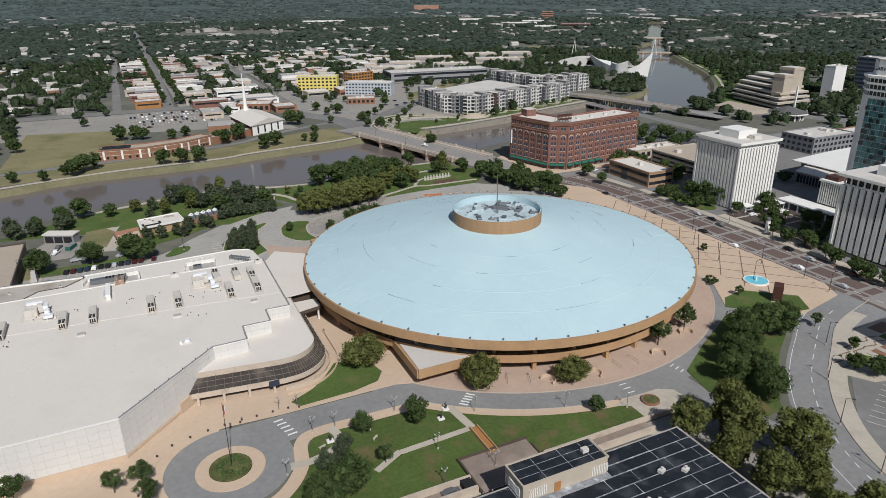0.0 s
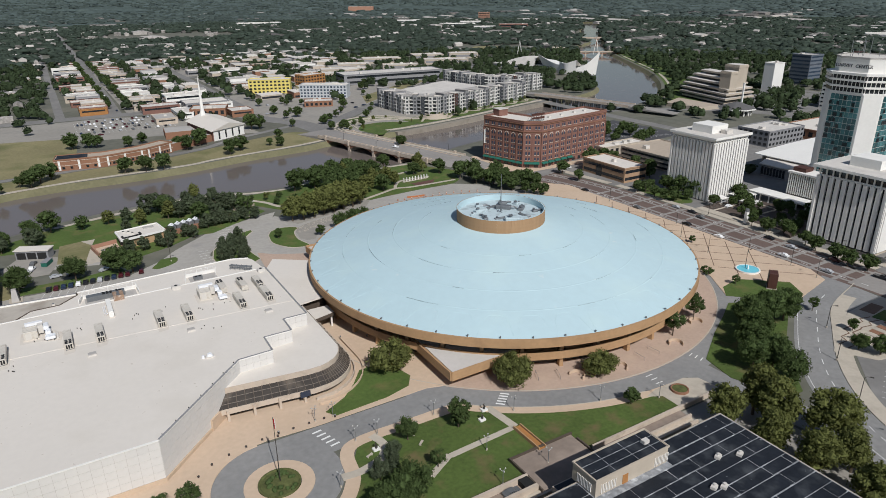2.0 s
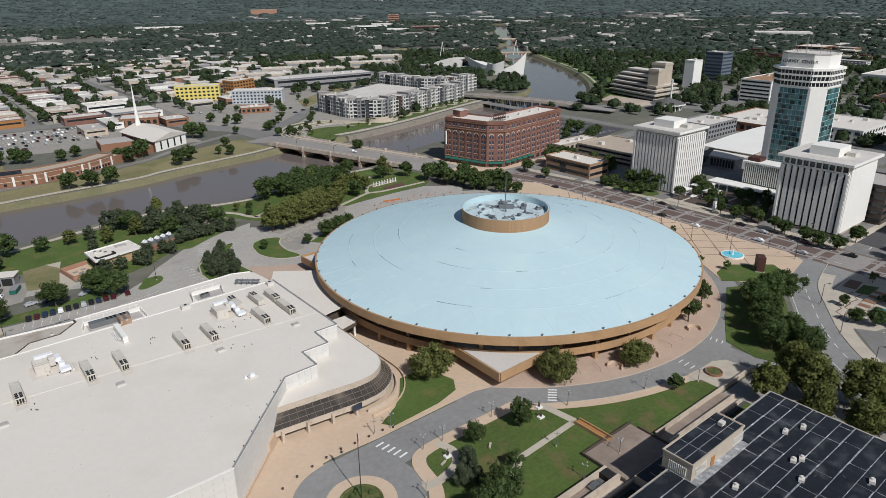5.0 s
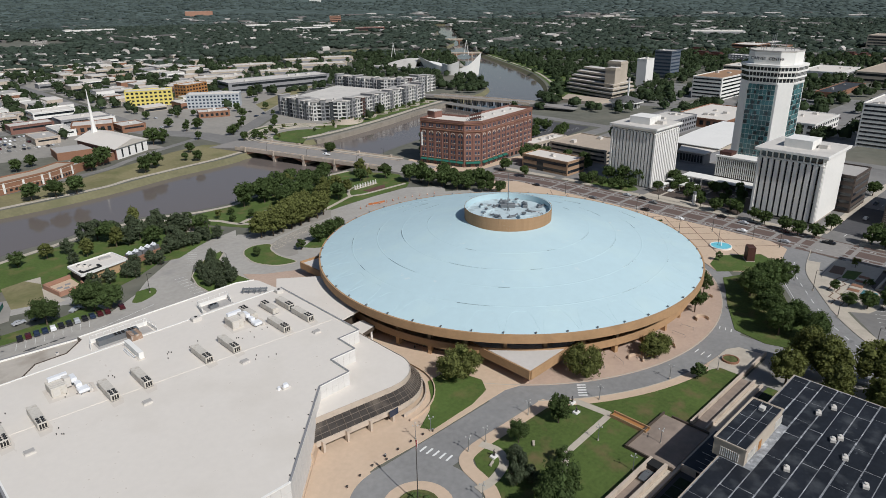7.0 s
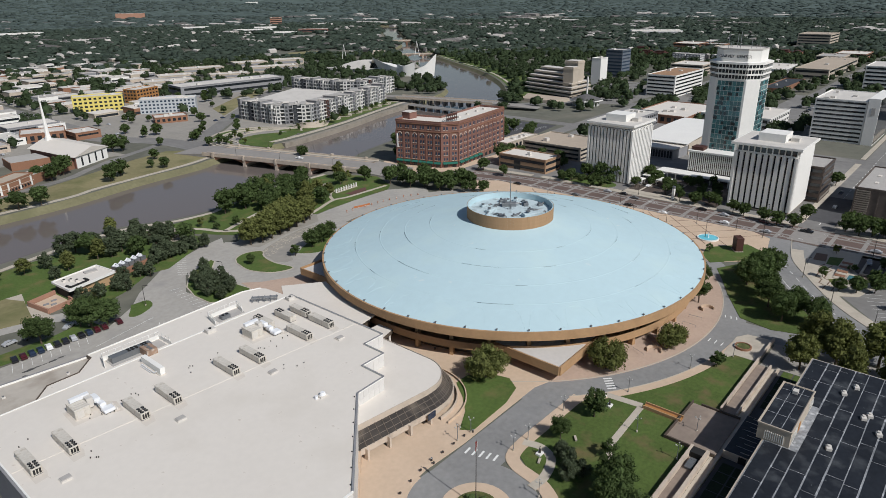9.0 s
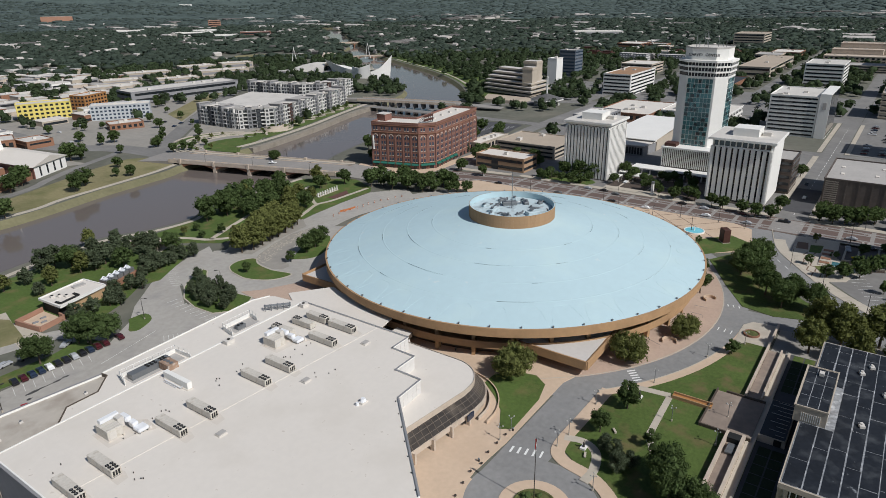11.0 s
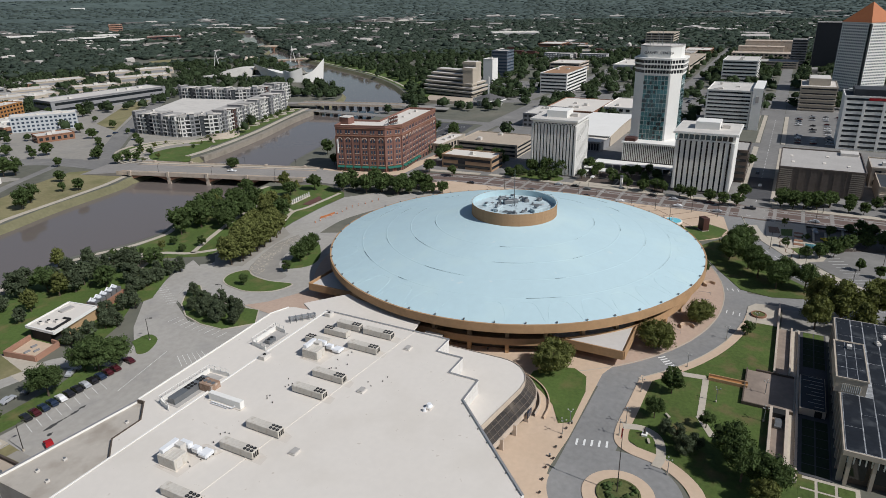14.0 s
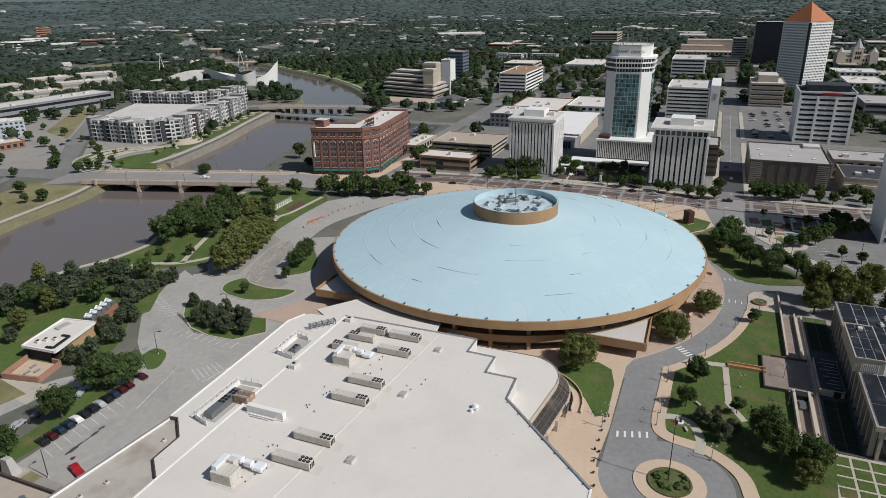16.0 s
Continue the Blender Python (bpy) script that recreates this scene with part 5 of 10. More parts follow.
# ---- bridges ----
def bridge(name, label, p, q, wid, z, spans, pier_mat):
    a, b = Vector(p), Vector(q)
    way, L = (b - a).normalized(), (b - a).length
    ang = math.degrees(math.atan2(way.y, way.x))
    t = thing(name, label, "bridge", pose(a.x, a.y, 0, 0, 0, ang))
    part("deck", boxes((-6, L + 6, -wid / 2, wid / 2, z - 1.0, z)), LANE, t, "grey concrete deck")
    for x0_, x1_ in ((-6, -38), (L + 6, L + 38)):
        rb = bmesh.new()
        ra = [rb.verts.new(p) for p in ((x0_, -wid / 2, z), (x0_, wid / 2, z), (x1_, wid / 2, 0.06), (x1_, -wid / 2, 0.06), (x0_, -wid / 2, -0.3), (x0_, wid / 2, -0.3))]
        for f in ((0, 1, 2, 3), (0, 3, 4), (1, 5, 2), (4, 5, 1, 0)):
            rb.faces.new([ra[k] for k in f])
        part("approach", rb, LANE, t, "grey sloping approach")
    for off in (-0.62, 0.62):
        part("median", boxes((-10, L + 10, off * wid / 2 - 0.35, off * wid / 2 + 0.35, z, z + 0.13)), TANPAVE, t)
        part("sidewalk", boxes((-10, L + 10, off * 0.714 * wid - 1.5, off * 0.714 * wid + 1.35, z, z + 0.18)), CONCRETE, t, "pale pavement along the parapet")
    for s in (-1, 1):
        part("parapet", boxes((-10, L + 10, s * wid / 2 - 0.2, s * wid / 2 + 0.2, z - 1.4, z + 1.1)), CREAM, t, "pale tan parapet")
        for k in range(spans):
            x0, x1 = L * k / spans + 1, L * (k + 1) / spans - 1
            top, pts = z - 0.9, []
            for i in range(13):
                u = -1 + i / 6
                pts.append(((x0 + x1) / 2 + u * (x1 - x0) / 2, top - 0.6 - 2.6 * u * u))
            bm = bmesh.new()
            up, lo = [bm.verts.new((x, s * (wid / 2 - 0.3), top)) for x, _ in pts], [bm.verts.new((x, s * (wid / 2 - 0.3), y)) for x, y in pts]
            for i in range(12):
                bm.faces.new((up[i], up[i + 1], lo[i + 1], lo[i]))
            part("arch_girder", bm, REDBRICK2, t, "brown arched girder")
    for k in range(spans + 1):
        x = L * k / spans
        part("pier", boxes((x - 1.2, x + 1.2, -wid / 2 + 0.2, wid / 2 - 0.2, -5, z - 0.9)), pier_mat, t, "tan concrete pier")
        for s in (-1, 1):
            part("pylon", boxes((x - 0.8, x + 0.8, s * wid / 2 - 0.7, s * wid / 2 + 0.7, z - 2, z + 1.7)), CREAM, t)
    return t


bridge("road_bridge", "wide tan concrete road bridge over the river", (204, 394), (174, 500), 28, 2.6, 4, CREAM)
low = thing("low_bridge", "low flat concrete bridge on rows of dark columns", "bridge", pose(450, 474, 2.6, 0, 0, 103))
part("deck", boxes((-14, 97, -6.5, 6.5, 1.4, 2.5)), LANE, low, "grey concrete deck")
for s in (-1, 1):
    part("parapet", boxes((-14, 97, s * 6.5 - 0.25, s * 6.5 + 0.25, 1.1, 3.4)), CREAM, low, "pale parapet")
for k in range(9):
    for y in (-5, -1.7, 1.7, 5):
        part("column", cyl(bmesh.new(), 6 + 9 * k, y, -5, 1.4, 0.75, n=8), GREYCLAD, low)
for x0, x1 in ((-14, -60), (97, 150)):
    rb = bmesh.new()
    ra = [rb.verts.new(p) for p in ((x0, -6.5, 2.5), (x0, 6.5, 2.5), (x1, 6.5, 0.1), (x1, -6.5, 0.1), (x0, -6.5, -0.3), (x0, 6.5, -0.3))]
    for f in ((0, 1, 2, 3), (0, 3, 4), (1, 5, 2)):
        rb.faces.new([ra[k] for k in f])
    part("approach", rb, LANE, low, "grey sloping approach")
bridge("far_bridge", "far pale footbridge across the river", (856, 880), (788, 932), 5, 3.0, 3, CREAM)
bridge("distant_bridge", "distant brown road bridge over the river", (1062, 1120), (1010, 1165), 14, 5.0, 3, REDBRICK2)
for x, y, lean in ((818, 897, 5), (818, 897, -5), (692, 949, 5), (692, 949, -5)):
    tagged(part("bridge_mast", tube(bmesh.new(), [(x + lean * 0.6, y - lean * 0.6, 0), (x + lean * 0.27, y - lean * 0.27, 14), (x, y, 26)], 0.6, 6, 0.3), OFFWHITE),
           "tall white leaning footbridge mast", "mast", "footbridge masts")

# ---- buildings ----
def slots(h0, h1, n):
    return [h0 + (h1 - h0) * i / n for i in range(n)]


# brick hotel
hotel = thing("brick_hotel", "eight-storey red brick hotel with white stone arches", "hotel")
HOT = [(238.2, 347.6), (247.5, 340.6), (311.0, 349.5), (308.2, 369.3), (255.0, 361.9), (248.8, 385.2), (229.5, 380.0)]
H_LEFT, H_CORNER, H_RIGHT, H_END = (HOT[6], HOT[0]), (HOT[0], HOT[1]), (HOT[1], HOT[2]), (HOT[2], HOT[3])
part("wall", prism(bmesh.new(), HOT, 0, 29.0), BRICK, hotel, "red brick walls")
part("roof", prism(bmesh.new(), [(x + 0.02 * (262 - x), y + 0.04 * (362 - y)) for x, y in HOT], 29.0, 29.25), ROOFWHITE, hotel, "white flat roof")
bm = bmesh.new()
for a, b in zip(HOT, HOT[1:] + HOT[:1]):
    ribbon(bm, [a, b], 0.6, 28.9, 30.4)
part("parapet", bm, BRICK, hotel)
for z, hgt, o in ((4.3, 0.35, 0.3), (23.4, 0.4, 0.4), (28.2, 0.35, 0.4), (30.3, 0.25, 0.3)):
    bm = bmesh.new()
    for a, b in (H_LEFT, H_CORNER, H_RIGHT, H_END):
        ribbon(bm, [a, b], 0.5, z, z + hgt, off=-o / 2)
    part("brick_course", bm, REDBRICK2, hotel, "corbelled brick course")
for n, (a, b) in ((6, H_LEFT), (1, H_CORNER), (5, H_RIGHT)):
    a, b = Vector(a), Vector(b)
    for i in range(n):
        p, q = a + (b - a) * ((i + 0.08) / n) * (0.48 if n == 5 else 1), a + (b - a) * ((i + 0.92) / n) * (0.48 if n == 5 else 1)
        aw = ribbon(bmesh.new(), [tuple(p), tuple(q)], 1.6, 2.7, 3.9, off=-0.9)
        for v in aw.verts:
            if (Vector((v.co.x, v.co.y)) - p).cross(b - a) > 0.9 * (b - a).length and v.co.z > 3:
                v.co.z = 3.0
        part("awning", aw, GREENAWN, hotel, "green canvas awning")
_win = pane_mesh("window", 1.0, 1.9, 0.06, BLUEGLASS)
_sill = pane_mesh("sill", 1.3, 0.28, 0.14, STONE)
_lint = pane_mesh("lintel", 1.3, 0.3, 0.12, STONE)
_shop = pane_mesh("shop_window", 2.8, 2.3, 0.08, GLASS)
_pier = pane_mesh("brick_pier", 0.8, 23.0, 0.22, BRICK)
_arch = bmesh.new()
lathe(_arch, [(1.3, -0.12), (1.7, -0.12), (1.7, 0.12), (1.3, 0.12), (1.3, -0.12)], 12, 0, 180)
bmesh.ops.rotate(_arch, verts=_arch.verts, matrix=Matrix.Rotation(radians(90), 3, "X"))
_archm = bpy.data.meshes.new("arch")
_arch.to_mesh(_archm)
_arch.free()
_archm.materials.append(STONE)
for (a, b), bays, arched in ((H_LEFT, 6, (0, 1, 2, 3, 4, 5)), (H_CORNER, 2, (0, 1)), (H_RIGHT, 11, (0, 1, 2, 3, 4, 5, 10)), (H_END, 3, (0, 1, 2))):
    a, b = Vector(a), Vector(b)
    way = (b - a).normalized()
    ang = math.degrees(math.atan2(way.y, way.x))
    out = Vector((way.y, -way.x)) * 0.06
    for i in range(bays):
        mid = a + (b - a) * ((i + 0.5) / bays)
        for z in (4.9, 8.5, 12.1, 15.7, 19.3, 25.2):
            for s_ in (-0.95, 0.95):
                q = mid + way * s_ + out
                shared("window", _win, hotel, pose(q.x, q.y, z, 0, 0, ang))
                q = q + out * 0.6
                if z != 19.3:
                    shared("sill", _sill, hotel, pose(q.x, q.y, z - 0.28, 0, 0, ang))
                elif i not in arched:
                    shared("lintel", _lint, hotel, pose(q.x, q.y, z + 1.9, 0, 0, ang))
        if i in arched:
            q = mid + out
            shared("arch", _archm, hotel, pose(q.x, q.y, 20.7, 0, 0, ang))
        q = mid + out
        shared("shop_window", _shop, hotel, pose(q.x, q.y, 0.3, 0, 0, ang))
        q = a + (b - a) * (i / bays) + out
        shared("brick_pier", _pier, hotel, pose(q.x, q.y, 0.2, 0, 0, ang))
rh = part("roof_house", boxes((239, 246, 376, 383, 29.2, 33.6)), BRICK, hotel, "red brick roof house")
part("roof_house_cap", boxes((238.7, 246.3, 375.7, 383.3, 33.6, 33.9)), LIGHTROOF, rh)
rs = part("roof_sign", boxes((243.6, 254.6, 347.6, 348.2, 29.3, 29.8)), METAL, hotel, "roof sign frame with red bars")
for i in range(6):
    part("sign_post", boxes((243.8 + 2.1 * i, 244.0 + 2.1 * i, 347.7, 348.1, 29.4, 35)), METAL, rs)
    part("sign_brace", tube(bmesh.new(), [(243.9 + 2.1 * i, 348, 34), (243.9 + 2.1 * i, 352, 29.3)], 0.12, 4), METAL, rs)
for z_ in (30.8, 33.2):
    part("sign_bar", boxes((244, 254.4, 347.3, 347.6, z_, z_ + 1.3)), RUST, rs)
for x, y in ((262, 352), (275, 355), (288, 357), (298, 358)):
    part("roof_plant", boxes((x, x + 2.0, y, y + 1.6, 29.2, 30.4)), UNIT, hotel)
part("sign", boxes((228.6, 229.3, 378.0, 378.9, 12, 21)), OFFWHITE, hotel, "vertical white sign")


def fin_office(label, x0, x1, y0, y1, h, nx, ny, arches):
    t = thing("office_block", label, "office building")
    ov = 1.2 if arches else 2.0
    part("core", boxes((x0 + 1.0, x1 - 1.0, y0 + 1.0, y1 - 1.0, 0, h - 1.2)), GLASS, t, "dark glazing between the fins")
    part("roof_slab", boxes((x0 - ov, x1 + ov, y0 - ov, y1 + ov, h - 1.2, h)), OFFWHITE, t, "white overhanging roof slab")
    part("roof_surface", boxes((x0 - ov + 0.5, x1 + ov - 0.5, y0 - ov + 0.5, y1 + ov - 0.5, h, h + 0.08)), LIGHTROOF, t)
    cx, cy = (x0 + x1) / 2, (y0 + y1) / 2
    part("penthouse", boxes((cx - 7, cx + 6, cy - 6, cy + 7, h, h + 4.2)), OFFWHITE, t)
    part("penthouse_unit", boxes((cx - 1, cx + 4, cy - 11, cy - 7, h, h + 2.0)), UNIT, t)
    fin = pane_mesh("fin", 1.38 if arches else 1.9, h - (4.2 if arches else 7.0), 0.5, OFFWHITE)
    post = pane_mesh("top_post", 0.6, 3.2, 0.25, OFFWHITE)
    low = 3.0
    for a, b, n in (((x0, y1), (x0, y0), ny), ((x0, y0), (x1, y0), nx), ((x1, y0), (x1, y1), ny), ((x1, y1), (x0, y1), nx)):
        facade(t, "fin", fin, a, b, n, [low - 1.0 if not arches else 0.6], 0.15, -0.3)
        if arches:
            ar = bmesh.new()
            rr_ = (Vector(b) - Vector(a)).length / (n - 1 + 0.3) / 2
            lathe(ar, [(rr_ - 0.5, -0.3), (rr_, -0.3), (rr_, 0.3), (rr_ - 0.5, 0.3), (rr_ - 0.5, -0.3)], 8, 0, 180)
            bmesh.ops.rotate(ar, verts=ar.verts, matrix=Matrix.Rotation(radians(90), 3, "X"))
            am = bpy.data.meshes.new("arch")
            ar.to_mesh(am)
            ar.free()
            am.materials.append(OFFWHITE)
            facade(t, "arch", am, a, b, n - 1, [h - 3.7], 0.65, -0.3)
        else:
            facade(t, "top_post", post, a, b, n, [h - 4.4], 0.15, -0.5)
    if not arches:
        part("side_wall", boxes((x0 + 1.5, x1 - 0.3, y0 - 0.5, y0 + 0.9, 2.0, h - 1.3)), OFFWHITE, t, "plain white end wall")
    part("cornice", boxes((x0, x1, y0, y1, h - 2.4, h - 1.3)) if arches else boxes((x0 + 0.4, x1 - 0.4, y0 + 0.4, y1 - 0.4, h - 5.2, h - 4.4)), OFFWHITE, t)
    part("base_wall", boxes((x0 + 0.6, x1 - 0.6, y0 + 0.6, y1 - 0.6, 0, 1.0)), BEIGE, t)
    return t


fin_office("white ten-storey office block with tall slender fins", 276.2, 303.8, 233.5, 261.8, 35.2, 14, 14, True)
fin_office("white ten-storey office block with broad white fins", 269.8, 300.8, 143.4, 173.4, 35.2, 12, 11, False)

# the hotel tower with its flared crown
tower = thing("hotel_tower", "tall white tower with teal glass and a flared banded crown", "tower", pose(338.2, 197.3, 0))
OCT = lambda r, k=0.55: [(r, r * k), (r * k, r), (-r * k, r), (-r, r * k), (-r, -r * k), (-r * k, -r), (r * k, -r), (r, -r * k)]
part("shaft", prism(bmesh.new(), OCT(14.4, 0.6), 0, 59), OFFWHITE, tower, "white concrete shaft")
_tp = pane_mesh("glass_panel", 1.9, 2.6, 0.08, TEAL)
for a, b in (((-14.4, 7.6), (-14.4, -7.6)), ((-7.6, -14.4), (7.6, -14.4))):
    facade(tower, "glass_panel", _tp, a, b, 7, slots(4, 58.4, 19), 0.55, 0.12)
_slab = pane_mesh("balcony", 1.3, 1.9, 0.2, GLASS)
rnd = random.Random(2)
for k in range(105):
    s = rnd.random()
    q = rnd.uniform(-7, 7)
    z = 4 + 54.4 / 19 * rnd.randrange(19)
    shared("balcony", _slab, tower, pose(-14.55, q, z, 0, 0, 90) if s < 0.6 else pose(q, -14.55, z))
for i, (r, z, hgt, m_) in enumerate(((14.8, 58.6, 1.0, OFFWHITE), (14.6, 59.6, 2.1, GLASS), (15.3, 61.7, 1.0, OFFWHITE), (15.0, 62.7, 2.1, GLASS),
                                     (15.6, 64.8, 1.0, OFFWHITE), (15.3, 65.8, 1.9, GLASS), (15.8, 67.7, 1.2, OFFWHITE), (12.6, 68.9, 6.6, OFFWHITE))):
    part("crown_band" if m_ == OFFWHITE else "crown_window", prism(bmesh.new(), OCT(r), z, z + hgt), m_, tower, "white crown band" if m_ == OFFWHITE else "dark crown windows")
part("crown_roof", prism(bmesh.new(), OCT(12.8), 75.5, 75.7), LIGHTROOF, tower)
rnd = random.Random(5)
for k in range(9):
    x, y = rnd.uniform(-9, 9), rnd.uniform(-9, 9)
    part("antenna", tube(bmesh.new(), [(x, y, 75.5), (x, y, 78 + 7 * rnd.random())], 0.14, 4), METAL, tower)
_txt = bpy.data.curves.new("sign_text", "FONT")
_txt.body, _txt.size, _txt.extrude, _txt.align_x = "GARVEY  CENTER", 2.3, 0.12, "CENTER"
_tob = bpy.data.objects.new("sign_text_tmp", _txt)
_tm = bpy.data.meshes.new_from_object(_tob)
bpy.data.objects.remove(_tob)
_tm.materials.append(DARKROOF)
shared("sign_letters", _tm, tower, pose(-12.7, 0, 71.2, 90, 0, -90))
_mul = pane_mesh("crown_mullion", 0.28, 2.1, 0.14, OFFWHITE)
for r_, z_ in ((14.6, 59.6), (15.0, 62.7), (15.3, 65.75)):
    c_ = OCT(r_)
    for p_, q_, n_ in ((c_[3], c_[4], 9), (c_[4], c_[5], 5), (c_[5], c_[6], 9)):
        facade(tower, "crown_mullion", _mul, p_, q_, n_, [z_], 0.3, 0.05)
part("parapet_rail", ribbon(bmesh.new(), OCT(12.6) + OCT(12.6)[:1], 0.3, 75.4, 76.3), GREYROOF, tower)
# podium with fins
pod = thing("tower_podium", "low white podium with close vertical fins", "podium")
part("body", boxes((313.5, 346, 176, 212.5, 0, 16.2)), BROWNSTONE, pod)
part("roof", boxes((312.6, 347, 175, 213.3, 16.2, 17.2)), OFFWHITE, pod)
_fin2 = pane_mesh("fin", 0.5, 11.2, 0.4, OFFWHITE)
facade(pod, "fin", _fin2, (313.5, 212.5), (313.5, 176), 32, [5.0], 0.3, 0.2)
facade(pod, "fin", _fin2, (313.5, 176), (346, 176), 24, [5.0], 0.3, 0.2)
part("canopy", boxes((303, 313.4, 178, 228, 3.6, 4.3)), OFFWHITE, pod, "white arcade canopy")
part("terrace", boxes((315, 322, 205, 212, 17.2, 19.2)), RUST, pod, "dark red roof terrace shed")
for i in range(10):
    part("canopy_post", boxes((303.3, 303.9, 179 + 5.2 * i, 179.6 + 5.2 * i, 0, 3.6)), OFFWHITE, pod)


def block(name, label, cat, x0, x1, y0, y1, h, wall, roof, floors=0, cols=0, win=None, m=None, plant=1, band=False, par=0.8):
    """A flat-roofed building with a parapet and rows of windows (single panes or ribbons)."""
    t = thing(name, label, cat, m)
    part("wall", boxes((x0, x1, y0, y1, 0, h)), wall, t)
    part("roof", boxes((x0 + 0.5, x1 - 0.5, y0 + 0.5, y1 - 0.5, h, h + 0.15)), roof, t)
    bm = bmesh.new()
    for a, b in (((x0, y0), (x1, y0)), ((x1, y0), (x1, y1)), ((x1, y1), (x0, y1)), ((x0, y1), (x0, y0))):
        ribbon(bm, [a, b], 0.5, h, h + par)
    part("parapet", bm, wall, t)
    if floors:
        fh = h / floors
        for a, b in (((x0, y1), (x0, y0)), ((x0, y0), (x1, y0))):
            L = (Vector(b) - Vector(a)).length
            if band:
                d = pane_mesh("window", L * 0.94, fh * 0.42, 0.07, win or GLASS)
                facade(t, "window", d, a, b, 1, slots(fh * 0.35, h + fh * 0.35, floors), 0.5, 0.04)
            else:
                n = max(2, round(L / cols))
                d = pane_mesh("window", L / n * 0.55, fh * 0.5, 0.07, win or BLUEGLASS)
                facade(t, "window", d, a, b, n, slots(fh * 0.3, h + fh * 0.3, floors), 0.6, 0.04)
    rr = random.Random(int(x0 * 7 + y0))
    for _ in range(min(plant, 4)):
        w = rr.uniform(2, 5)
        px, py = rr.uniform(x0 + 3, max(x0 + 3.1, x1 - 3 - w)), rr.uniform(y0 + 3, max(y0 + 3.1, y1 - 6))
        part("roof_plant", boxes((px, px + w, py, py + w * 0.8, h, h + rr.uniform(1.2, 2.4))), UNIT, t)
    return t


block("low_brick_office", "low tan brick office with a white flat roof", "office building", 266, 284, 285, 321, 8.4, mat("tan_brick", (0.36, 0.235, 0.15), 0.9, 0.15, 1.2, 0.1), ROOFWHITE, 2, 0, GLASS, plant=1, band=True)
part("entrance_recess", boxes((265.9, 266.1, 304, 309, 0.2, 7.4)), GLASS, bpy.data.objects["low_brick_office"], "dark entrance recess")
block("parking_garage", "tan concrete parking garage with open decks", "parking garage", 308, 346, 284, 330, 8.6, BEIGE, TANROOF, 3, 0, GLASS, band=True, plant=2)
block("white_annex", "long low annex with a white roof", "building", 302, 342, 340, 352, 6, BEIGE, ROOFWHITE, 1, 5, GLASS, plant=3)
conf = thing("conference_hall", "low conference hall with a big white curved roof", "hall")
part("wall", boxes((371, 448, 234, 267, 0, 8.2)), BEIGE, conf)
bm = bmesh.new()
_arc = [(364 + 86 * i / 12, 8.7 + 2.6 * math.sin(math.pi * (0.04 + 0.6 * i / 12))) for i in range(13)]
for (xa, za), (xb, zb) in zip(_arc, _arc[1:]):
    v_ = [bm.verts.new(p) for p in ((xa, 233, za), (xb, 233, zb), (xb, 268.6, zb), (xa, 268.6, za), (xa, 233, za - 0.45), (xb, 233, zb - 0.45), (xb, 268.6, zb - 0.45), (xa, 268.6, za - 0.45))]
    for f in ((0, 1, 2, 3), (7, 6, 5, 4), (0, 4, 5, 1), (2, 6, 7, 3)) + (((0, 3, 7, 4),) if xa == 364 else ()) + (((1, 5, 6, 2),) if xb == 450 else ()):
        bm.faces.new([v_[k] for k in f])
bmesh.ops.remove_doubles(bm, verts=bm.verts[:], dist=0.001)
part("curved_roof", bm, OFFWHITE, conf, "white curved roof")
part("low_roof", prism(bmesh.new(), [(349, 236), (370.9, 234), (370.9, 262), (349, 254)], 7.0, 7.6), ROOFWHITE, conf, "white flat front roof")
part("front_wall", prism(bmesh.new(), [(350, 236.6), (370.9, 234.6), (370.9, 261), (350, 253.4)], 0, 7.0), GREYCLAD, conf, "grey framed front wall")
for i in range(8):
    part("window", boxes((349.85, 350.0, 237.4 + 2.0 * i, 238.8 + 2.0 * i, 1.0, 5.8)), GLASS, conf)
block("black_annex", "black glass office annex beside the fins", "office building", 304, 330, 137, 160, 19, BROWNSTONE, GREYROOF, 5, 0, GLASS, band=True)
block("striped_office", "white office block with dark window bands", "office building", 477, 530, 147.4, 181.7, 30.5, OFFWHITE, LIGHTROOF, 10, 0, GLASS, band=True, plant=4)
strip_end = thing("office_end_wall", "tall blank white end wall of the striped office", "building")
part("wall", boxes((476, 530, 139.6, 147.1, 0, 33.5)), OFFWHITE, strip_end)
part("dark_side", boxes((477, 528, 139.4, 139.58, 1, 33)), GLASS, strip_end, "dark glazed side")
part("emblem", boxes((475.8, 475.98, 142, 144.4, 22, 27)), GREYROOF, strip_end)
granite = block("granite_block", "flat brown granite block with ribbed end bays", "building", 292, 344, 77, 119.6, 14.5, GRANITE, GREYROOF, plant=0)
_rib = pane_mesh("rib", 6.2, 0.55, 0.3, RIBSTONE)
for y in (80.8, 115.8):
    facade(granite, "rib", _rib, (292, y + 3.4), (292, y - 3.4), 1, slots(1.0, 14.4, 12), 0.5, 0.1)
for i in range(5):
    part("pilaster", boxes((291.7, 291.98, 85.6 + 5.8 * i, 86.1 + 5.8 * i, 0, 14.4)), GRANITE, granite)
for x, y in ((306, 112), (322, 113), (308, 96), (326, 94), (304, 84)):
    part("skylight", boxes((x, x + 3.4, y, y + 1.6, 14.6, 15.0)), ROOFWHITE, granite, "white skylight")
part("plant_deck", boxes((334, 343, 78.5, 88, 14.6, 16.2)), UNIT, granite, "grey roof plant")
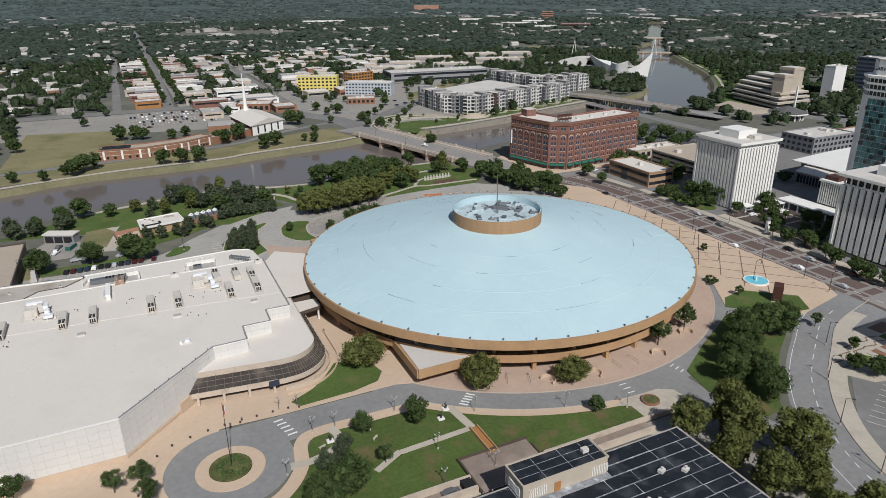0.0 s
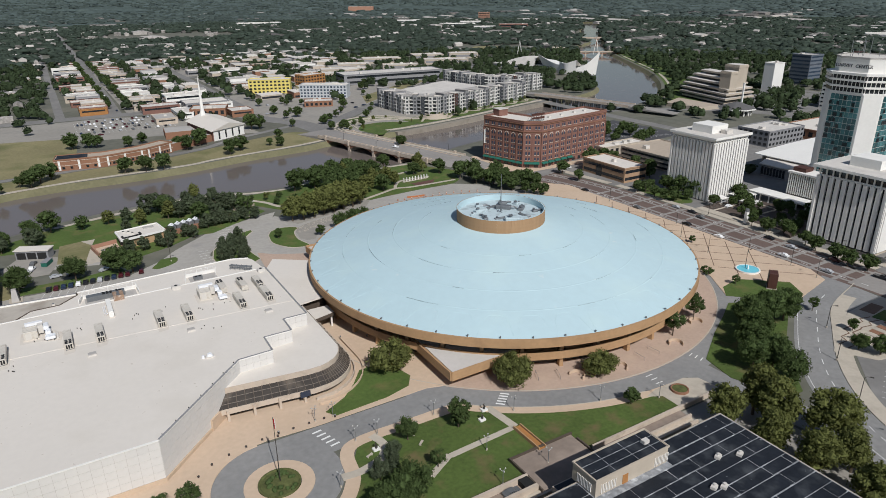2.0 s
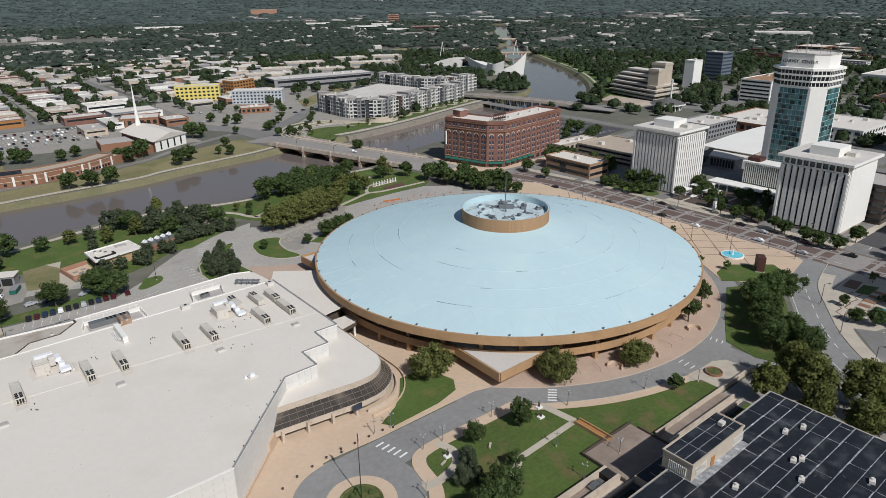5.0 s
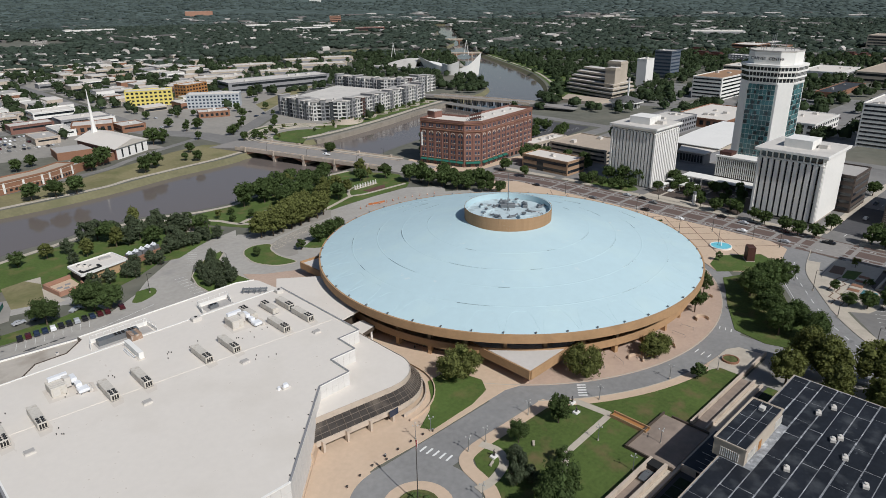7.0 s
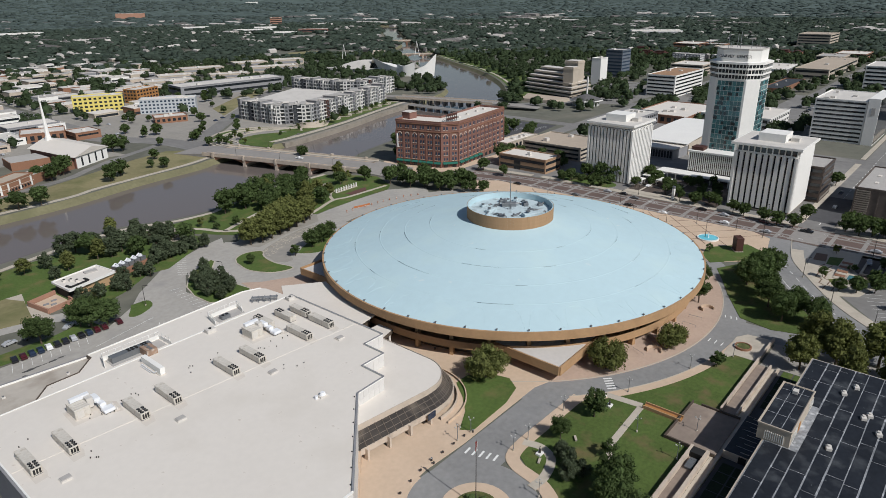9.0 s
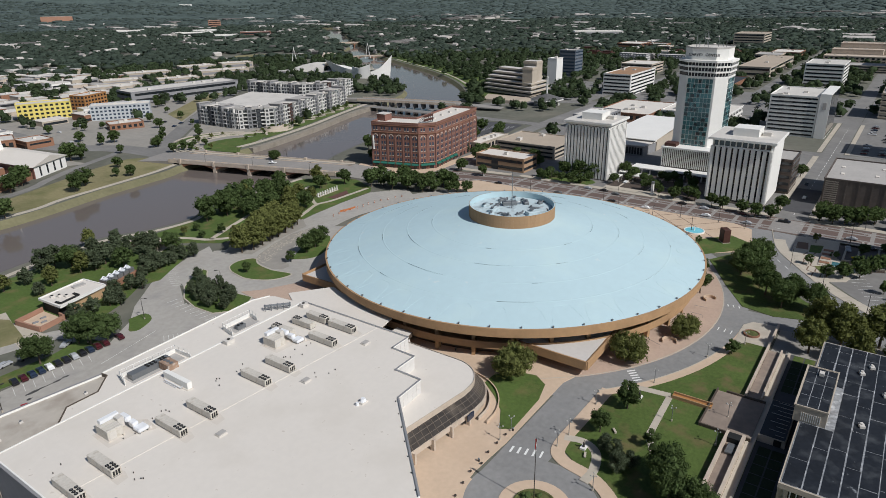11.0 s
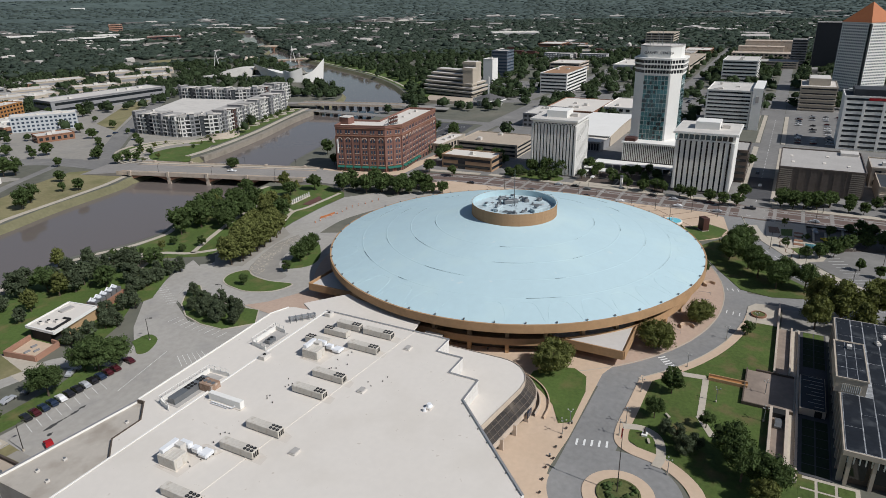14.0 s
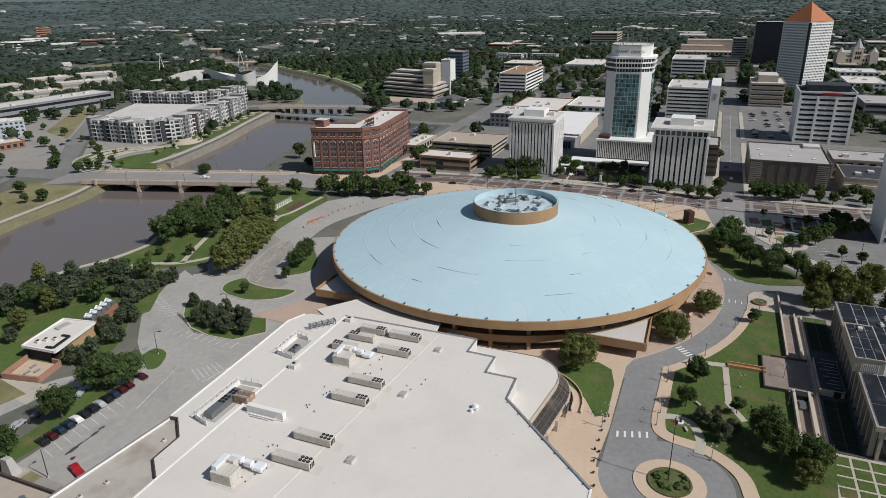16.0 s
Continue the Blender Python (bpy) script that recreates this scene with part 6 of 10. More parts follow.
annex = block("granite_annex", "low concrete annex with a dark blue roof", "building", 290, 322, 44, 70, 8.4, BEIGE, DARKROOF, 0, 0, GLASS, plant=2)
part("blank_wall", boxes((288.6, 289.7, 40, 70, 0, 5.2)), CREAM, annex, "blank pale wall by the avenue")
block("stepped_office", "stepped grey roof block behind the granite block", "building", 324, 352, 30, 72, 11, BEIGE, GREYROOF, 2, 6, GLASS, plant=5)
bank = block("bank_office", "white office tower with long dark window bands", "office building", 428, 462, 48.5, 85.5, 37, OFFWHITE, DARKROOF, 10, 0, GLASS, band=True, plant=3)
part("sign", boxes((427.5, 427.8, 58, 71, 34.9, 36.7)), CARS[5], bank, "red sign shape on the parapet")
for y in (49.4, 61.0, 73.0, 84.6):
    part("pier", boxes((427.5, 427.98, y - 0.9, y + 0.9, 0, 34.4)), OFFWHITE, bank)
part("penthouse", boxes((434, 456, 52, 80, 37.1, 41.5)), DARKROOF, bank, "dark rooftop plant housing")
tall = thing("orange_roof_tower", "tall pale tower with an orange pyramid roof", "tower", pose(747, 56.5, 0, 0, 0, 45))
part("shaft", boxes((-17.5, 17.5, -17.5, 17.5, 0, 73)), OFFWHITE, tall)
_tw = pane_mesh("window", 1.15, 71, 0.12, BLUEGLASS)
for a, b in (((-17.5, 17.5), (-17.5, -17.5)), ((17.5, 17.5), (-17.5, 17.5)), ((-17.5, -17.5), (17.5, -17.5))):
    facade(tall, "window_strip", _tw, a, b, 15, [1], 0.9, 0.05)
    facade(tall, "floor_band", pane_mesh("floor_band", 35.2, 1.5, 0.2, OFFWHITE), a, b, 1, slots(2.4, 73, 24), 0.5, 0.1)
part("corner_strip", boxes((-17.9, -15.8, 15.8, 17.9, 0, 72)), GLASS, tall, "dark corner strip")
bm = bmesh.new()
_q = [bm.verts.new(p) for p in ((-18, -18, 73), (18, -18, 73), (18, 18, 73), (-18, 18, 73), (0, 0, 93))]
for i in range(4):
    bm.faces.new((_q[i], _q[(i + 1) % 4], _q[4]))
bm.faces.new(_q[3::-1])
part("pyramid_roof", bm, ORANGEROOF, tall, "orange pyramid roof")
block("black_tower", "tall plain black glass tower", "tower", 960, 1000, 58, 101, 62, BLACKGLASS, GREYROOF, plant=1)
court_house = thing("old_courthouse", "old pale stone courthouse with a domed clock tower", "courthouse", pose(948, -26, 0, 0, 0, 8))
part("wall", boxes((-13, 13, -22, 22, 0, 19)), STONE, court_house)
part("roof", prism(bmesh.new(), [(-12, -21), (12, -21), (12, 21), (-12, 21)], 19, 21), GREYROOF, court_house)
for y in (-20, 20, 0):
    w = 5 if y else 6
    part("corner_tower", boxes((-14.5, -14.5 + 2 * w, y - w, y + w, 0, 25 if y else 31)), STONE, court_house)
    part("tower_cap", cyl(bmesh.new(), -14.5 + w, y, 25 if y else 31, 31 if y else 42, w * 1.1, 0.6, 8), GREYROOF, court_house, "grey tower cap")
_cw = pane_mesh("window", 1.6, 3.4, 0.1, GLASS)
facade(court_house, "window", _cw, (-13.1, 22), (-13.1, -22), 11, [2.5, 7.5, 13.0], 0.6, 0.1)
facade(court_house, "window", _cw, (-14.6, 4), (-14.6, -4), 3, [16.5, 22.5], 0.6, 0.1)
block("white_hall", "low white flat-roofed hall behind the bank", "building", 735, 800, -30, 8, 8, OFFWHITE, ROOFWHITE, 2, 6, GLASS, plant=6)
block("white_hall", "low white flat-roofed hall near the courthouse", "building", 836, 880, -40, 10, 9, OFFWHITE, ROOFWHITE, 2, 6, GLASS, plant=5)
block("grey_tower", "grey office block beside the black tower", "office building", 1012, 1040, 108, 128, 36, GREYCLAD, GREYROOF, 10, 0, GLASS, band=True)
block("tan_office", "tan concrete office with deep window bands", "office building", 592, 642, 82, 112, 22, BEIGE, LIGHTROOF, 5, 0, GLASS, band=True, plant=3)
tan_office = bpy.data.objects["tan_office"]
part("penthouse", boxes((604, 634, 88, 106, 22.1, 28.5)), BEIGE, tan_office, "stepped tan penthouse")
part("penthouse_roof", boxes((604.5, 633.5, 88.5, 105.5, 28.5, 28.7)), LIGHTROOF, tan_office)
for k in range(6):
    part("ledge", boxes((591.2, 592.0, 81.4, 112.6, 2.6 + 4.4 * k - 1.2, 3.4 + 4.4 * k - 1.2)) if k < 5 else boxes((591.0, 592.0, 81.2, 112.8, 21.2, 22.4)), BEIGE, tan_office, "projecting concrete ledge")
block("white_office", "white office block with dark bands", "office building", 790, 850, 160, 200, 25, OFFWHITE, LIGHTROOF, 6, 0, GLASS, band=True, plant=2)
block("tan_complex", "long stepped cream office complex", "office building", 1080, 1118, 118, 214, 10, CREAM, CREAM, 2, 7, GLASS, plant=3)
block("tan_complex", "long stepped cream office complex", "office building", 1119, 1150, 140, 208, 17, CREAM, CREAM, 0, 0, plant=2)
block("tan_complex", "long stepped cream office complex", "office building", 1151, 1185, 126, 200, 24, CREAM, CREAM, 0, 0, plant=2)
block("parking_deck", "low dark-banded parking deck", "parking garage", 960, 1000, 116, 200, 9, BEIGE, GREYROOF, 3, 0, GLASS, band=True, plant=0)
block("tan_stack", "distant stepped tan office block", "office building", 1330, 1400, 345, 400, 24, BEIGE, TANROOF, 5, 0, GLASS, band=True)
block("library_office", "white banded office with an orange-tan roof", "office building", 612, 692, 343, 374, 22.2, OFFWHITE, mat("rusty_roof", (0.33, 0.2, 0.12), 0.9, 0.15, 0.3, 0.05), 6, 0, GLASS, band=True, plant=2)
block("low_white_block", "low white flat-roofed block", "building", 490, 548, 214, 270, 9, OFFWHITE, ROOFWHITE, 2, 6, GLASS, plant=8)
block("low_white_annex", "low brick annex with a white roof", "building", 470, 545, 274, 322, 7, REDBRICK2, ROOFWHITE, 1, 6, GLASS, plant=5)
block("flat_grey_office", "grey clad flats with a pale roof", "building", 420, 462, 296, 322, 11, GREYCLAD, LIGHTROOF, 3, 4, GLASS, plant=5)
block("white_slab", "tall white windowless concrete slab", "building", 645, 662, 447, 459, 32, OFFWHITE, LIGHTROOF, plant=1)
block("blue_tower", "grey-blue glass apartment tower", "tower", 740, 764, 466, 489, 33.5, mat("blue_grey_cladding", (0.13, 0.15, 0.18), 0.5, 0.15, 0.5, 0.1), GREYROOF, 8, 0, BLUEGLASS, band=True, plant=1)

# stepped city hall
ch = thing("stepped_hall", "stepped beige concrete civic hall with broad ledges", "civic building")
for dx, y0, y1, z0, z1 in ((2, 430, 494, 0, 3.2), (0, 427, 497, 4.2, 7.0), (2, 428, 498, 8.4, 11.0), (5, 430, 498, 12.4, 15.0), (10, 436, 498, 16.4, 19.0), (17, 446, 496, 20.4, 22.8), (25, 450, 492, 24.2, 26.4)):
    fx = lambda y, o: 541 + dx + o + (y - 416) * 0.25
    part("ledge", prism(bmesh.new(), [(fx(y0, 0), y0), (588, y0), (600, y1), (fx(y1, 0), y1)], z1 - 1.7, z1), BEIGE, ch, "beige concrete ledge")
    part("window_band", prism(bmesh.new(), [(fx(y0, 2.4), y0 + 2), (587, y0 + 2), (598.6, y1 - 2), (fx(y1, 2.4), y1 - 2)], z0, z1 - 1.7), GLASS, ch)
    part("ledge_roof", prism(bmesh.new(), [(fx(y0, 0.7), y0 + 0.7), (587.3, y0 + 0.7), (599.3, y1 - 0.7), (fx(y1, 0.7), y1 - 0.7)], z1, z1 + 0.1), LIGHTROOF, ch)
for x0, x1, y0, y1, z1 in ((553, 564, 431, 443, 31.5), (568, 582, 434, 450, 36.5)):
    part("stair_tower", boxes((x0, x1, y0, y1, 0, z1)), BEIGE, ch)
    part("tower_coping", boxes((x0 - 0.4, x1 + 0.4, y0 - 0.4, y1 + 0.4, z1 - 2.6, z1 - 1.0)), BEIGE, ch)
    part("tower_roof", boxes((x0 + 0.6, x1 - 0.6, y0 + 0.6, y1 - 0.6, z1, z1 + 0.2)), LIGHTROOF, ch)
terrace = thing("low_terrace", "low tan concrete terrace before the civic hall", "terrace")
part("wall", prism(bmesh.new(), [(504, 424), (532, 421), (536, 476), (502, 462)], 0, 3.2), BEIGE, terrace)
part("deck", prism(bmesh.new(), [(505, 425), (531.4, 422), (535, 475), (503, 461)], 3.2, 3.35), TANROOF, terrace)
pav = thing("octagon_pavilion", "low octagonal pavilion with a dark shingle roof", "pavilion", Matrix.Translation((518, 395, 0)) @ Matrix.Rotation(radians(22), 4, "Z"))
part("wall", cyl(bmesh.new(), 0, 0, 0, 5.4, 12.4, n=8), GLASS, pav, "dark glazed walls")
for k in range(16):
    part("wall_pier", boxes((11.5, 13.2, -0.5, 0.5, 0, 5.2)), OFFWHITE, pav, "white wall pier", m=pose(0, 0, 0, 0, 0, 22.5 * k))
part("roof", cyl(bmesh.new(), 0, 0, 6.2, 11.2, 16.6, 1.0, n=8), DARKSHINGLE, pav, "dark shingle roof")
part("fascia", cyl(bmesh.new(), 0, 0, 5.2, 6.2, 16.7, n=8), OFFWHITE, pav)
block("tan_flat", "long low tan building with a flat roof", "building", 853, 1030, 247, 286, 12, BEIGE, TANROOF, 2, 0, GLASS, band=True, plant=6)
block("red_flat", "low dark red brick building with a dark roof", "building", 707, 806, 262, 283, 4.5, REDBRICK2, DARKROOF, 0, 0, plant=2)
for x0, x1, y0, y1, h_ in ((980, 1000, 452, 474, 10.5), (984, 1004, 478, 498, 10.5), (996, 1014, 396, 440, 9.5)):
    block("grey_flats", "grey and white three-storey flats", "apartment building", x0, x1, y0, y1, h_, GREYCLAD, LIGHTROOF, 3, 5, OFFWHITE, plant=0)
for x0, x1, y0, y1 in ((1020, 1036, 525, 546), (1024, 1042, 551, 572), (1140, 1160, 348, 362), (1144, 1164, 366, 384), (1100, 1118, 430, 446), (1090, 1106, 590, 612)):
    hs = thing("red_flats", "red brick flats with a brown pitched roof", "apartment building")
    part("wall", boxes((x0, x1, y0, y1, 0, 7)), REDBRICK2, hs)
    part("roof", prism(bmesh.new(), [(x0 - 0.5, y0 - 0.5), (x1 + 0.5, y0 - 0.5), (x1 + 0.5, y1 + 0.5), (x0 - 0.5, y1 + 0.5)], 7, 7.5), RUST, hs, "brown roof eaves")
    part("roof_ridge", prism(bmesh.new(), [(x0 + 3, y0 + 3), (x1 - 3, y0 + 3), (x1 - 3, y1 - 3), (x0 + 3, y1 - 3)], 7.5, 9.8), RUST, hs, "brown stepped roof")
tagged(part("pylon", boxes((540, 541.3, 406.0, 407.3, 0, 25)), OFFWHITE), "slim white pylon beside the pavilion", "pylon")

# apartments by the river
APTWHITE = mat("soft_white_render", (0.65, 0.635, 0.61), 0.85, 0.1, 0.6, 0.1)
RECESS = mat("balcony_recess_glazing", (0.07, 0.075, 0.08), 0.35, 0.3, 0.4, 0.1)
APTGREY = mat("pale_grey_render", (0.4, 0.4, 0.4), 0.85, 0.1, 0.6, 0.1)
def pane_box(name, w, y0, y1, h, material):
    """A box standing on its base, w wide, from y0 to y1 deep."""
    bm = boxes((-w / 2, w / 2, y0, y1, 0, h))
    data = bpy.data.meshes.new(name)
    bm.to_mesh(data)
    bm.free()
    data.materials.append(material)
    return data


def apartments(name, label, pts, dep, h, floors, seed):
    t = thing(name, label, "apartment building")
    line = [Vector(p) for p in pts]
    left, _ = sides(pts, dep)
    part("wall", prism(bmesh.new(), list(pts) + left[::-1], 0, h), APTGREY, t, "white and grey stepped walls")
    part("roof", prism(bmesh.new(), list(pts) + left[::-1], h, h + 0.3), GREYROOF, t)
    rr = random.Random(seed)
    fh = h / floors
    k = 0
    for a, b in zip(line, line[1:]):
        way = b - a
        L = way.length
        ang = math.degrees(math.atan2(way.y, way.x))
        n = max(1, round(L / 7.5))
        w = L / n
        win = pane_mesh("window", w * 0.26, fh * 0.55, 0.1, RECESS)
        bal = pane_mesh("balcony", w * 0.55, 0.55, 1.3, APTWHITE)
        balg = pane_mesh("balcony", w * 0.55, 0.55, 1.3, GREYCLAD)
        dark = pane_mesh("recess", w * 0.46, fh * 0.66, 0.1, RECESS)
        post = pane_mesh("balcony_post", 0.25, h, 0.15, APTWHITE)
        for i in range(n):
            k += 1
            q = a + way * ((i + 0.3) / n)
            nr = Vector((way.y, -way.x)).normalized()
            tall = h + (2.2 if k % 4 == 1 else 0.9 if k % 2 else 0.3)
            skin = GREYCLAD if k % 4 == 1 else RUST if k in (9, 15) else DARKROOF if k % 7 == 3 else APTGREY if k % 3 == 0 else APTWHITE
            lo_, hi_ = -1.5 - 0.6 * (k % 2), 7.5 + 2 * (k % 3)
            shared("bay", pane_box("bay", w * 0.52, lo_, hi_, tall, skin), t, pose(q.x, q.y, 0, 0, 0, ang))
            shared("bay_roof", pane_box("bay_roof", w * 0.52 + 1.0, lo_ - 0.5, hi_ + 0.4, 0.35, GREYROOF if k % 3 else ROOFWHITE), t, pose(q.x, q.y, tall, 0, 0, ang))
            for f in range(floors):
                z = f * fh
                e = q + nr * (0.06 - lo_)
                shared("window", win, t, pose(e.x, e.y, z + fh * 0.25, 0, 0, ang))
                e = a + way * ((i + 0.8) / n) + nr * 0.05
                shared("recess", dark, t, pose(e.x, e.y, z + fh * 0.15, 0, 0, ang))
                if f:
                    e = e + nr * 0.8
                    shared("balcony", balg if k % 3 == 0 else bal, t, pose(e.x, e.y, z, 0, 0, ang))
            e = a + way * ((i + 1.04) / n) + nr * 1.5
            shared("balcony_post", post, t, pose(e.x, e.y, 0, 0, 0, ang))
    for _ in range(10):
        i = rr.randrange(len(line) - 1)
        q = line[i] + (line[i + 1] - line[i]) * rr.random()
        nr = Vector((-(line[i + 1] - line[i]).y, (line[i + 1] - line[i]).x)).normalized()
        q = q + nr * rr.uniform(3, dep - 4)
        part("roof_plant", boxes((q.x - 1, q.x + 1, q.y - 1, q.y + 1, h + 0.2, h + 1.5)), UNIT, t)


apartments("apartment_block", "long white and grey riverside apartment block with balconies", [(266, 618), (268, 566), (290, 546), (318, 552), (418, 580)], 18, 16.5, 5, 3)
apartments("apartment_block", "rear white and grey apartment block with balconies", [(395, 705), (404, 640), (424, 618), (474, 622)], 17, 17.5, 5, 8)
part("court", prism(bmesh.new(), [(298, 650), (294, 604), (304, 584), (398, 604), (396, 640), (384, 690)], 0, 9.0), LIGHTROOF, bpy.data.objects["apartment_block"], "pale parking deck")
ter = thing("terrace_walls", "curved pale stone terrace walls below the apartments", "terrace", pose(284, 541, 0))
for i in range(3):
    part("terrace_wall", lathe(bmesh.new(), [(17 - 4 * i, 0), (17 - 4 * i, 1.3 + 1.1 * i), (16.4 - 4 * i, 1.3 + 1.1 * i), (16.4 - 4 * i, 0)], 24, 170, 330), STONE, ter)
bm = bmesh.new()
prism(bm, smooth([(202, 508), (208, 494), (222, 506), (250, 516), (254, 526), (232, 540), (212, 538), (200, 522), (202, 508)], 4)[:-1], -0.1, 0.3)
setting("lawn_oval", bm, GRASS, "oval green lawn with concrete terraces")
bm = bmesh.new()
for off in (4, 9, 14, 19):
    ribbon(bm, smooth([(196 - off * 0.4, 508), (196 - off * 0.6, 530 + off * 0.4), (214, 544 + off), (240, 546 + off), (268, 534 + off * 0.3)]), 1.6, 0, 0.5)
for k in range(9):
    ribbon(bm, smooth([(262 + 18 * k, 524 + 4.6 * k), (270 + 18 * k, 533 + 4.8 * k), (280 + 18 * k, 529 + 4.6 * k), (288 + 18 * k, 536 + 4.6 * k)]), 1.8, 0, 0.5)
setting("pavement_terraces", bm, CONCRETE, "pale curved terraces of the riverside garden")

# science museum with sail-like walls
mus = thing("sail_museum", "white museum with curved sail walls by the water", "museum")
def sail(base, top, mid, n=16):
    """A white wall swept between a foot line and a head line that sags between two horns."""
    bm = bmesh.new()
    lo, hi = smooth(base, n), smooth(top, n)
    m = min(len(lo), len(hi))
    a, b = [bm.verts.new(lo[int(i * (len(lo) - 1) / (m - 1))]) for i in range(m)], [bm.verts.new(hi[int(i * (len(hi) - 1) / (m - 1))]) for i in range(m)]
    for i in range(m - 1):
        bm.faces.new((a[i], a[i + 1], b[i + 1], b[i]))
    return bm


def loft(rows):
    """A sheet through lines of equal length, smooth shaded."""
    bm = bmesh.new()
    vs = [[bm.verts.new(p) for p in smooth(row, 8)] for row in rows]
    for p, q in zip(vs, vs[1:]):
        for i in range(len(p) - 1):
            bm.faces.new((p[i], p[i + 1], q[i + 1], q[i]))
    return bm


part("sail_wall", sail([(603, 772, 0), (593, 748, 0), (593, 728, 0)], [(597, 784, 22), (591, 750, 14.5), (592, 727, 10)], 0), OFFWHITE, mus, "white leaning sail wall with a pointed tip")
part("sail_roof", loft([[(597, 784, 22), (591, 750, 14.5), (592, 727, 10)], [(604, 776, 15), (604, 748, 11), (606, 728, 9)], [(618, 766, 12), (620, 746, 9), (622, 728, 8)]]), OFFWHITE, mus, "white dished roof")
part("drum_wall", sail([(593, 729, 0), (590, 714, 0), (596, 699, 0)], [(592.6, 729, 15), (589.6, 714, 14), (596, 699, 19)], 0), OFFWHITE, mus, "white round wall")
part("drum_roof", loft([[(592.6, 729, 15), (589.6, 714, 14), (596, 699, 19)], [(606, 726, 11), (604, 712, 9.5), (606, 700, 12)], [(622, 724, 9), (622, 710, 8), (622, 698, 9)]]), OFFWHITE, mus, "white dished roof")
part("sail_wall", sail([(596, 699, 0), (603, 688, 0), (613, 679, 0)], [(597, 699, 9), (605, 688, 15), (616, 677, 30)], 0), OFFWHITE, mus, "white tall pointed sail wall")
part("sail_wall", sail([(613, 679, 0), (622, 694, 0), (626, 720, 0)], [(616, 677, 30), (622, 696, 13), (625, 722, 9)], 0), OFFWHITE, mus, "white sail wall")
part("sail_roof", loft([[(597, 699, 9), (605, 688, 15), (616, 677, 29.6)], [(606, 704, 8), (612, 696, 9), (619, 688, 16)], [(616, 712, 8), (620, 706, 8), (624, 700, 11)]]), OFFWHITE, mus, "white swept roof")
part("core", prism(bmesh.new(), [(595, 746), (594, 716), (600, 702), (618, 702), (620, 756), (604, 766)], 0, 7.4), OFFWHITE, mus)
part("door_glass", boxes((599.4, 600.0, 690.6, 694, 0.4, 4.5)), GLASS, mus, "dark glazed doors")
_sh = []
for i in range(13):
    u = i / 12
    top_ = 3.2 + 12.6 * (0.5 - 0.5 * math.cos(math.pi * min(1.0, u * 1.12)))
    x, y = 566 + 26 * u, 866 - 82 * u
    _sh.append([(x, y, min(4.2, top_)), (x + 9, y + 3, top_), (x + 24, y + 8, top_ * 0.92), (x + 46, y + 15, 3.0)])
part("shell_roof", loft(_sh), LIGHTROOF, mus, "pale curved shell roof")
part("shell_wall", prism(bmesh.new(), [(567, 864), (592.4, 785), (634, 797), (608, 877)], 0, 3.0), OFFWHITE, mus)
part("gallery_glass", ribbon(bmesh.new(), [(566.6, 864), (592, 785)], 0.3, 0.9, 2.6), BLUEGLASS, mus, "long gallery window band")
_ar = bmesh.new()
_ar.faces.new([_ar.verts.new((592.6 + 30 * math.cos(radians(a)) * 0.5 + 16, 783.6 + 4.6 + 8.6 * math.cos(radians(a)) * 0.5, 2.8 + 9.0 * math.sin(radians(a)))) for a in range(0, 181, 15)])
bmesh.ops.solidify(_ar, geom=_ar.faces[:], thickness=0.4)
part("arch_glass", _ar, GLASS, mus, "dark arched window")
part("gallery", prism(bmesh.new(), [(592.4, 784), (597.6, 757), (606, 760), (602, 787)], 0, 5.2), GREYCLAD, mus, "low glazed link gallery")
part("gallery_roof", prism(bmesh.new(), [(592, 784.4), (597.2, 756.6), (606.4, 759.6), (602.4, 787.4)], 5.2, 5.7), LIGHTROOF, mus)
for o in mus.children:
    if o.name.split(".")[0] in ("sail_roof", "drum_roof", "shell_roof", "sail_wall", "drum_wall"):
        o.data.shade_smooth()
rk = bmesh.new()
for k in range(14):
    q = Vector((788 + 5 * (k % 5), 975 - 6 * (k // 5) + 3 * (k % 3), 0))
    cyl(rk, q.x, q.y, -3, 4 + (k * 7 % 6), 6 + k % 3, 2, 6)
tagged(part("rock_cascade", rk, STONE), "pale stone cascade on the far river bank", "rocks")

# church with its spire, brick school
chu = thing("church", "low church with a white roof and a slender white spire", "church")
CF, CR, CB, CL = (87, 544), (115, 560), (107, 615), (79, 600)
part("wall", prism(bmesh.new(), [CF, CR, CB, CL], 0, 8), OFFWHITE, chu, "white walls with tall windows")
part("side_wall", ribbon(bmesh.new(), [CL, CF], 0.5, 0, 7.2, off=-0.3), BRICK, chu, "brick side wall")
bm = bmesh.new()
_r = [bm.verts.new(p) for p in ((85.4, 542, 8), (117, 560, 8), (108.5, 617, 8), (77, 601, 8), (101.4, 550, 12.5), (92.6, 609, 12.5))]
for f in ((0, 4, 5, 3), (4, 1, 2, 5), (0, 1, 4), (2, 3, 5)):
    bm.faces.new([_r[i] for i in f])
part("roof", bm, ROOFWHITE, chu, "white gabled roof")
facade(chu, "window", pane_mesh("window", 1.4, 6, 0.1, GLASS), CF, CR, 4, [1], 0.8, 0.1)
part("side_wing", prism(bmesh.new(), [(56, 572), (80, 570), (79, 592), (58, 594)], 0, 5.5), REDBRICK2, chu, "brick side wing")
part("side_wing_roof", prism(bmesh.new(), [(56.4, 572.4), (79.6, 570.4), (78.6, 591.6), (58.4, 593.6)], 5.5, 5.7), GREYROOF, chu)
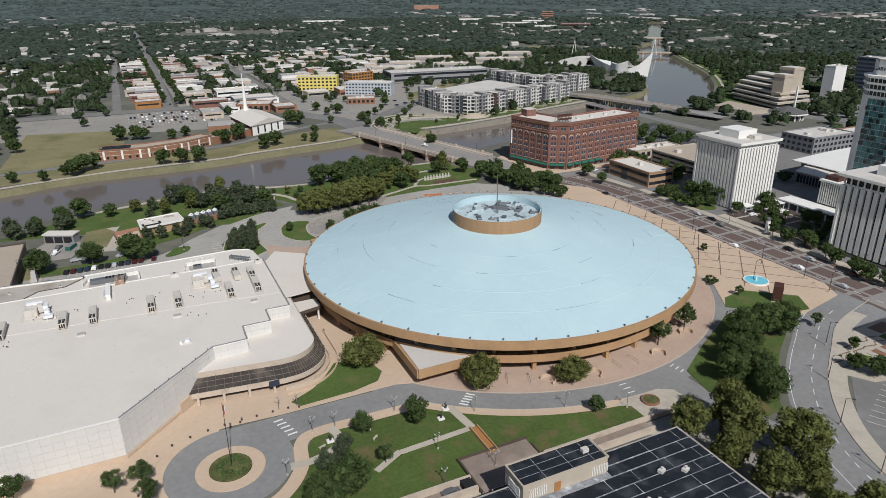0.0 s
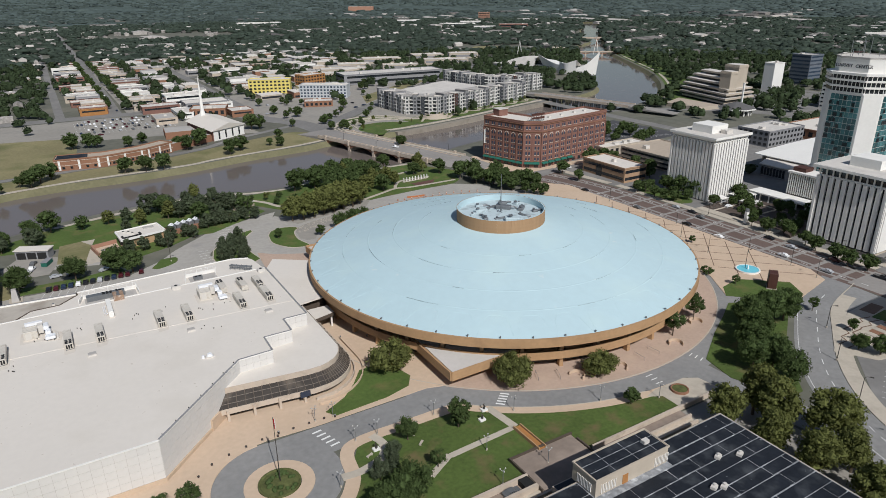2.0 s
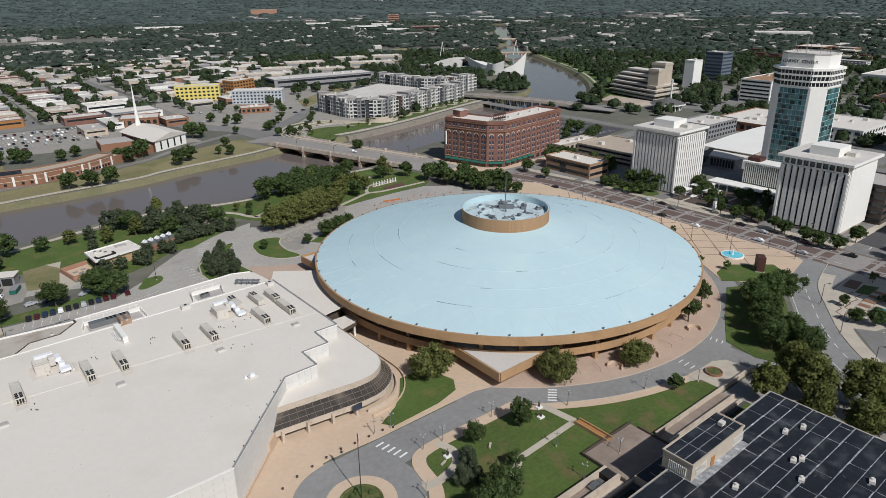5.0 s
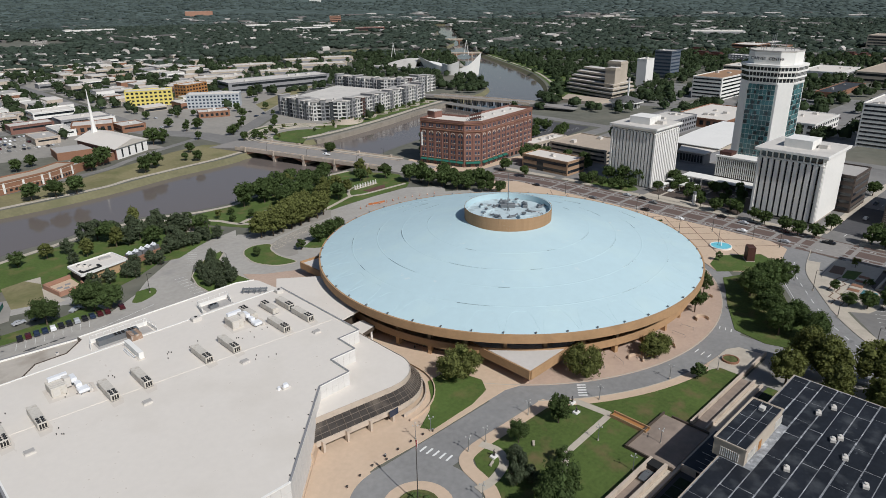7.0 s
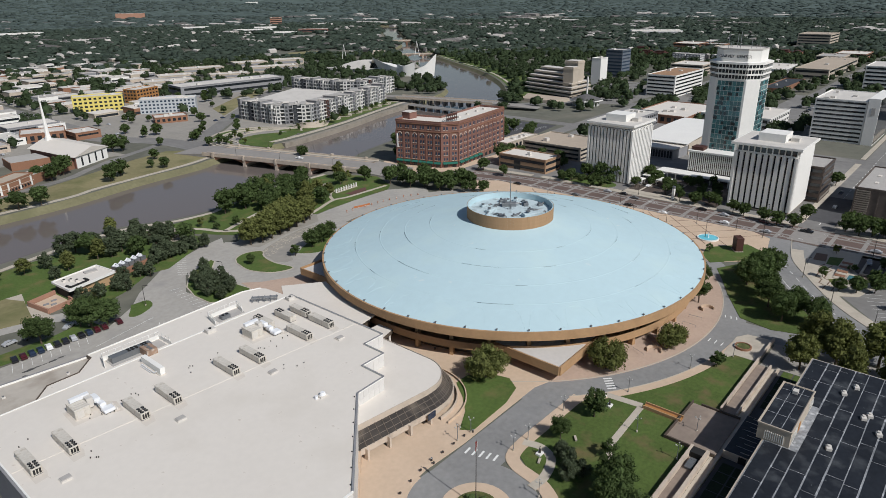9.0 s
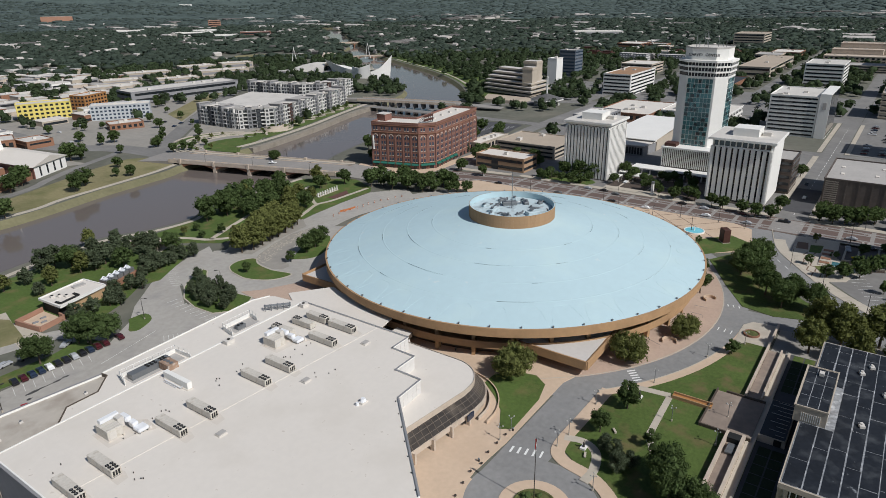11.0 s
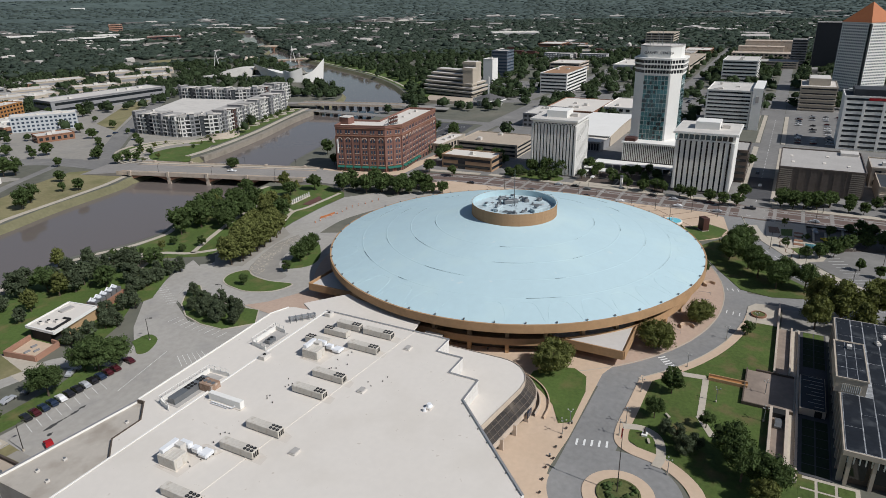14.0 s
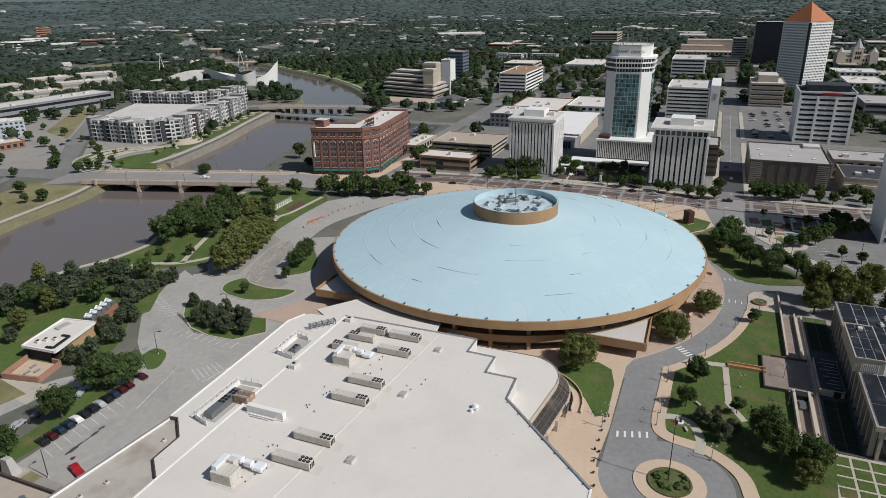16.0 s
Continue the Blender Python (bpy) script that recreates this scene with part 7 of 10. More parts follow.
sp = part("spire", cyl(bmesh.new(), 92, 600, 11, 44, 1.9, 0.15, n=8), OFFWHITE, chu, "slender white spire")
part("spire_base", cyl(bmesh.new(), 92, 600, 8, 15, 3.0, 1.9, n=8), OFFWHITE, sp)
sch = thing("brick_school", "long low brick school with white window strips", "school")
SC = [(-24, 507), (5, 503), (33, 511), (53, 524), (46, 534), (28, 522), (6, 517), (-22, 521)]
part("wall", prism(bmesh.new(), SC, 0, 7), REDBRICK2, sch)
for z_ in (3.4, 6.3):
    part("stone_course", ribbon(bmesh.new(), [(-24, 506.9), (5, 502.9), (33, 510.9), (53, 523.9)], 0.2, z_, z_ + 0.25), STONE, sch)
part("link_wing", prism(bmesh.new(), [(50, 524), (86, 546), (80, 556), (45, 534)], 0, 5.5), REDBRICK2, sch, "long low linking wing")
part("link_roof", prism(bmesh.new(), [(50.4, 524.8), (85, 546), (79.6, 555), (45.6, 533.6)], 5.5, 5.7), GREYROOF, sch)
bm = bmesh.new()
ribbon(bm, SC + SC[:1], 0.5, 7, 7.9)
part("parapet", bm, REDBRICK2, sch)
part("roof", prism(bmesh.new(), SC, 7, 7.2), TANROOF, sch)
for p, q, n in (((-24, 507), (5, 503), 5), ((5, 503), (33, 511), 8), ((33, 511), (53, 524), 8)):
    facade(sch, "white_panel", pane_mesh("white_panel", 1.3, 6.2, 0.1, OFFWHITE), p, q, 3, [0.6], 0.25, 0.06)
    facade(sch, "window", pane_mesh("window", 1.6, 1.5, 0.1, GLASS), p, q, n, [1.2], 1.1, 0.05)
part("solar_roof", prism(bmesh.new(), [(-23, 508.5), (-4, 506), (-3, 517), (-21, 520)], 7.3, 7.6), SOLAR, sch, "dark roof panels")

# the yellow and orange flats under construction, hotel and long arena beyond the river
block("yellow_flats", "bright yellow unfinished apartment block", "apartment building", -23, 23, -9, 9, 15, YELLOW, LIGHTROOF, 4, 4.5, GLASS, pose(205, 776, 0, 0, 0, -24), 1)
block("orange_flats", "orange sheathed unfinished apartment block", "apartment building", -16, 16, -9, 9, 14, ORANGEWOOD, LIGHTROOF, 4, 4.5, GLASS, pose(262, 800, 0, 0, 0, 20), 1)
block("pale_hotel", "four-storey pale blue and white hotel", "hotel", -26, 26, -9, 9, 13, mat("pale_blue_render", (0.47, 0.49, 0.51), 0.85, 0.1, 0.5, 0.1), ROOFWHITE, 4, 3.6, BLUEGLASS, pose(246, 712, 0, 0, 0, -35), 6)
block("small_brick_shop", "small brown brick corner shop", "shop", -14, 14, -9, 9, 5, REDBRICK2, LIGHTROOF, 1, 5, GLASS, pose(218, 660, 0, 0, 0, -20), 2)
block("long_library", "long grey clad library with a pale roof", "library", -66, 66, -17, 17, 12, GREYCLAD, LIGHTROOF, 2, 0, GLASS, pose(365, 790, 0, 0, 0, -6), 6, True)
block("white_church_hall", "white two-storey hall with dark windows", "building", -18, 18, -12, 12, 9, OFFWHITE, ROOFWHITE, 2, 0, GLASS, pose(105, 760, 0, 0, 0, 0), 3, True)
block("brick_gallery", "brown brick hall with a pale roof", "building", -16, 16, -12, 12, 7, REDBRICK2, LIGHTROOF, 1, 5, GLASS, pose(112, 668, 0, 0, 0, -20), 2)
block("far_orange_school", "distant broad orange brick school", "school", -62, 62, -25, 25, 26, PINKBRICK, LIGHTROOF, 0, 8, GLASS, pose(1450, 3260, 0, 0, 0, -28), 0)

for x, y, w, d, h, a in ((455, 1000, 30, 14, 7, -20), (388, 955, 24, 14, 6, -20), (545, 1010, 26, 15, 7, -20), (350, 905, 32, 13, 6, -18), (296, 868, 26, 13, 6, -10), (530, 925, 34, 13, 7, -25), (440, 905, 26, 11, 6, -25), (600, 985, 24, 14, 8, -25)):
    block("warehouse", "broad low warehouse with a white roof", "warehouse", -w, w, -d, d, h, BEIGE, LIGHTROOF, 1, 0, GREYCLAD, pose(x, y, 0, 0, 0, a), 4, True)
block("far_brick_hall", "distant pink brick hall", "building", -20, 20, -14, 14, 25, PINKBRICK, TANROOF, 4, 0, GLASS, pose(1419, 2119, 0, 0, 0, -35), 2, True)
block("far_white_tower", "distant white tower block", "tower", -34, 34, -12, 12, 26, OFFWHITE, ROOFWHITE, 0, 0, GLASS, pose(2352, 3606, 30, 0, 0, -33), 3)
for x, y, w, d, a in ((644, 2307, 70, 26, -10), (1110, 2123, 40, 20, -28), (1219, 1904, 34, 16, -32), (1087, 1631, 30, 14, -32), (1584, 786, 60, 26, -60), (902, 328, 40, 24, 0)):
    block("warehouse", "broad distant warehouse with a white roof", "warehouse", -w, w, -d, d, 8, OFFWHITE, ROOFWHITE, 1, 0, GREYCLAD, pose(x, y, 0, 0, 0, a), 3, True)
block("far_red_hall", "distant long red brick hall with a pale roof", "building", -42, 42, -16, 16, 9, BRICK, LIGHTROOF, 1, 0, GLASS, pose(1208, 1658, 0, 0, 0, -38), 2, True)
block("far_white_hall", "distant long white hall", "building", -50, 50, -14, 14, 8, OFFWHITE, ROOFWHITE, 1, 0, GLASS, pose(1122, 1822, 0, 0, 0, -30), 2, True)
setting("lawn_far_field", prism(bmesh.new(), smooth([(690, 1080), (760, 1060), (800, 1120), (740, 1160), (690, 1080)], 4)[:-1], -0.1, 0.2), DRYGRASS, "dry open field beyond the river")
setting("road_far_lot", prism(bmesh.new(), [(990, 1500), (1090, 1440), (1130, 1560), (1040, 1620)], -0.1, 0.2), LOTPALE, "pale distant car park")
# west-side shops and workshops
rnd = random.Random(31)
SHOPWALLS = [BEIGE, OFFWHITE, CREAM, REDBRICK2, BEIGE, GREYCLAD, OFFWHITE]
SHOPROOFS = [ROOFWHITE, LIGHTROOF, LIGHTROOF, GREYROOF, ROOFWHITE, GREYROOF, TANROOF]
KEEP = [(205, 776, 34), (262, 800, 26), (246, 712, 36), (218, 660, 22), (365, 790, 80), (105, 760, 28), (112, 668, 26), (85, 565, 40), (330, 600, 95), (440, 650, 80)]
for y in range(580, 1520, 31):
    for x in list(range(-160, 480, 27)):
        if (-8 < x < 98 and y < 1260) or any(math.hypot(x - a, y - b) < c for a, b, c in KEEP) or (x < 60 and y < 735) or (x < 200 and y < 690):
            continue
        wx = x + rnd.uniform(-5, 5)
        if abs(wx - 42) < 19 or abs(y - 716) < 16 or abs(y - 980) < 14 or abs(y - 1250) < 14 or abs(wx - 150) < 16 or abs(wx + 10) < 12:
            continue
        if wx - 190 > (y - 560) * 0.62 - 25 and y < 900:
            continue
        if rnd.random() < (0.16 if -12 < wx < 400 and y < 1250 else 0.7) or (x < -20 and rnd.random() < 0.55):
            continue
        w, d, h = rnd.uniform(7, 13), rnd.uniform(6, 13), rnd.uniform(3.5, 7)
        if wx < 0 or y > 1250:
            w, d, h = w * 0.8, d * 0.7, h * 0.9
        t = thing("shop", "low flat-roofed shop or workshop", "shop", pose(wx, y + rnd.uniform(-6, 6), 0, 0, 0, rnd.choice((0, 0, 90, 3))), "west-side shops")
        part("wall", boxes((-w, w, -d, d, 0, h)), rnd.choice(SHOPWALLS), t)
        part("roof", boxes((-w - 0.2, w + 0.2, -d - 0.2, d + 0.2, h, h + 0.5)), rnd.choice(SHOPROOFS), t)
        part("shopfront", boxes((-w + 1, w - 1, -d - 0.08, -d + 0.1, 0.6, 2.8)), GLASS, t)
        if rnd.random() < 0.6:
            part("roof_plant", boxes((-1.5, 1.5, -1, 1.2, h + 0.5, h + 1.7)), UNIT, t)

# shop rows along the west street
def shop(x0, x1, y0, y1, h, wall, roof, face):
    t = thing("shop", "flat-roofed storefront in a row along the street", "shop", None, "shop rows on the west street")
    part("wall", boxes((x0, x1, y0, y1, 0, h)), wall, t)
    part("roof", boxes((x0 + 0.4, x1 - 0.4, y0 + 0.4, y1 - 0.4, h, h + 0.2)), roof, t)
    bm = bmesh.new()
    for a, b in (((x0, y0), (x1, y0)), ((x1, y0), (x1, y1)), ((x1, y1), (x0, y1)), ((x0, y1), (x0, y0))):
        ribbon(bm, [a, b], 0.4, h, h + 0.7)
    part("parapet", bm, wall, t)
    part("shopfront", boxes((x0 - 0.1, x0 + 0.1, y0 + 1, y1 - 1, 0.5, 3.0)) if face < 0 else boxes((x1 - 0.1, x1 + 0.1, y0 + 1, y1 - 1, 0.5, 3.0)), GLASS, t)
    part("side_window", boxes((x0 + 2, x1 - 2, y0 - 0.08, y0 + 0.1, h * 0.55, h * 0.8)), GLASS, t)
    part("roof_plant", boxes(((x0 + x1) / 2, (x0 + x1) / 2 + 2.4, (y0 + y1) / 2, (y0 + y1) / 2 + 1.8, h, h + 1.4)), UNIT, t)
    return t


rnd = random.Random(64)
for side in (-1, 1):
    y = 732.0
    while y < 1230:
        w, h = rnd.uniform(11, 22), rnd.uniform(4.5, 7.5)
        if abs(y + w / 2 - 980) < 20:
            y += 24
            continue
        d = rnd.uniform(18, 34)
        x0, x1 = (31 - d, 31) if side < 0 else (54, 54 + d)
        if side < 0:
            x0 = max(x0, -2)
        shop(x0, x1, y, y + w, h, rnd.choice([BRICK, CREAM, BEIGE, OFFWHITE, GREYCLAD]), rnd.choice([ROOFWHITE, LIGHTROOF, ROOFWHITE, GREYROOF, LIGHTROOF, GREYROOF]), -side)
        y += w + (0.4 if rnd.random() < 0.6 else rnd.uniform(4, 14))
for x0, x1, y0, y1, h, wl, rf in ((58, 92, 704, 722, 6.5, BRICK, LIGHTROOF), (98, 140, 706, 732, 6, GREYCLAD, ROOFWHITE), (60, 78, 640, 668, 5, CREAM, GREYROOF), (82, 96, 660, 694, 5, OFFWHITE, LIGHTROOF),
                                  (6, 30, 728, 752, 6, ORANGEWOOD, LIGHTROOF), (120, 142, 700, 720, 5, OFFWHITE, ROOFWHITE), (126, 146, 640, 662, 5.5, REDBRICK2, LIGHTROOF)):
    shop(x0, x1, y0, y1, h, wl, rf, -1)

# ---- the library with its dark panelled roof ----
lib = thing("library", "low concrete library with a dark panelled flat roof", "library")
# library walls coloured dark for the facade's shade behind the beige columns
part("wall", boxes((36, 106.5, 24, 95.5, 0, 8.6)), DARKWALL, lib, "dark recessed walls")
part("roof_slab", boxes((34, 108, 22, 97, 8.6, 9.9)), BEIGE, lib, "beige concrete roof edge")
part("roof_surface", boxes((34.4, 107.6, 22.4, 96.6, 9.9, 10.0)), SOLARJOINT, lib, "grey roof joints")
rnd = random.Random(12)
_y = 96.4
while _y > 24:
    wy = rnd.choice((3.2, 3.6, 4.4, 4.0))
    _x = 34.5
    while _x < 107.2:
        wx = min(rnd.uniform(7, 19), 107.5 - _x)
        gap = rnd.uniform(0.16, 0.42)
        spans = [(_x, _x + wx - rnd.uniform(0.12, 0.26))]
        if _y > 91.2:
            spans = [(p, q) for p, q in ((spans[0][0], min(spans[0][1], 60.1)), (max(spans[0][0], 82.3), spans[0][1]))]
        for p, q in spans:
            if q - p > 0.5:
                o = rnd.uniform(-0.05, 0.05)
                part("roof_sheet", prism(bmesh.new(), [(p, _y - wy + gap + o), (q, _y - wy + gap - o), (q, _y + o), (p, _y - o)], 9.98, 10.05), SOLAR, lib)
        _x += wx
    _y -= wy
pent = part("penthouse", boxes((60.4, 82.0, 91.2, 98.4, 9.9, 14.3)), BEIGE, lib, "cream penthouse with louvres")
part("penthouse_roof", boxes((60.7, 81.7, 91.5, 98.1, 14.3, 14.36)), SOLAR, pent)
for y in (93.4, 95.8):
    part("roof_lap", boxes((60.8, 81.6, y, y + 0.14, 14.36, 14.38)), SOLARJOINT, pent)
for x in (66.2, 73.0, 78.6):
    part("roof_lap", boxes((x, x + 0.12, 91.6, 98.0, 14.36, 14.39)), SOLARJOINT, pent)
v = part("roof_hatch", boxes((77.6, 79.2, 94.2, 95.4, 14.36, 15.2)), UNIT, pent)
part("pipe", tube(bmesh.new(), [(66, 93, 14.36), (66, 93, 15.1)], 0.12, 6), METAL, pent)
bm = boxes((60.2, 82.2, 91.0, 91.3, 14.1, 14.5), (60.2, 82.2, 98.3, 98.6, 14.1, 14.5), (60.2, 60.5, 91.32, 98.28, 14.1, 14.49), (81.9, 82.2, 91.32, 98.28, 14.1, 14.49))
part("penthouse_rim", bm, BEIGE, pent)
_lv = pane_mesh("louvre", 0.16, 2.2, 0.12, OFFWHITE)
for i in range(10):
    shared("louvre", _lv, pent, pose(60.35, 92.6 + 0.45 * i, 10.5, 0, 0, 90))
    shared("louvre", _lv, pent, pose(78.0 + 0.45 * i, 91.15, 10.5))
    shared("louvre", _lv, pent, pose(62.0 + 0.45 * i, 91.15, 10.5))
part("penthouse_door", boxes((68.2, 69.8, 91.1, 91.22, 10.0, 12.4)), ORANGEWOOD, pent, "rust-coloured door")
for x, y in ((93, 86), (84, 80), (86, 79), (79, 76), (72, 70), (98, 84), (90, 66), (66, 84)):
    b = boxes((-0.8, 0.8, -0.6, 0.6, 0, 0.7))
    v = part("roof_vent", b, UNIT, lib, "small white roof vent", m=pose(x, y, 10.0, 0, 0, 20))
    part("vent_cap", cyl(bmesh.new(), 0.3, 0, 0.7, 1.0, 0.4, n=8), UNIT, v)
_colm = pane_mesh("facade_column", 0.8, 8.7, 0.6, BEIGE)
_lw = pane_mesh("facade_window", 3.2, 5.6, 0.1, GLASS)
facade(lib, "facade_window", _lw, (106.5, 95.5), (36, 95.5), 16, [1.6], 0.5, 0.1)
facade(lib, "facade_column", _colm, (106.5, 96.4), (36, 96.4), 17, [0], 0.05, 0)
facade(lib, "facade_window", _lw, (36, 95.5), (36, 24), 14, [1.6], 0.5, 0.1)
facade(lib, "facade_column", _colm, (35, 95.5), (35, 24), 15, [0], 0.05, 0)
_sl = pane_mesh("slat", 0.25, 2.0, 0.3, OFFWHITE)
facade(lib, "slat", _sl, (35.4, 96), (35.4, 60), 30, [6.2], 0.3, 0.3)

# sunken court, ramps, deck and footbridge beside the library
court = thing("sunken_court", "shaded court with square grass panels and a dark flat roof", "courtyard")
# walks and grass beds are coloured dark to deepen the court's shade
part("floor", boxes((34.1, 113, 97.6, 105.2, 0.0, 0.21)), DARKASPH, court, "concrete court walks with shade in their dark tone")
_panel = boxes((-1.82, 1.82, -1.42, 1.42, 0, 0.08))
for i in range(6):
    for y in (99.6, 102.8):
        part("ivy_panel", _panel.copy(), SHADEGRASS, court, "grass bed with the court's shade in its colour", m=pose(36.8 + 4.05 * i, y, 0.2))
        part("ivy_panel" if i < 5 else "grass_panel", _panel.copy(), SHADEGRASS if i < 5 else WORNGRASS, court, m=pose(90.6 + 4.05 * i, y, 0.2))
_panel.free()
part("low_block", boxes((61.0, 79.6, 98.7, 105.2, 0.2, 2.3)), CREAM, court, "pale concrete wall")
part("low_roof", boxes((61.3, 79.3, 98.9, 104.9, 2.3, 2.42)), DARKROOF, court, "dark low roof")
part("court_door", boxes((60.9, 60.99, 99.6, 101.4, 0.2, 2.1)), BLACK, court, "dark doorway")
for i in range(9):
    part("roof_pipe", tube(bmesh.new(), [(62.5 + 2.0 * i, 99.3, 2.5), (62.5 + 2.0 * i, 101.5 + (i * 1.7) % 3, 2.5)], 0.07, 4), LIGHTROOF, court)
part("court_wall", boxes((30, 112, 105.3, 105.9, 0, 1.0)), CREAM, court, "pale concrete court wall")
ramp = thing("service_ramp", "ramp between pale concrete walls", "ramp")
part("ramp_floor", boxes((80, 112, 108.2, 111.6, 0.1, 0.3)), DECKBROWN, ramp)
part("ramp_wall", boxes((80, 131, 111.7, 112.3, 0, 1.5)), CREAM, ramp, "pale retaining wall")
part("ramp_wall", boxes((80, 112, 107.6, 108.1, 0, 1.5)), CREAM, ramp)
ramp2 = thing("garage_ramp", "car ramp dropping between pale walls to a black block for the shade in the garage mouth", "ramp")
part("ramp_floor", boxes((34, 58, 108.4, 111.6, 0.1, 0.26)), DECKBROWN, ramp2)
part("ramp_wall", boxes((33, 59, 111.6, 112.3, 0, 1.9)), CREAM, ramp2, "pale ramp wall")
part("ramp_wall", boxes((33, 59, 107.6, 108.4, 0, 1.9)), CREAM, ramp2)
# solid black block stands for the darkness inside the garage
part("garage_mouth", boxes((56, 58.6, 108.4, 111.6, 0.2, 1.8)), BLACK, ramp2, "black block for the shade in the garage mouth")
deck = thing("entrance_deck", "square pinkish concrete deck with a dark rim", "deck")
part("slab", boxes((60, 79, 106.5, 119.2, 0, 0.5)), DECKBROWN, deck)
for r_ in ((59.6, 79.4, 119.2, 119.6, 0, 1.1), (59.2, 59.6, 106.5, 119.6, 0, 1.1), (79.0, 79.4, 106.5, 117, 0, 1.1)):
    part("rim", boxes(r_), DARKWALL, deck, "dark rim rail")
fb = thing("footbridge", "reddish footbridge with tan side walls", "footbridge")
part("walk", ribbon(bmesh.new(), [(69.1, 129.4), (69.2, 118.6)], 1.8, 0.1, 0.6), ORANGEWOOD, fb, "reddish walkway")
part("side_wall", ribbon(bmesh.new(), [(69.1, 129.4), (69.2, 118.6)], 0.3, 0.1, 1.2, off=1.05), TAN, fb)
part("side_wall", ribbon(bmesh.new(), [(69.1, 129.4), (69.2, 118.6)], 0.3, 0.1, 1.2, off=-1.05), TAN, fb)
bm = boxes((8, 34, 92, 106, 0, 0.12))
setting("pavement_library", bm, CONCRETE, "pale paving grid west of the library")
for i in range(6):
    for j in range(3):
        tagged(part("lawn_square", boxes((9 + 4.1 * i, 12.4 + 4.1 * i, 93 + 4.2 * j, 96.5 + 4.2 * j, 0, 0.2)), WORNGRASS), "square patch of lawn in a paving grid", "lawn", "lawn squares", "structure")
setting("road_lot_library", boxes((-40, 8, 60, 104, -0.1, 0.055)), CITYASPH, "car park west of the library")

# ---- the waterside pump house, sheds and dark block behind the hall ----
ph = thing("pump_house", "low buff brick pump house with a white roof", "pump house")
PUMP = [(-4.3, 328.8), (15.4, 333.6), (13.4, 346.4), (-5.4, 342.6)]
_inset = lambda f: [(x + f * (4.8 - x), y + f * (337.8 - y)) for x, y in PUMP]
part("wall", prism(bmesh.new(), [_inset(0.05)[1], _inset(0.05)[2], (-1.2, 342.2), (0.2, 331.0)], 0, 4.2), mat("buff_brick", (0.42, 0.28, 0.16), 0.9, 0.12, 1.2, 0.1), ph)
# bay filled with a black block in place of its shaded inside
part("open_bay", prism(bmesh.new(), [(-4.0, 331.6), (0.1, 332.2), (-1.0, 341.6), (-4.8, 341.2)], 0, 4.1), BLACK, ph, "black block for the shade in the open bay")
part("roof", prism(bmesh.new(), PUMP, 4.2, 4.75), ROOFWHITE, ph, "white flat roof")
for i in range(4):
    p, q = PUMP[i], PUMP[(i + 1) % 4]
    part("roof_curb", ribbon(bmesh.new(), [p, q], 0.5, 4.2, 5.1), OFFWHITE, ph)
for p, q in (((-3.0, 331.2), (4.6, 333.0)), ((4.6, 333.0), (4.2, 336.0)), ((-3.0, 331.2), (-3.4, 334))):
    part("roof_gutter", ribbon(bmesh.new(), [p, q], 0.9, 4.75, 5.2), BLACK, ph, "dark roof screen")
for x, y in ((0, 338), (1.4, 335.6), (-2.0, 339.4)):
    u = part("roof_fan", boxes((x - 0.7, x + 0.7, y - 0.7, y + 0.7, 4.75, 5.6)), UNIT, ph)
    part("fan", cyl(bmesh.new(), x, y, 5.6, 5.75, 0.5, n=10), BLACK, u)
part("roof_hatch", boxes((6.6, 11.4, 340.2, 342.6, 4.75, 5.3)), GREYROOF, ph, "grey roof hatch")
part("yard_wall", prism(bmesh.new(), [(15.6, 336.4), (34.2, 341.6), (33.0, 348.6), (14.8, 344.0)], 0, 2.2), REDBRICK2, ph, "brown brick yard wall")
for i in range(5):
    m_ = pose(19.4 + 3.0 * i, 341.2 + 0.9 * i, 2.2, 0, 0, 15)
    c = part("cooling_unit", boxes((-1.3, 1.3, -1.9, 1.9, 0, 1.7)), METAL, ph, "grey cooling unit", m=m_)
    part("fan", cyl(bmesh.new(), 0, 0, 1.7, 2.05, 1.0, n=12), DUCT, c)
    part("duct", tube(bmesh.new(), [(-1.0, 1.2, 1.6), (0.6, 1.4, 2.4), (1.6, 1.3, 1.6)], 0.3, 6), DUCT, c)
for p_, q_ in (((-14, 325.0), (-4.4, 327.4)), ((-14, 325.0), (-16.4, 338)), ((-16.4, 338), (-5.6, 341)), ((-4.4, 327.4), (-4.4, 331))):
    part("terrace_wall", ribbon(bmesh.new(), [p_, q_], 0.6, 0, 1.9), PINKBRICK, ph, "pinkish brick terrace wall")
part("terrace_floor", prism(bmesh.new(), [(-13.6, 325.6), (-4.6, 328.0), (-5.6, 340.4), (-15.8, 337.4)], 0, 0.3), TANPAVE, ph)
for x, y in ((-10, 331), (-8.6, 334.6), (-12, 333)):
    part("terrace_bench", boxes((x - 1.0, x + 1.0, y - 0.35, y + 0.35, 0.3, 0.8)), GREYCLAD, ph)
setting("pavement_pump_house", prism(bmesh.new(), [(-24, 318), (-14, 320), (-14.5, 325), (-17, 339), (-14, 352), (-20, 352)], -0.1, 0.12), CONCRETE, "pale paving beside the pump house")
shelter = thing("park_shelter", "small pale open park shelter on posts", "shelter", pose(60, 364, 0.1, 0, 0, -42))
part("roof", boxes((-6, 6, -2.2, 2.2, 3.0, 3.4)), LIGHTROOF, shelter)
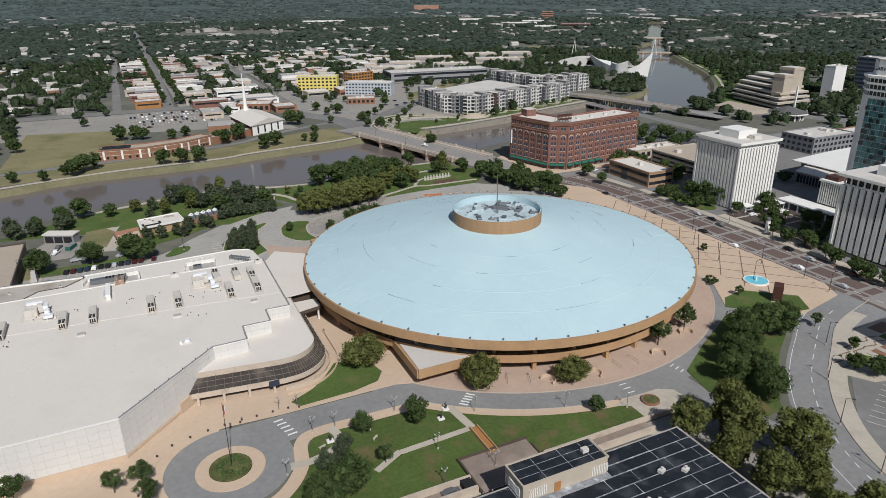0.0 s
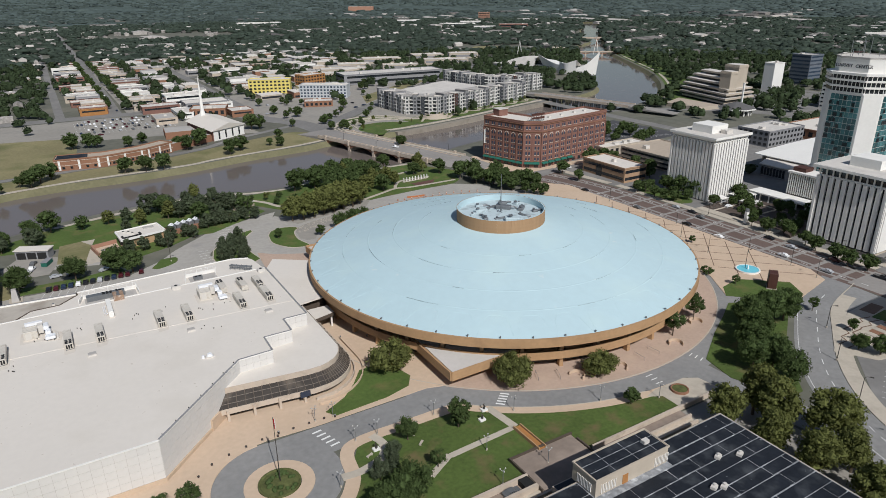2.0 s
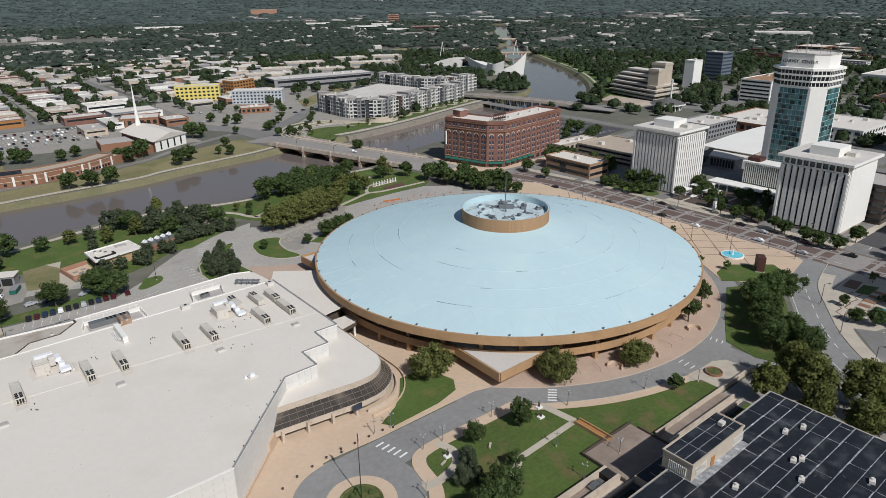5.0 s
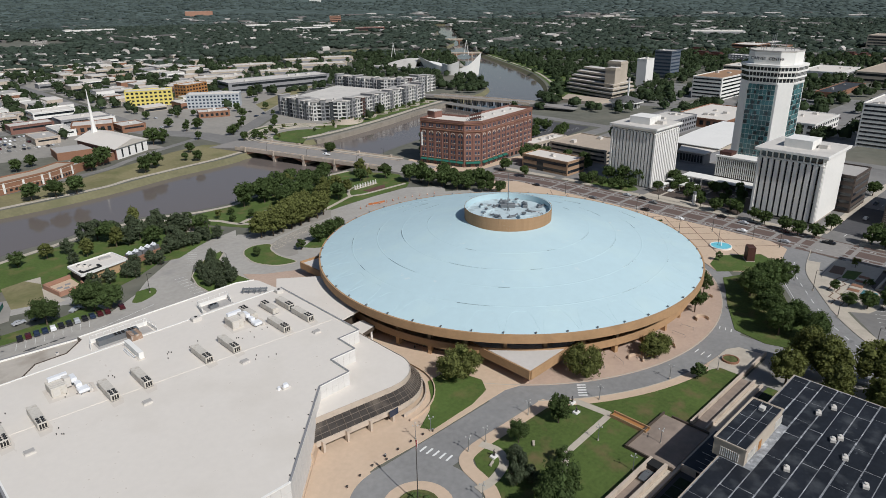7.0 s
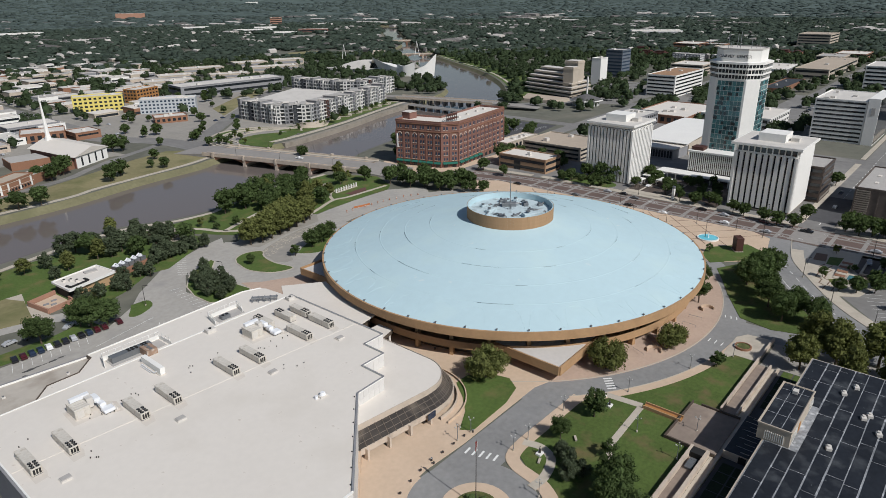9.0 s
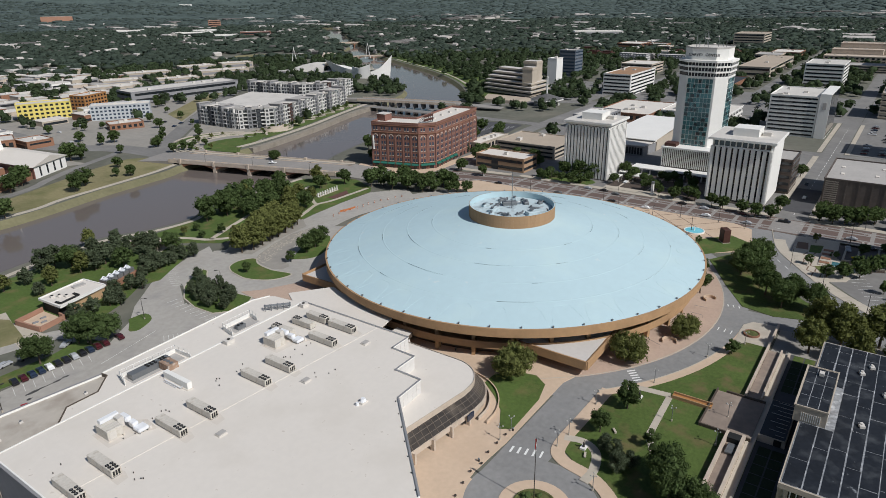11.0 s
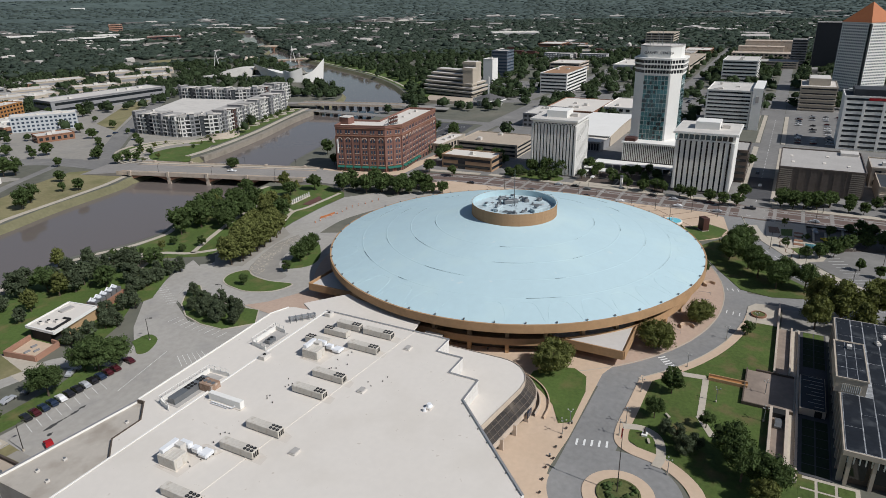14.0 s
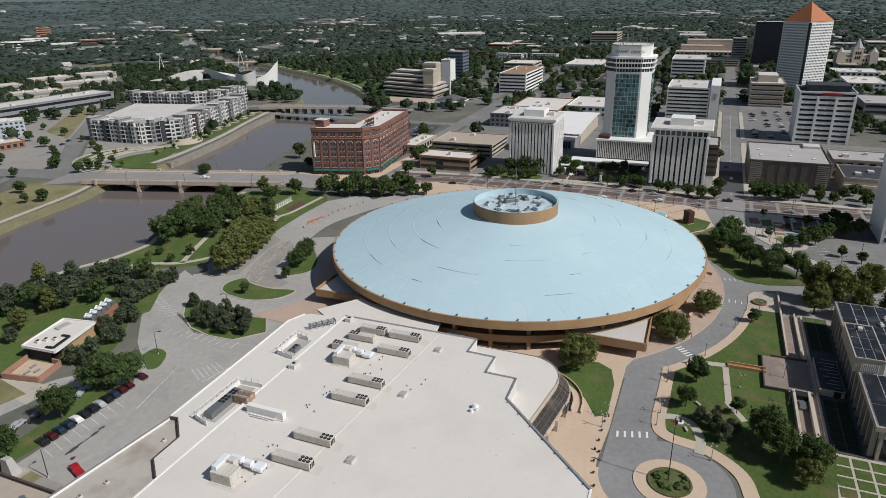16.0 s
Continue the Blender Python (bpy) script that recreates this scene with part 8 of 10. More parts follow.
for sx in (-5.4, 0, 5.4):
    for sy in (-1.8, 1.8):
        part("post", boxes((sx - 0.15, sx + 0.15, sy - 0.15, sy + 0.15, 0, 3.0)), CREAM, shelter)
part("back_wall", boxes((-5.8, 5.8, 1.9, 2.1, 0, 2.0)), CREAM, shelter)
setting("lawn_pump_house", prism(bmesh.new(), [(-31, 326), (-20, 323), (-16, 344), (-20, 352), (-29, 350)], -0.1, 0.13), DRYGRASS, "dry lawn by the pump house")
setting("pavement_shed_yard", prism(bmesh.new(), [(-50, 316), (-34, 316), (-31, 326), (-30, 336), (-46, 342), (-52, 330)], -0.1, 0.12), LOTPALE, "pale yard in front of the shed")
sh = thing("storage_shed", "small pale storage shed with dark open bays", "shed", pose(-38.8, 341.2, 0, 0, 0, -26))
part("wall", boxes((-7, 7, -2.6, 2.6, 0, 4)), GREYCLAD, sh)
part("roof", boxes((-7.4, 7.4, -3, 3, 4, 4.4)), ROOFWHITE, sh)
# black panels on the front give the shade of the open bays
for i in range(3):
    part("bay_door", boxes((-6.4 + 4.4 * i, -2.6 + 4.4 * i, -2.68, -2.58, 0.1, 3.2)), BLACK, sh)
for x, y, a in ((-45.6, 318.6, -24), (-34.6, 328.6, 66)):
    t = thing("waste_container", "green steel waste container", "container", pose(x, y, 0.1, 0, 0, a))
    part("bin", boxes((-3, 3, -1.2, 1.2, 0.15, 1.9)), GREENAWN, t)
    part("rim", boxes((-3.1, 3.1, -1.3, 1.3, 1.85, 2.0)), GREYCLAD, t)
dark_hall = block("dark_hall", "tan-roofed hall with dark side walls", "hall", -110, -51.8, 267, 328, 5.6, BROWNSTONE, TANROOF, plant=0)
for x, y in ((-56.4, 274.6), (-56.2, 271.2), (-58.6, 276.4)):
    v = part("roof_vent", boxes((x - 0.8, x + 0.8, y - 0.8, y + 0.8, 5.7, 6.7)), METAL, dark_hall, "grey roof vent")
    part("vent_cap", cyl(bmesh.new(), x, y, 6.7, 7.3, 0.5, 0.75, 8), METAL, v)
vt = thing("vent_shaft", "small grey wedge-shaped vent shaft on grass", "vent", pose(-46.3, 293.5, 0.2))
bm = boxes((-1.3, 1.3, -2.0, 2.0, 0, 4.4))
for v in bm.verts:
    if v.co.z > 1:
        v.co.x *= 0.6
        v.co.y = v.co.y * 0.5 + 0.9
part("shaft", bm, GREYROOF, vt)
part("slab", boxes((-2.2, 2.4, -2.8, 2.6, 0, 0.15)), CONCRETE, vt)

# ---- cars ----
def car_mesh(kind):
    if kind == "truck":
        L, W, prof = 5.7, 1.95, [(-2.85, 0.5), (-2.85, 1.05), (-0.3, 1.08), (-0.1, 1.85), (1.15, 1.85), (1.65, 1.12), (2.75, 1.0), (2.85, 0.5)]
        glass = [(-0.12, 1.12), (0.0, 1.75), (1.12, 1.75), (1.52, 1.14)]
    else:
        L, W, prof = 4.6, 1.82, [(-2.3, 0.4), (-2.3, 0.95), (-1.7, 1.02), (-1.05, 1.48), (0.45, 1.5), (1.15, 1.0), (2.2, 0.85), (2.3, 0.4)]
        glass = [(-1.62, 1.04), (-1.05, 1.42), (0.42, 1.43), (1.02, 1.04)]
    bm = bmesh.new()
    for pts, w, out in ((prof, W / 2, True),):
        a, b = [bm.verts.new((x, -w, z)) for x, z in pts], [bm.verts.new((x, w, z)) for x, z in pts]
        for v in a + b:
            if v.co.z > 1.1:
                v.co.y *= 0.82
        bm.faces.new(a)
        bm.faces.new(b[::-1])
        for i in range(len(pts)):
            j = (i + 1) % len(pts)
            bm.faces.new((a[i], b[i], b[j], a[j]))
    g = bmesh.new()
    a, b = [g.verts.new((x * 1.03, -W / 2 * 0.9, z - 0.02)) for x, z in glass], [g.verts.new((x * 1.03, W / 2 * 0.9, z - 0.02)) for x, z in glass]
    g.faces.new(a)
    g.faces.new(b[::-1])
    for i in range(4):
        j = (i + 1) % 4
        g.faces.new((a[i], b[i], b[j], a[j]))
    return bm, g, L


CAR_DATA = {}


def car(x, y, ang, ci, kind="car", group="", wheels=True):
    names = ("black", "white", "silver", "maroon", "dark blue", "red", "grey", "yellow")
    t = thing("pickup_truck" if kind == "truck" else "car", names[ci] + (" pickup truck standing on asphalt" if kind == "truck" else " car standing on the asphalt"), "car", pose(x, y, 0.06, 0, 0, ang), group)
    key = (kind, ci)
    if key not in CAR_DATA:
        b, g, L = car_mesh(kind)
        CAR_DATA[key] = part("body", b, CARS[ci], t).data
        CAR_DATA[kind, "g"] = part("glazing", g, GLASS, t).data if (kind, "g") not in CAR_DATA else CAR_DATA[kind, "g"]
        g.free() if g.is_valid else None
        if len(t.children) == 1:
            shared("glazing", CAR_DATA[kind, "g"], t, Matrix.Identity(4))
    else:
        shared("body", CAR_DATA[key], t, Matrix.Identity(4))
        shared("glazing", CAR_DATA[kind, "g"], t, Matrix.Identity(4))
    if not wheels:
        return t
    if "wheel" not in CAR_DATA:
        w = cyl(bmesh.new(), 0, 0, -0.11, 0.11, 0.33, n=12)
        CAR_DATA["wheel"] = part("wheel", w, TYRE, t, m=pose(1.4, 0.85, 0.33, 90)).data
        CAR_DATA["first"] = True
    else:
        shared("wheel", CAR_DATA["wheel"], t, pose(1.4, 0.85, 0.33, 90))
    for sx, sy in ((1.4, -0.85), (-1.4, 0.85), (-1.4, -0.85)):
        shared("wheel", CAR_DATA["wheel"], t, pose(sx, sy, 0.33, 90))
    return t


pick = car(0, 0, 0, 1, "truck")
pick.matrix_basis = pose(190.4, 436, 2.62, 0, 0, 105.8)
for i, ci in enumerate((0, 3, 4, 4, 1, 0, 0, 2, 0, 4, 3, 3, None, 3)):
    if ci is not None:
        car(-35 + 2.62 * i, 297.2, 82, ci, "car", "cars parked in a row")
for x, y, a, ci, k in ((-40, 279, 70, 5, "truck"), (-26, 310, 15, 6, "car"), (-32, 310.5, 10, 2, "car"), (-14, 307.5, 30, 2, "car"), (-40.6, 324.0, 70, 1, "truck"), (-39.8, 331.5, 70, 6, "car"),
                       (53, 110, 0, 6, "car"), (5, 96, 78, 1, "car"), (-3, 92, 80, 2, "car"), (237, 247, 88, 6, "car"), (236, 195, 90, 1, "car"), (240, 165, 90, 1, "car"),
                       (252, 169, -90, 2, "car"), (254, 181, -90, 0, "car"), (239, 145, 90, 2, "car"), (253, 150, -90, 3, "car"), (251, 130, -88, 0, "truck"), (252, 218, -90, 6, "car"),
                       (255, 226, -90, 0, "car"), (238, 215, 90, 0, "car"), (255, 236, -90, 2, "car"), (241, 100, 90, 2, "car"), (250, 62, -90, 1, "car"), (240, 40, 90, 0, "car"),
                       (214, 96, 30, 7, "car"), (225, 100, 10, 2, "truck"), (232, 92, 40, 0, "car"), (209, 358, 105, 1, "car"), (188, 452, 106, 2, "car"), (181, 470, -74, 1, "car"),
                       (262, 330, 10, 1, "car"), (236, 286, 92, 0, "car"), (292, 338, 4, 3, "car"), (283, 229, 0, 2, "car"), (279, 222, 0, 1, "car"), (300, 128, 0, 2, "car"), (330, 131, 180, 0, "car")):
    car(x, y, a, ci, k, "", x < 160)
rnd = random.Random(77)
for k in range(70):
    row, col = k // 14, k % 14
    if rnd.random() < 0.78:
        car(436 + 9.4 * col + rnd.uniform(-0.3, 0.3), 68 + 10.5 * row, 90, rnd.choice((0, 1, 2, 4, 6, 1, 2, 3)), "truck" if rnd.random() < 0.25 else "car", "cars in the downtown car park", False)
for k in range(75):
    x, y = rnd.uniform(0, 270), rnd.uniform(615, 960)
    if abs(x - 42) > 22 and (x > 170 or y < 700 or abs(x - 100) < 30):
        car(x, y, rnd.choice((0, 90, 15, 100)), rnd.choice((0, 1, 2, 4, 6, 1, 2, 3)), "car", "cars west of the river", False)
for k in range(14):
    car(36 + rnd.choice((-3, 3)), 740 + 30 * k + rnd.uniform(-8, 8), 90, rnd.randrange(7), "car", "cars on the west street", False)

# ---- lamps, flagpoles, fountain, markers ----
def street_lamp():
    t = thing("street_lamp", "tall dark street lamp with a short arm", "street lamp", None, "street lamps")
    part("pole", tube(bmesh.new(), [(0, 0, 0), (0, 0, 8.2)], 0.13, 6, 0.08), BRONZE, t)
    part("base", cyl(bmesh.new(), 0, 0, 0, 0.6, 0.28, n=8), CONCRETE, t)
    part("arm", tube(bmesh.new(), [(0, 0, 8.1), (0.6, 0, 8.4), (1.7, 0, 8.4)], 0.06, 5), BRONZE, t)
    part("lamp_head", boxes((1.3, 2.2, -0.2, 0.2, 8.3, 8.5)), BRONZE, t)
    return t


def park_lamp():
    t = thing("park_lamp", "park lamp post with a cluster of pale globes", "street lamp", None, "park lamps")
    part("pole", tube(bmesh.new(), [(0, 0, 0), (0, 0, 4.4)], 0.1, 6, 0.07), METAL, t)
    part("base", cyl(bmesh.new(), 0, 0, 0, 0.5, 0.25, n=8), CONCRETE, t)
    for k in range(3):
        a = radians(120 * k)
        part("arm", tube(bmesh.new(), [(0, 0, 4.0), (0.7 * math.cos(a), 0.7 * math.sin(a), 4.3)], 0.05, 4), METAL, t)
        g = bmesh.new()
        bmesh.ops.create_icosphere(g, subdivisions=2, radius=0.2)
        part("globe", g, LAMPHEAD, t, "pale lamp globe", m=pose(0.75 * math.cos(a), 0.75 * math.sin(a), 4.5))
    return t


_s, _p = street_lamp(), park_lamp()
_s.matrix_basis, _p.matrix_basis = pose(230, 175, 0.2, 0, 0, 0), pose(30, 147, 0.2)
for x, y, a in ((234, 218, 0), (233, 157, 0), (230, 144, 0), (193, 118, -40), (175, 104, -40), (158, 88, -50), (149, 71, -60), (259, 219, 180), (260, 180, 180), (232, 262, 0), (259, 262, 180),
                (259, 150, 180), (233, 100, 0), (259, 96, 180), (232, 60, 0), (216, 185, 0), (222, 205, 0), (214, 165, 0), (188, 398, 15), (177, 440, 15), (168, 478, 15), (216, 404, 195), (207, 440, 195), (197, 480, 195),
                (12, 303, -60), (44, 300, 120), (-9, 303, 60), (-44, 284, 0), (58, 345, 200), (95, 341, 240), (205, 85, 10), (190, 75, 10), (-52, 300, 0)):
    copy_thing(_s, pose(x, y, 0.1, 0, 0, a))
for x, y in ((20, 133), (53, 146), (73, 136), (97, 127), (67, 113.8), (53, 113.5), (36, 146.5), (112, 119), (57, 126), (44, 141), (24, 160.5), (29, 160)):
    copy_thing(_p, pose(x, y, 0.2, 0, 0, x * 7 % 120))
for x, y, h in ((8.3, 142.4, 18.0),):
    t = thing("flagpole", "slim dark flagpole with a furled red and white flag", "flagpole", pose(x, y, 0.5))
    part("pole", tube(bmesh.new(), [(0, 0, 0), (0, 0, h)], 0.14, 6, 0.06), BRONZE, t)
    part("flag", tube(bmesh.new(), [(0.15, 0.1, h - 0.5), (0.25, 0.2, h - 1.8), (0.2, 0.3, h - 3.2)], 0.22, 5, 0.08), CARS[5], t, "limp red flag cloth")
    part("flag_stripe", tube(bmesh.new(), [(0.36, 0.1, h - 0.6), (0.44, 0.15, h - 2.0), (0.4, 0.2, h - 3.0)], 0.14, 5, 0.06), OFFWHITE, t)
    part("ball", cyl(bmesh.new(), 0, 0, h, h + 0.2, 0.12, n=6), METAL, t)
rnd = random.Random(3)
for k in range(26):
    a, r_ = rnd.uniform(0, 6.28), rnd.uniform(1.5, 4.2)
    plant_h = rnd.uniform(0.6, 1.3)
    b = bmesh.new()
    bmesh.ops.create_icosphere(b, subdivisions=1, radius=plant_h * 0.7)
    for v in b.verts:
        v.co *= rnd.uniform(0.7, 1.25)
    tagged(part("shrub", b, LEAF_OAK, m=pose(8 + r_ * math.cos(a), 142 + r_ * math.sin(a), 0.6)), "small green shrub in the roundabout bed", "shrub", "roundabout shrubs")
ftn = thing("fountain", "round turquoise fountain pool with a white jet", "fountain", pose(198, 151.5, 0.15))
ftn.location = (213.7, 163.5, 0.2)
part("basin", lathe(bmesh.new(), [(4.8, 0), (4.8, 0.6), (4.3, 0.6), (4.3, 0.2)], 36), OFFWHITE, ftn, "white basin rim")
part("water", cyl(bmesh.new(), 0, 0, 0.1, 0.5, 4.3, n=36), POOLBLUE, ftn, "turquoise water")
b = tube(bmesh.new(), [(0, 0, 0.4), (0, 0, 1.6), (0.1, 0, 2.8)], 0.45, 7, 0.1)
part("jet", b, POOLWATER, ftn, "white water jet")
kio = thing("marquee_sign", "dark brown box sign on a lawn", "sign", pose(191.5, 137.5 + 9, 0.2, 0, 0, 38))
kio.location = (206.5, 148.0, 0.25)
b = boxes((-2.2, 2.2, -1.6, 1.6, 0.2, 6.4))
bmesh.ops.bevel(b, geom=b.edges[:], offset=0.1, segments=1, affect="EDGES")
part("box", b, RUST, kio)
part("face", boxes((-1.9, 1.9, -1.66, -1.6, 1.0, 5.8)), BROWNSTONE, kio)
part("plinth", boxes((-2.4, 2.4, -1.8, 1.8, 0, 0.25)), CONCRETE, kio)
bea = thing("clock_pillar", "white pillar with a round head on the avenue", "pillar", pose(264, 201, 0.1))
part("pillar", boxes((-0.9, 0.9, -0.6, 0.6, 0, 6)), OFFWHITE, bea)
part("head", cyl(bmesh.new(), 0, 0, 6, 7.4, 0.9, n=12), METAL, bea)
# round planter, sculptures, bollards, benches
pl = thing("round_planter", "round stone planter with shrubs on the apron", "planter", pose(120, 118.5, 0.2))
part("ring", lathe(bmesh.new(), [(2.6, 0), (2.6, 0.7), (2.2, 0.7), (2.2, 0)], 24), REDBRICK2, pl)
part("soil", cyl(bmesh.new(), 0, 0, 0, 0.5, 2.2, n=20), PLANTER, pl)
for x, y in ((33, 141), (66, 140.5), (63, 137)):
    t = thing("sculpture", "small dark abstract sculpture on a pale base", "sculpture", pose(x, y, 0.2))
    part("base", boxes((-0.9, 0.9, -0.7, 0.7, 0, 0.5)), OFFWHITE, t)
    part("figure", tube(bmesh.new(), [(0, 0, 0.5), (0.3, 0.1, 1.2), (-0.2, 0, 1.9), (0.1, 0, 2.4)], 0.35, 6, 0.15), BRONZE, t)
for x, y in ((29.4, 159.6), (48, 200), (56, 196), (13.8, 160.6)):
    t = thing("litter_bin", "small dark bin on the plaza", "bin", pose(x, y, 0.2), "plaza bins and bollards")
    part("drum", cyl(bmesh.new(), 0, 0, 0, 0.8, 0.24, 0.28, n=10), BRONZE, t)
    part("lid", cyl(bmesh.new(), 0, 0, 0.8, 0.92, 0.3, 0.2, n=10), METAL, t)
for x, y in ((9.2, 160.1), (4.8, 159.4), (0.2, 158.5), (13.2, 159.4), (17.8, 160.3), (22.2, 160.3), (26.5, 160.2), (-4.4, 157.0), (-8.2, 154.2), (-11, 150.4), (-12.6, 146), (-13.0, 141)):
    t = thing("bollard", "squat dark bollard lamp on the plaza edge", "bollard", pose(x, y, 0.22), "plaza bollards")
    part("base", cyl(bmesh.new(), 0, 0, 0, 0.15, 0.34, n=8), CONCRETE, t)
    part("shaft", cyl(bmesh.new(), 0, 0, 0.15, 0.5, 0.26, 0.24, n=8), RUST, t)
    part("cap", cyl(bmesh.new(), 0, 0, 0.5, 0.62, 0.34, 0.24, n=8), BRONZE, t)
for x, y, a in ((44, 137, 40), (30.5, 139.5, 20)):
    t = thing("bench", "pale concrete park bench on the lawn", "bench", pose(x, y, 0.2, 0, 0, a), "park benches")
    part("seat", boxes((-1, 1, -0.3, 0.3, 0.4, 0.52)), CONCRETE, t)
    for s in (-0.7, 0.7):
        part("leg", boxes((s - 0.12, s + 0.12, -0.25, 0.25, 0, 0.4)), CONCRETE, t)
for i in range(12):
    t = thing("traffic_barrel", "orange and white traffic barrel", "barrel", pose(136 + 4.3 * i, 327.4 - (0.24 * i if i < 6 else 1.4 + 1.3 * (i - 6)) + 0.5 * math.sin(i), 0.1), "traffic barrels behind the arena")
    part("drum", cyl(bmesh.new(), 0, 0, 0, 1.0, 0.32, 0.26, n=8), ORANGEROOF, t)
    part("stripe", cyl(bmesh.new(), 0, 0, 0.5, 0.68, 0.32, 0.3, n=8), OFFWHITE, t)

tagged(part("safety_fence", ribbon(bmesh.new(), smooth([(143, 329.4), (148, 328), (153, 327.4)]), 0.08, 0.1, 1.1), ORANGEROOF), "orange plastic safety fence on the rear drive", "fence")

# ---- downtown garden between the white blocks ----
setting("pavement_sunken", prism(bmesh.new(), [(262, 177), (303, 177), (303, 230), (262, 230)], 0, 0.12), BROWNSTONE, "dark paved garden court")
for r_ in ((268, 302, 190, 191.2), (268, 302, 205, 206.2), (268, 302, 222, 223.2), (280, 281.2, 184, 230), (296, 297.2, 184, 230), (262, 268, 184, 230)):
    tagged(part("pavement_walk", boxes((*r_, 0, 0.2)), CONCRETE), "pale walk across the garden court", "pavement", "garden walks", "structure")
setting("lawn_garden", prism(bmesh.new(), smooth([(262, 240), (270, 238), (276, 248), (276, 268), (268, 276), (262, 270), (262, 240)], 4)[:-1], 0, 0.25), GRASS, "oval front garden with beds")
for x, y, r_ in ((266, 245, 2.5), (271, 254, 3.2), (267, 264, 3), (272, 270, 2)):
    tagged(part("flower_bed", lathe(bmesh.new(), [(r_, 0.2), (r_ * 0.9, 0.6), (0.01, 0.8)], 14, cx=x, cy=y), PLANTER), "rounded flower bed with shrubs", "flower bed", "front garden beds")
per = thing("pergola", "white slatted pergola canopies over the garden walks", "pergola")
for x0, x1, y0, y1 in ((290, 302, 222, 231), (284, 292, 212, 220), (278, 284, 226, 231)):
    c = part("canopy", boxes((x0, x1, y0, y1, 3.2, 3.6)), OFFWHITE, per)
    for px_, py_ in ((x0 + 0.4, y0 + 0.4), (x1 - 0.4, y0 + 0.4), (x0 + 0.4, y1 - 0.4), (x1 - 0.4, y1 - 0.4)):
        part("post", cyl(bmesh.new(), px_, py_, 0, 3.2, 0.15, n=6), OFFWHITE, c)

setting("pavement_memorial", prism(bmesh.new(), [(158.8, 354), (175.8, 355), (171.5, 349.4), (159.4, 348.8)], -0.1, 0.16), mat("dark_red_pavers", (0.12, 0.06, 0.052), 0.9, 0.25, 1.5, 0.2), "dark red paved plot of the memorial")
mem = thing("memorial", "row of small white memorial pillars on a lawn", "memorial", pose(165, 360, 0.1, 0, 0, 4))
part("plinth", boxes((-9, 9, -0.9, 0.9, 0, 0.2)), CONCRETE, mem)
for i in range(9):
    part("pillar", boxes((-8.4 + 2.1 * i - 0.25, -8.4 + 2.1 * i + 0.25, -0.3, 0.3, 0.2, 2.5)), OFFWHITE, mem)
gate = thing("stone_gateway", "small pale stone gateway on the park lawn", "gateway", pose(57.6, 362.4, 0.1, 0, 0, 25))
part("base", boxes((-4.2, 4.2, -2.6, 2.6, 0, 0.3)), CONCRETE, gate)
for x_ in (-3.2, -1.2, 1.2, 3.2):
    part("pier", boxes((x_ - 0.4, x_ + 0.4, -0.6, 0.6, 0.3, 3.0)), STONE, gate)
part("lintel", boxes((-3.9, 3.9, -1.1, 1.1, 3.0, 3.6)), STONE, gate, "pale stone lintel")
block("white_flats", "tall white flats beside the avenue", "apartment building", 204, 231, 18, 66, 54, OFFWHITE, LIGHTROOF, 13, 4.2, BLUEGLASS, plant=2)
rnd = random.Random(52)
for k in range(46):
    x, y = rnd.uniform(440, 1350), rnd.uniform(-160, 640)
    if min(abs(x - 419), abs(x - 560), abs(x - 700)) < 30 or min(abs(y - 128), abs(y - 230), abs(y - 356)) < 22 or (y > 0.9 * x - 60) or any(
            math.hypot(x - a, y - b) < c for a, b, c in ((483, 163, 60), (416, 66, 45), (694, 50, 50), (980, 95, 70), (615, 95, 50), (820, 175, 60), (1130, 160, 90), (700, 368, 70), (520, 242, 60),
                                                         (508, 298, 60), (580, 454, 75), (515, 391, 45), (672, 463, 45), (500, 92, 85), (1365, 372, 60), (360, 240, 80), (940, 267, 115), (755, 272, 70), (880, 536, 40), (410, 250, 60), (990, 470, 50))):
        continue
    w, d, h = rnd.uniform(12, 30), rnd.uniform(10, 24), rnd.uniform(5, 13)
    block("low_office", "low flat-roofed downtown block", "building", x - w, x + w, y - d, y + d, h, rnd.choice([BEIGE, OFFWHITE, REDBRICK2, CREAM, GREYCLAD]), rnd.choice([LIGHTROOF, ROOFWHITE, GREYROOF, TANROOF]),
          max(1, int(h / 4)), 0, GLASS, band=True, plant=1)
for k in range(60):
    x, y = rnd.uniform(570, 690), rnd.choice([140 + 12 * j for j in range(8)] + [-60 + 13 * j for j in range(9)])
    car(x, y, 90, rnd.choice((0, 1, 2, 4, 6, 1, 2, 3)), "car", "cars in downtown yards", False)

# east corner garden with zigzag brick lines, terraces and a small pool
setting("pavement_east_garden", prism(bmesh.new(), [(179.5, 107.5), (196, 116.2), (211, 120.4), (233.5, 121.4), (233.5, 104), (206, 92), (186, 97)], -0.1, 0.19), CONCRETE, "pale paved corner garden")
# dark sheet: shade over this half of the garden, put into the paving colour
setting("pavement_garden_brick", prism(bmesh.new(), [(200, 94), (212, 103), (233.4, 103.8), (233.4, 66), (208, 66), (206, 82)], -0.1, 0.2), BROWNSTONE, "garden paving with the trees' shade in its dark tone")
bm = bmesh.new()
for o in (0.0, 3.0):
    zz = [(185 + 3.0 * i + (1.5 if i % 2 else 0), 107.8 - o + 1.25 * i + (0 if i % 2 else 1.4) - (0.06 * i * i if i > 5 else 0)) for i in range(10)]
    ribbon(bm, zz, 0.5, 0, 0.215)
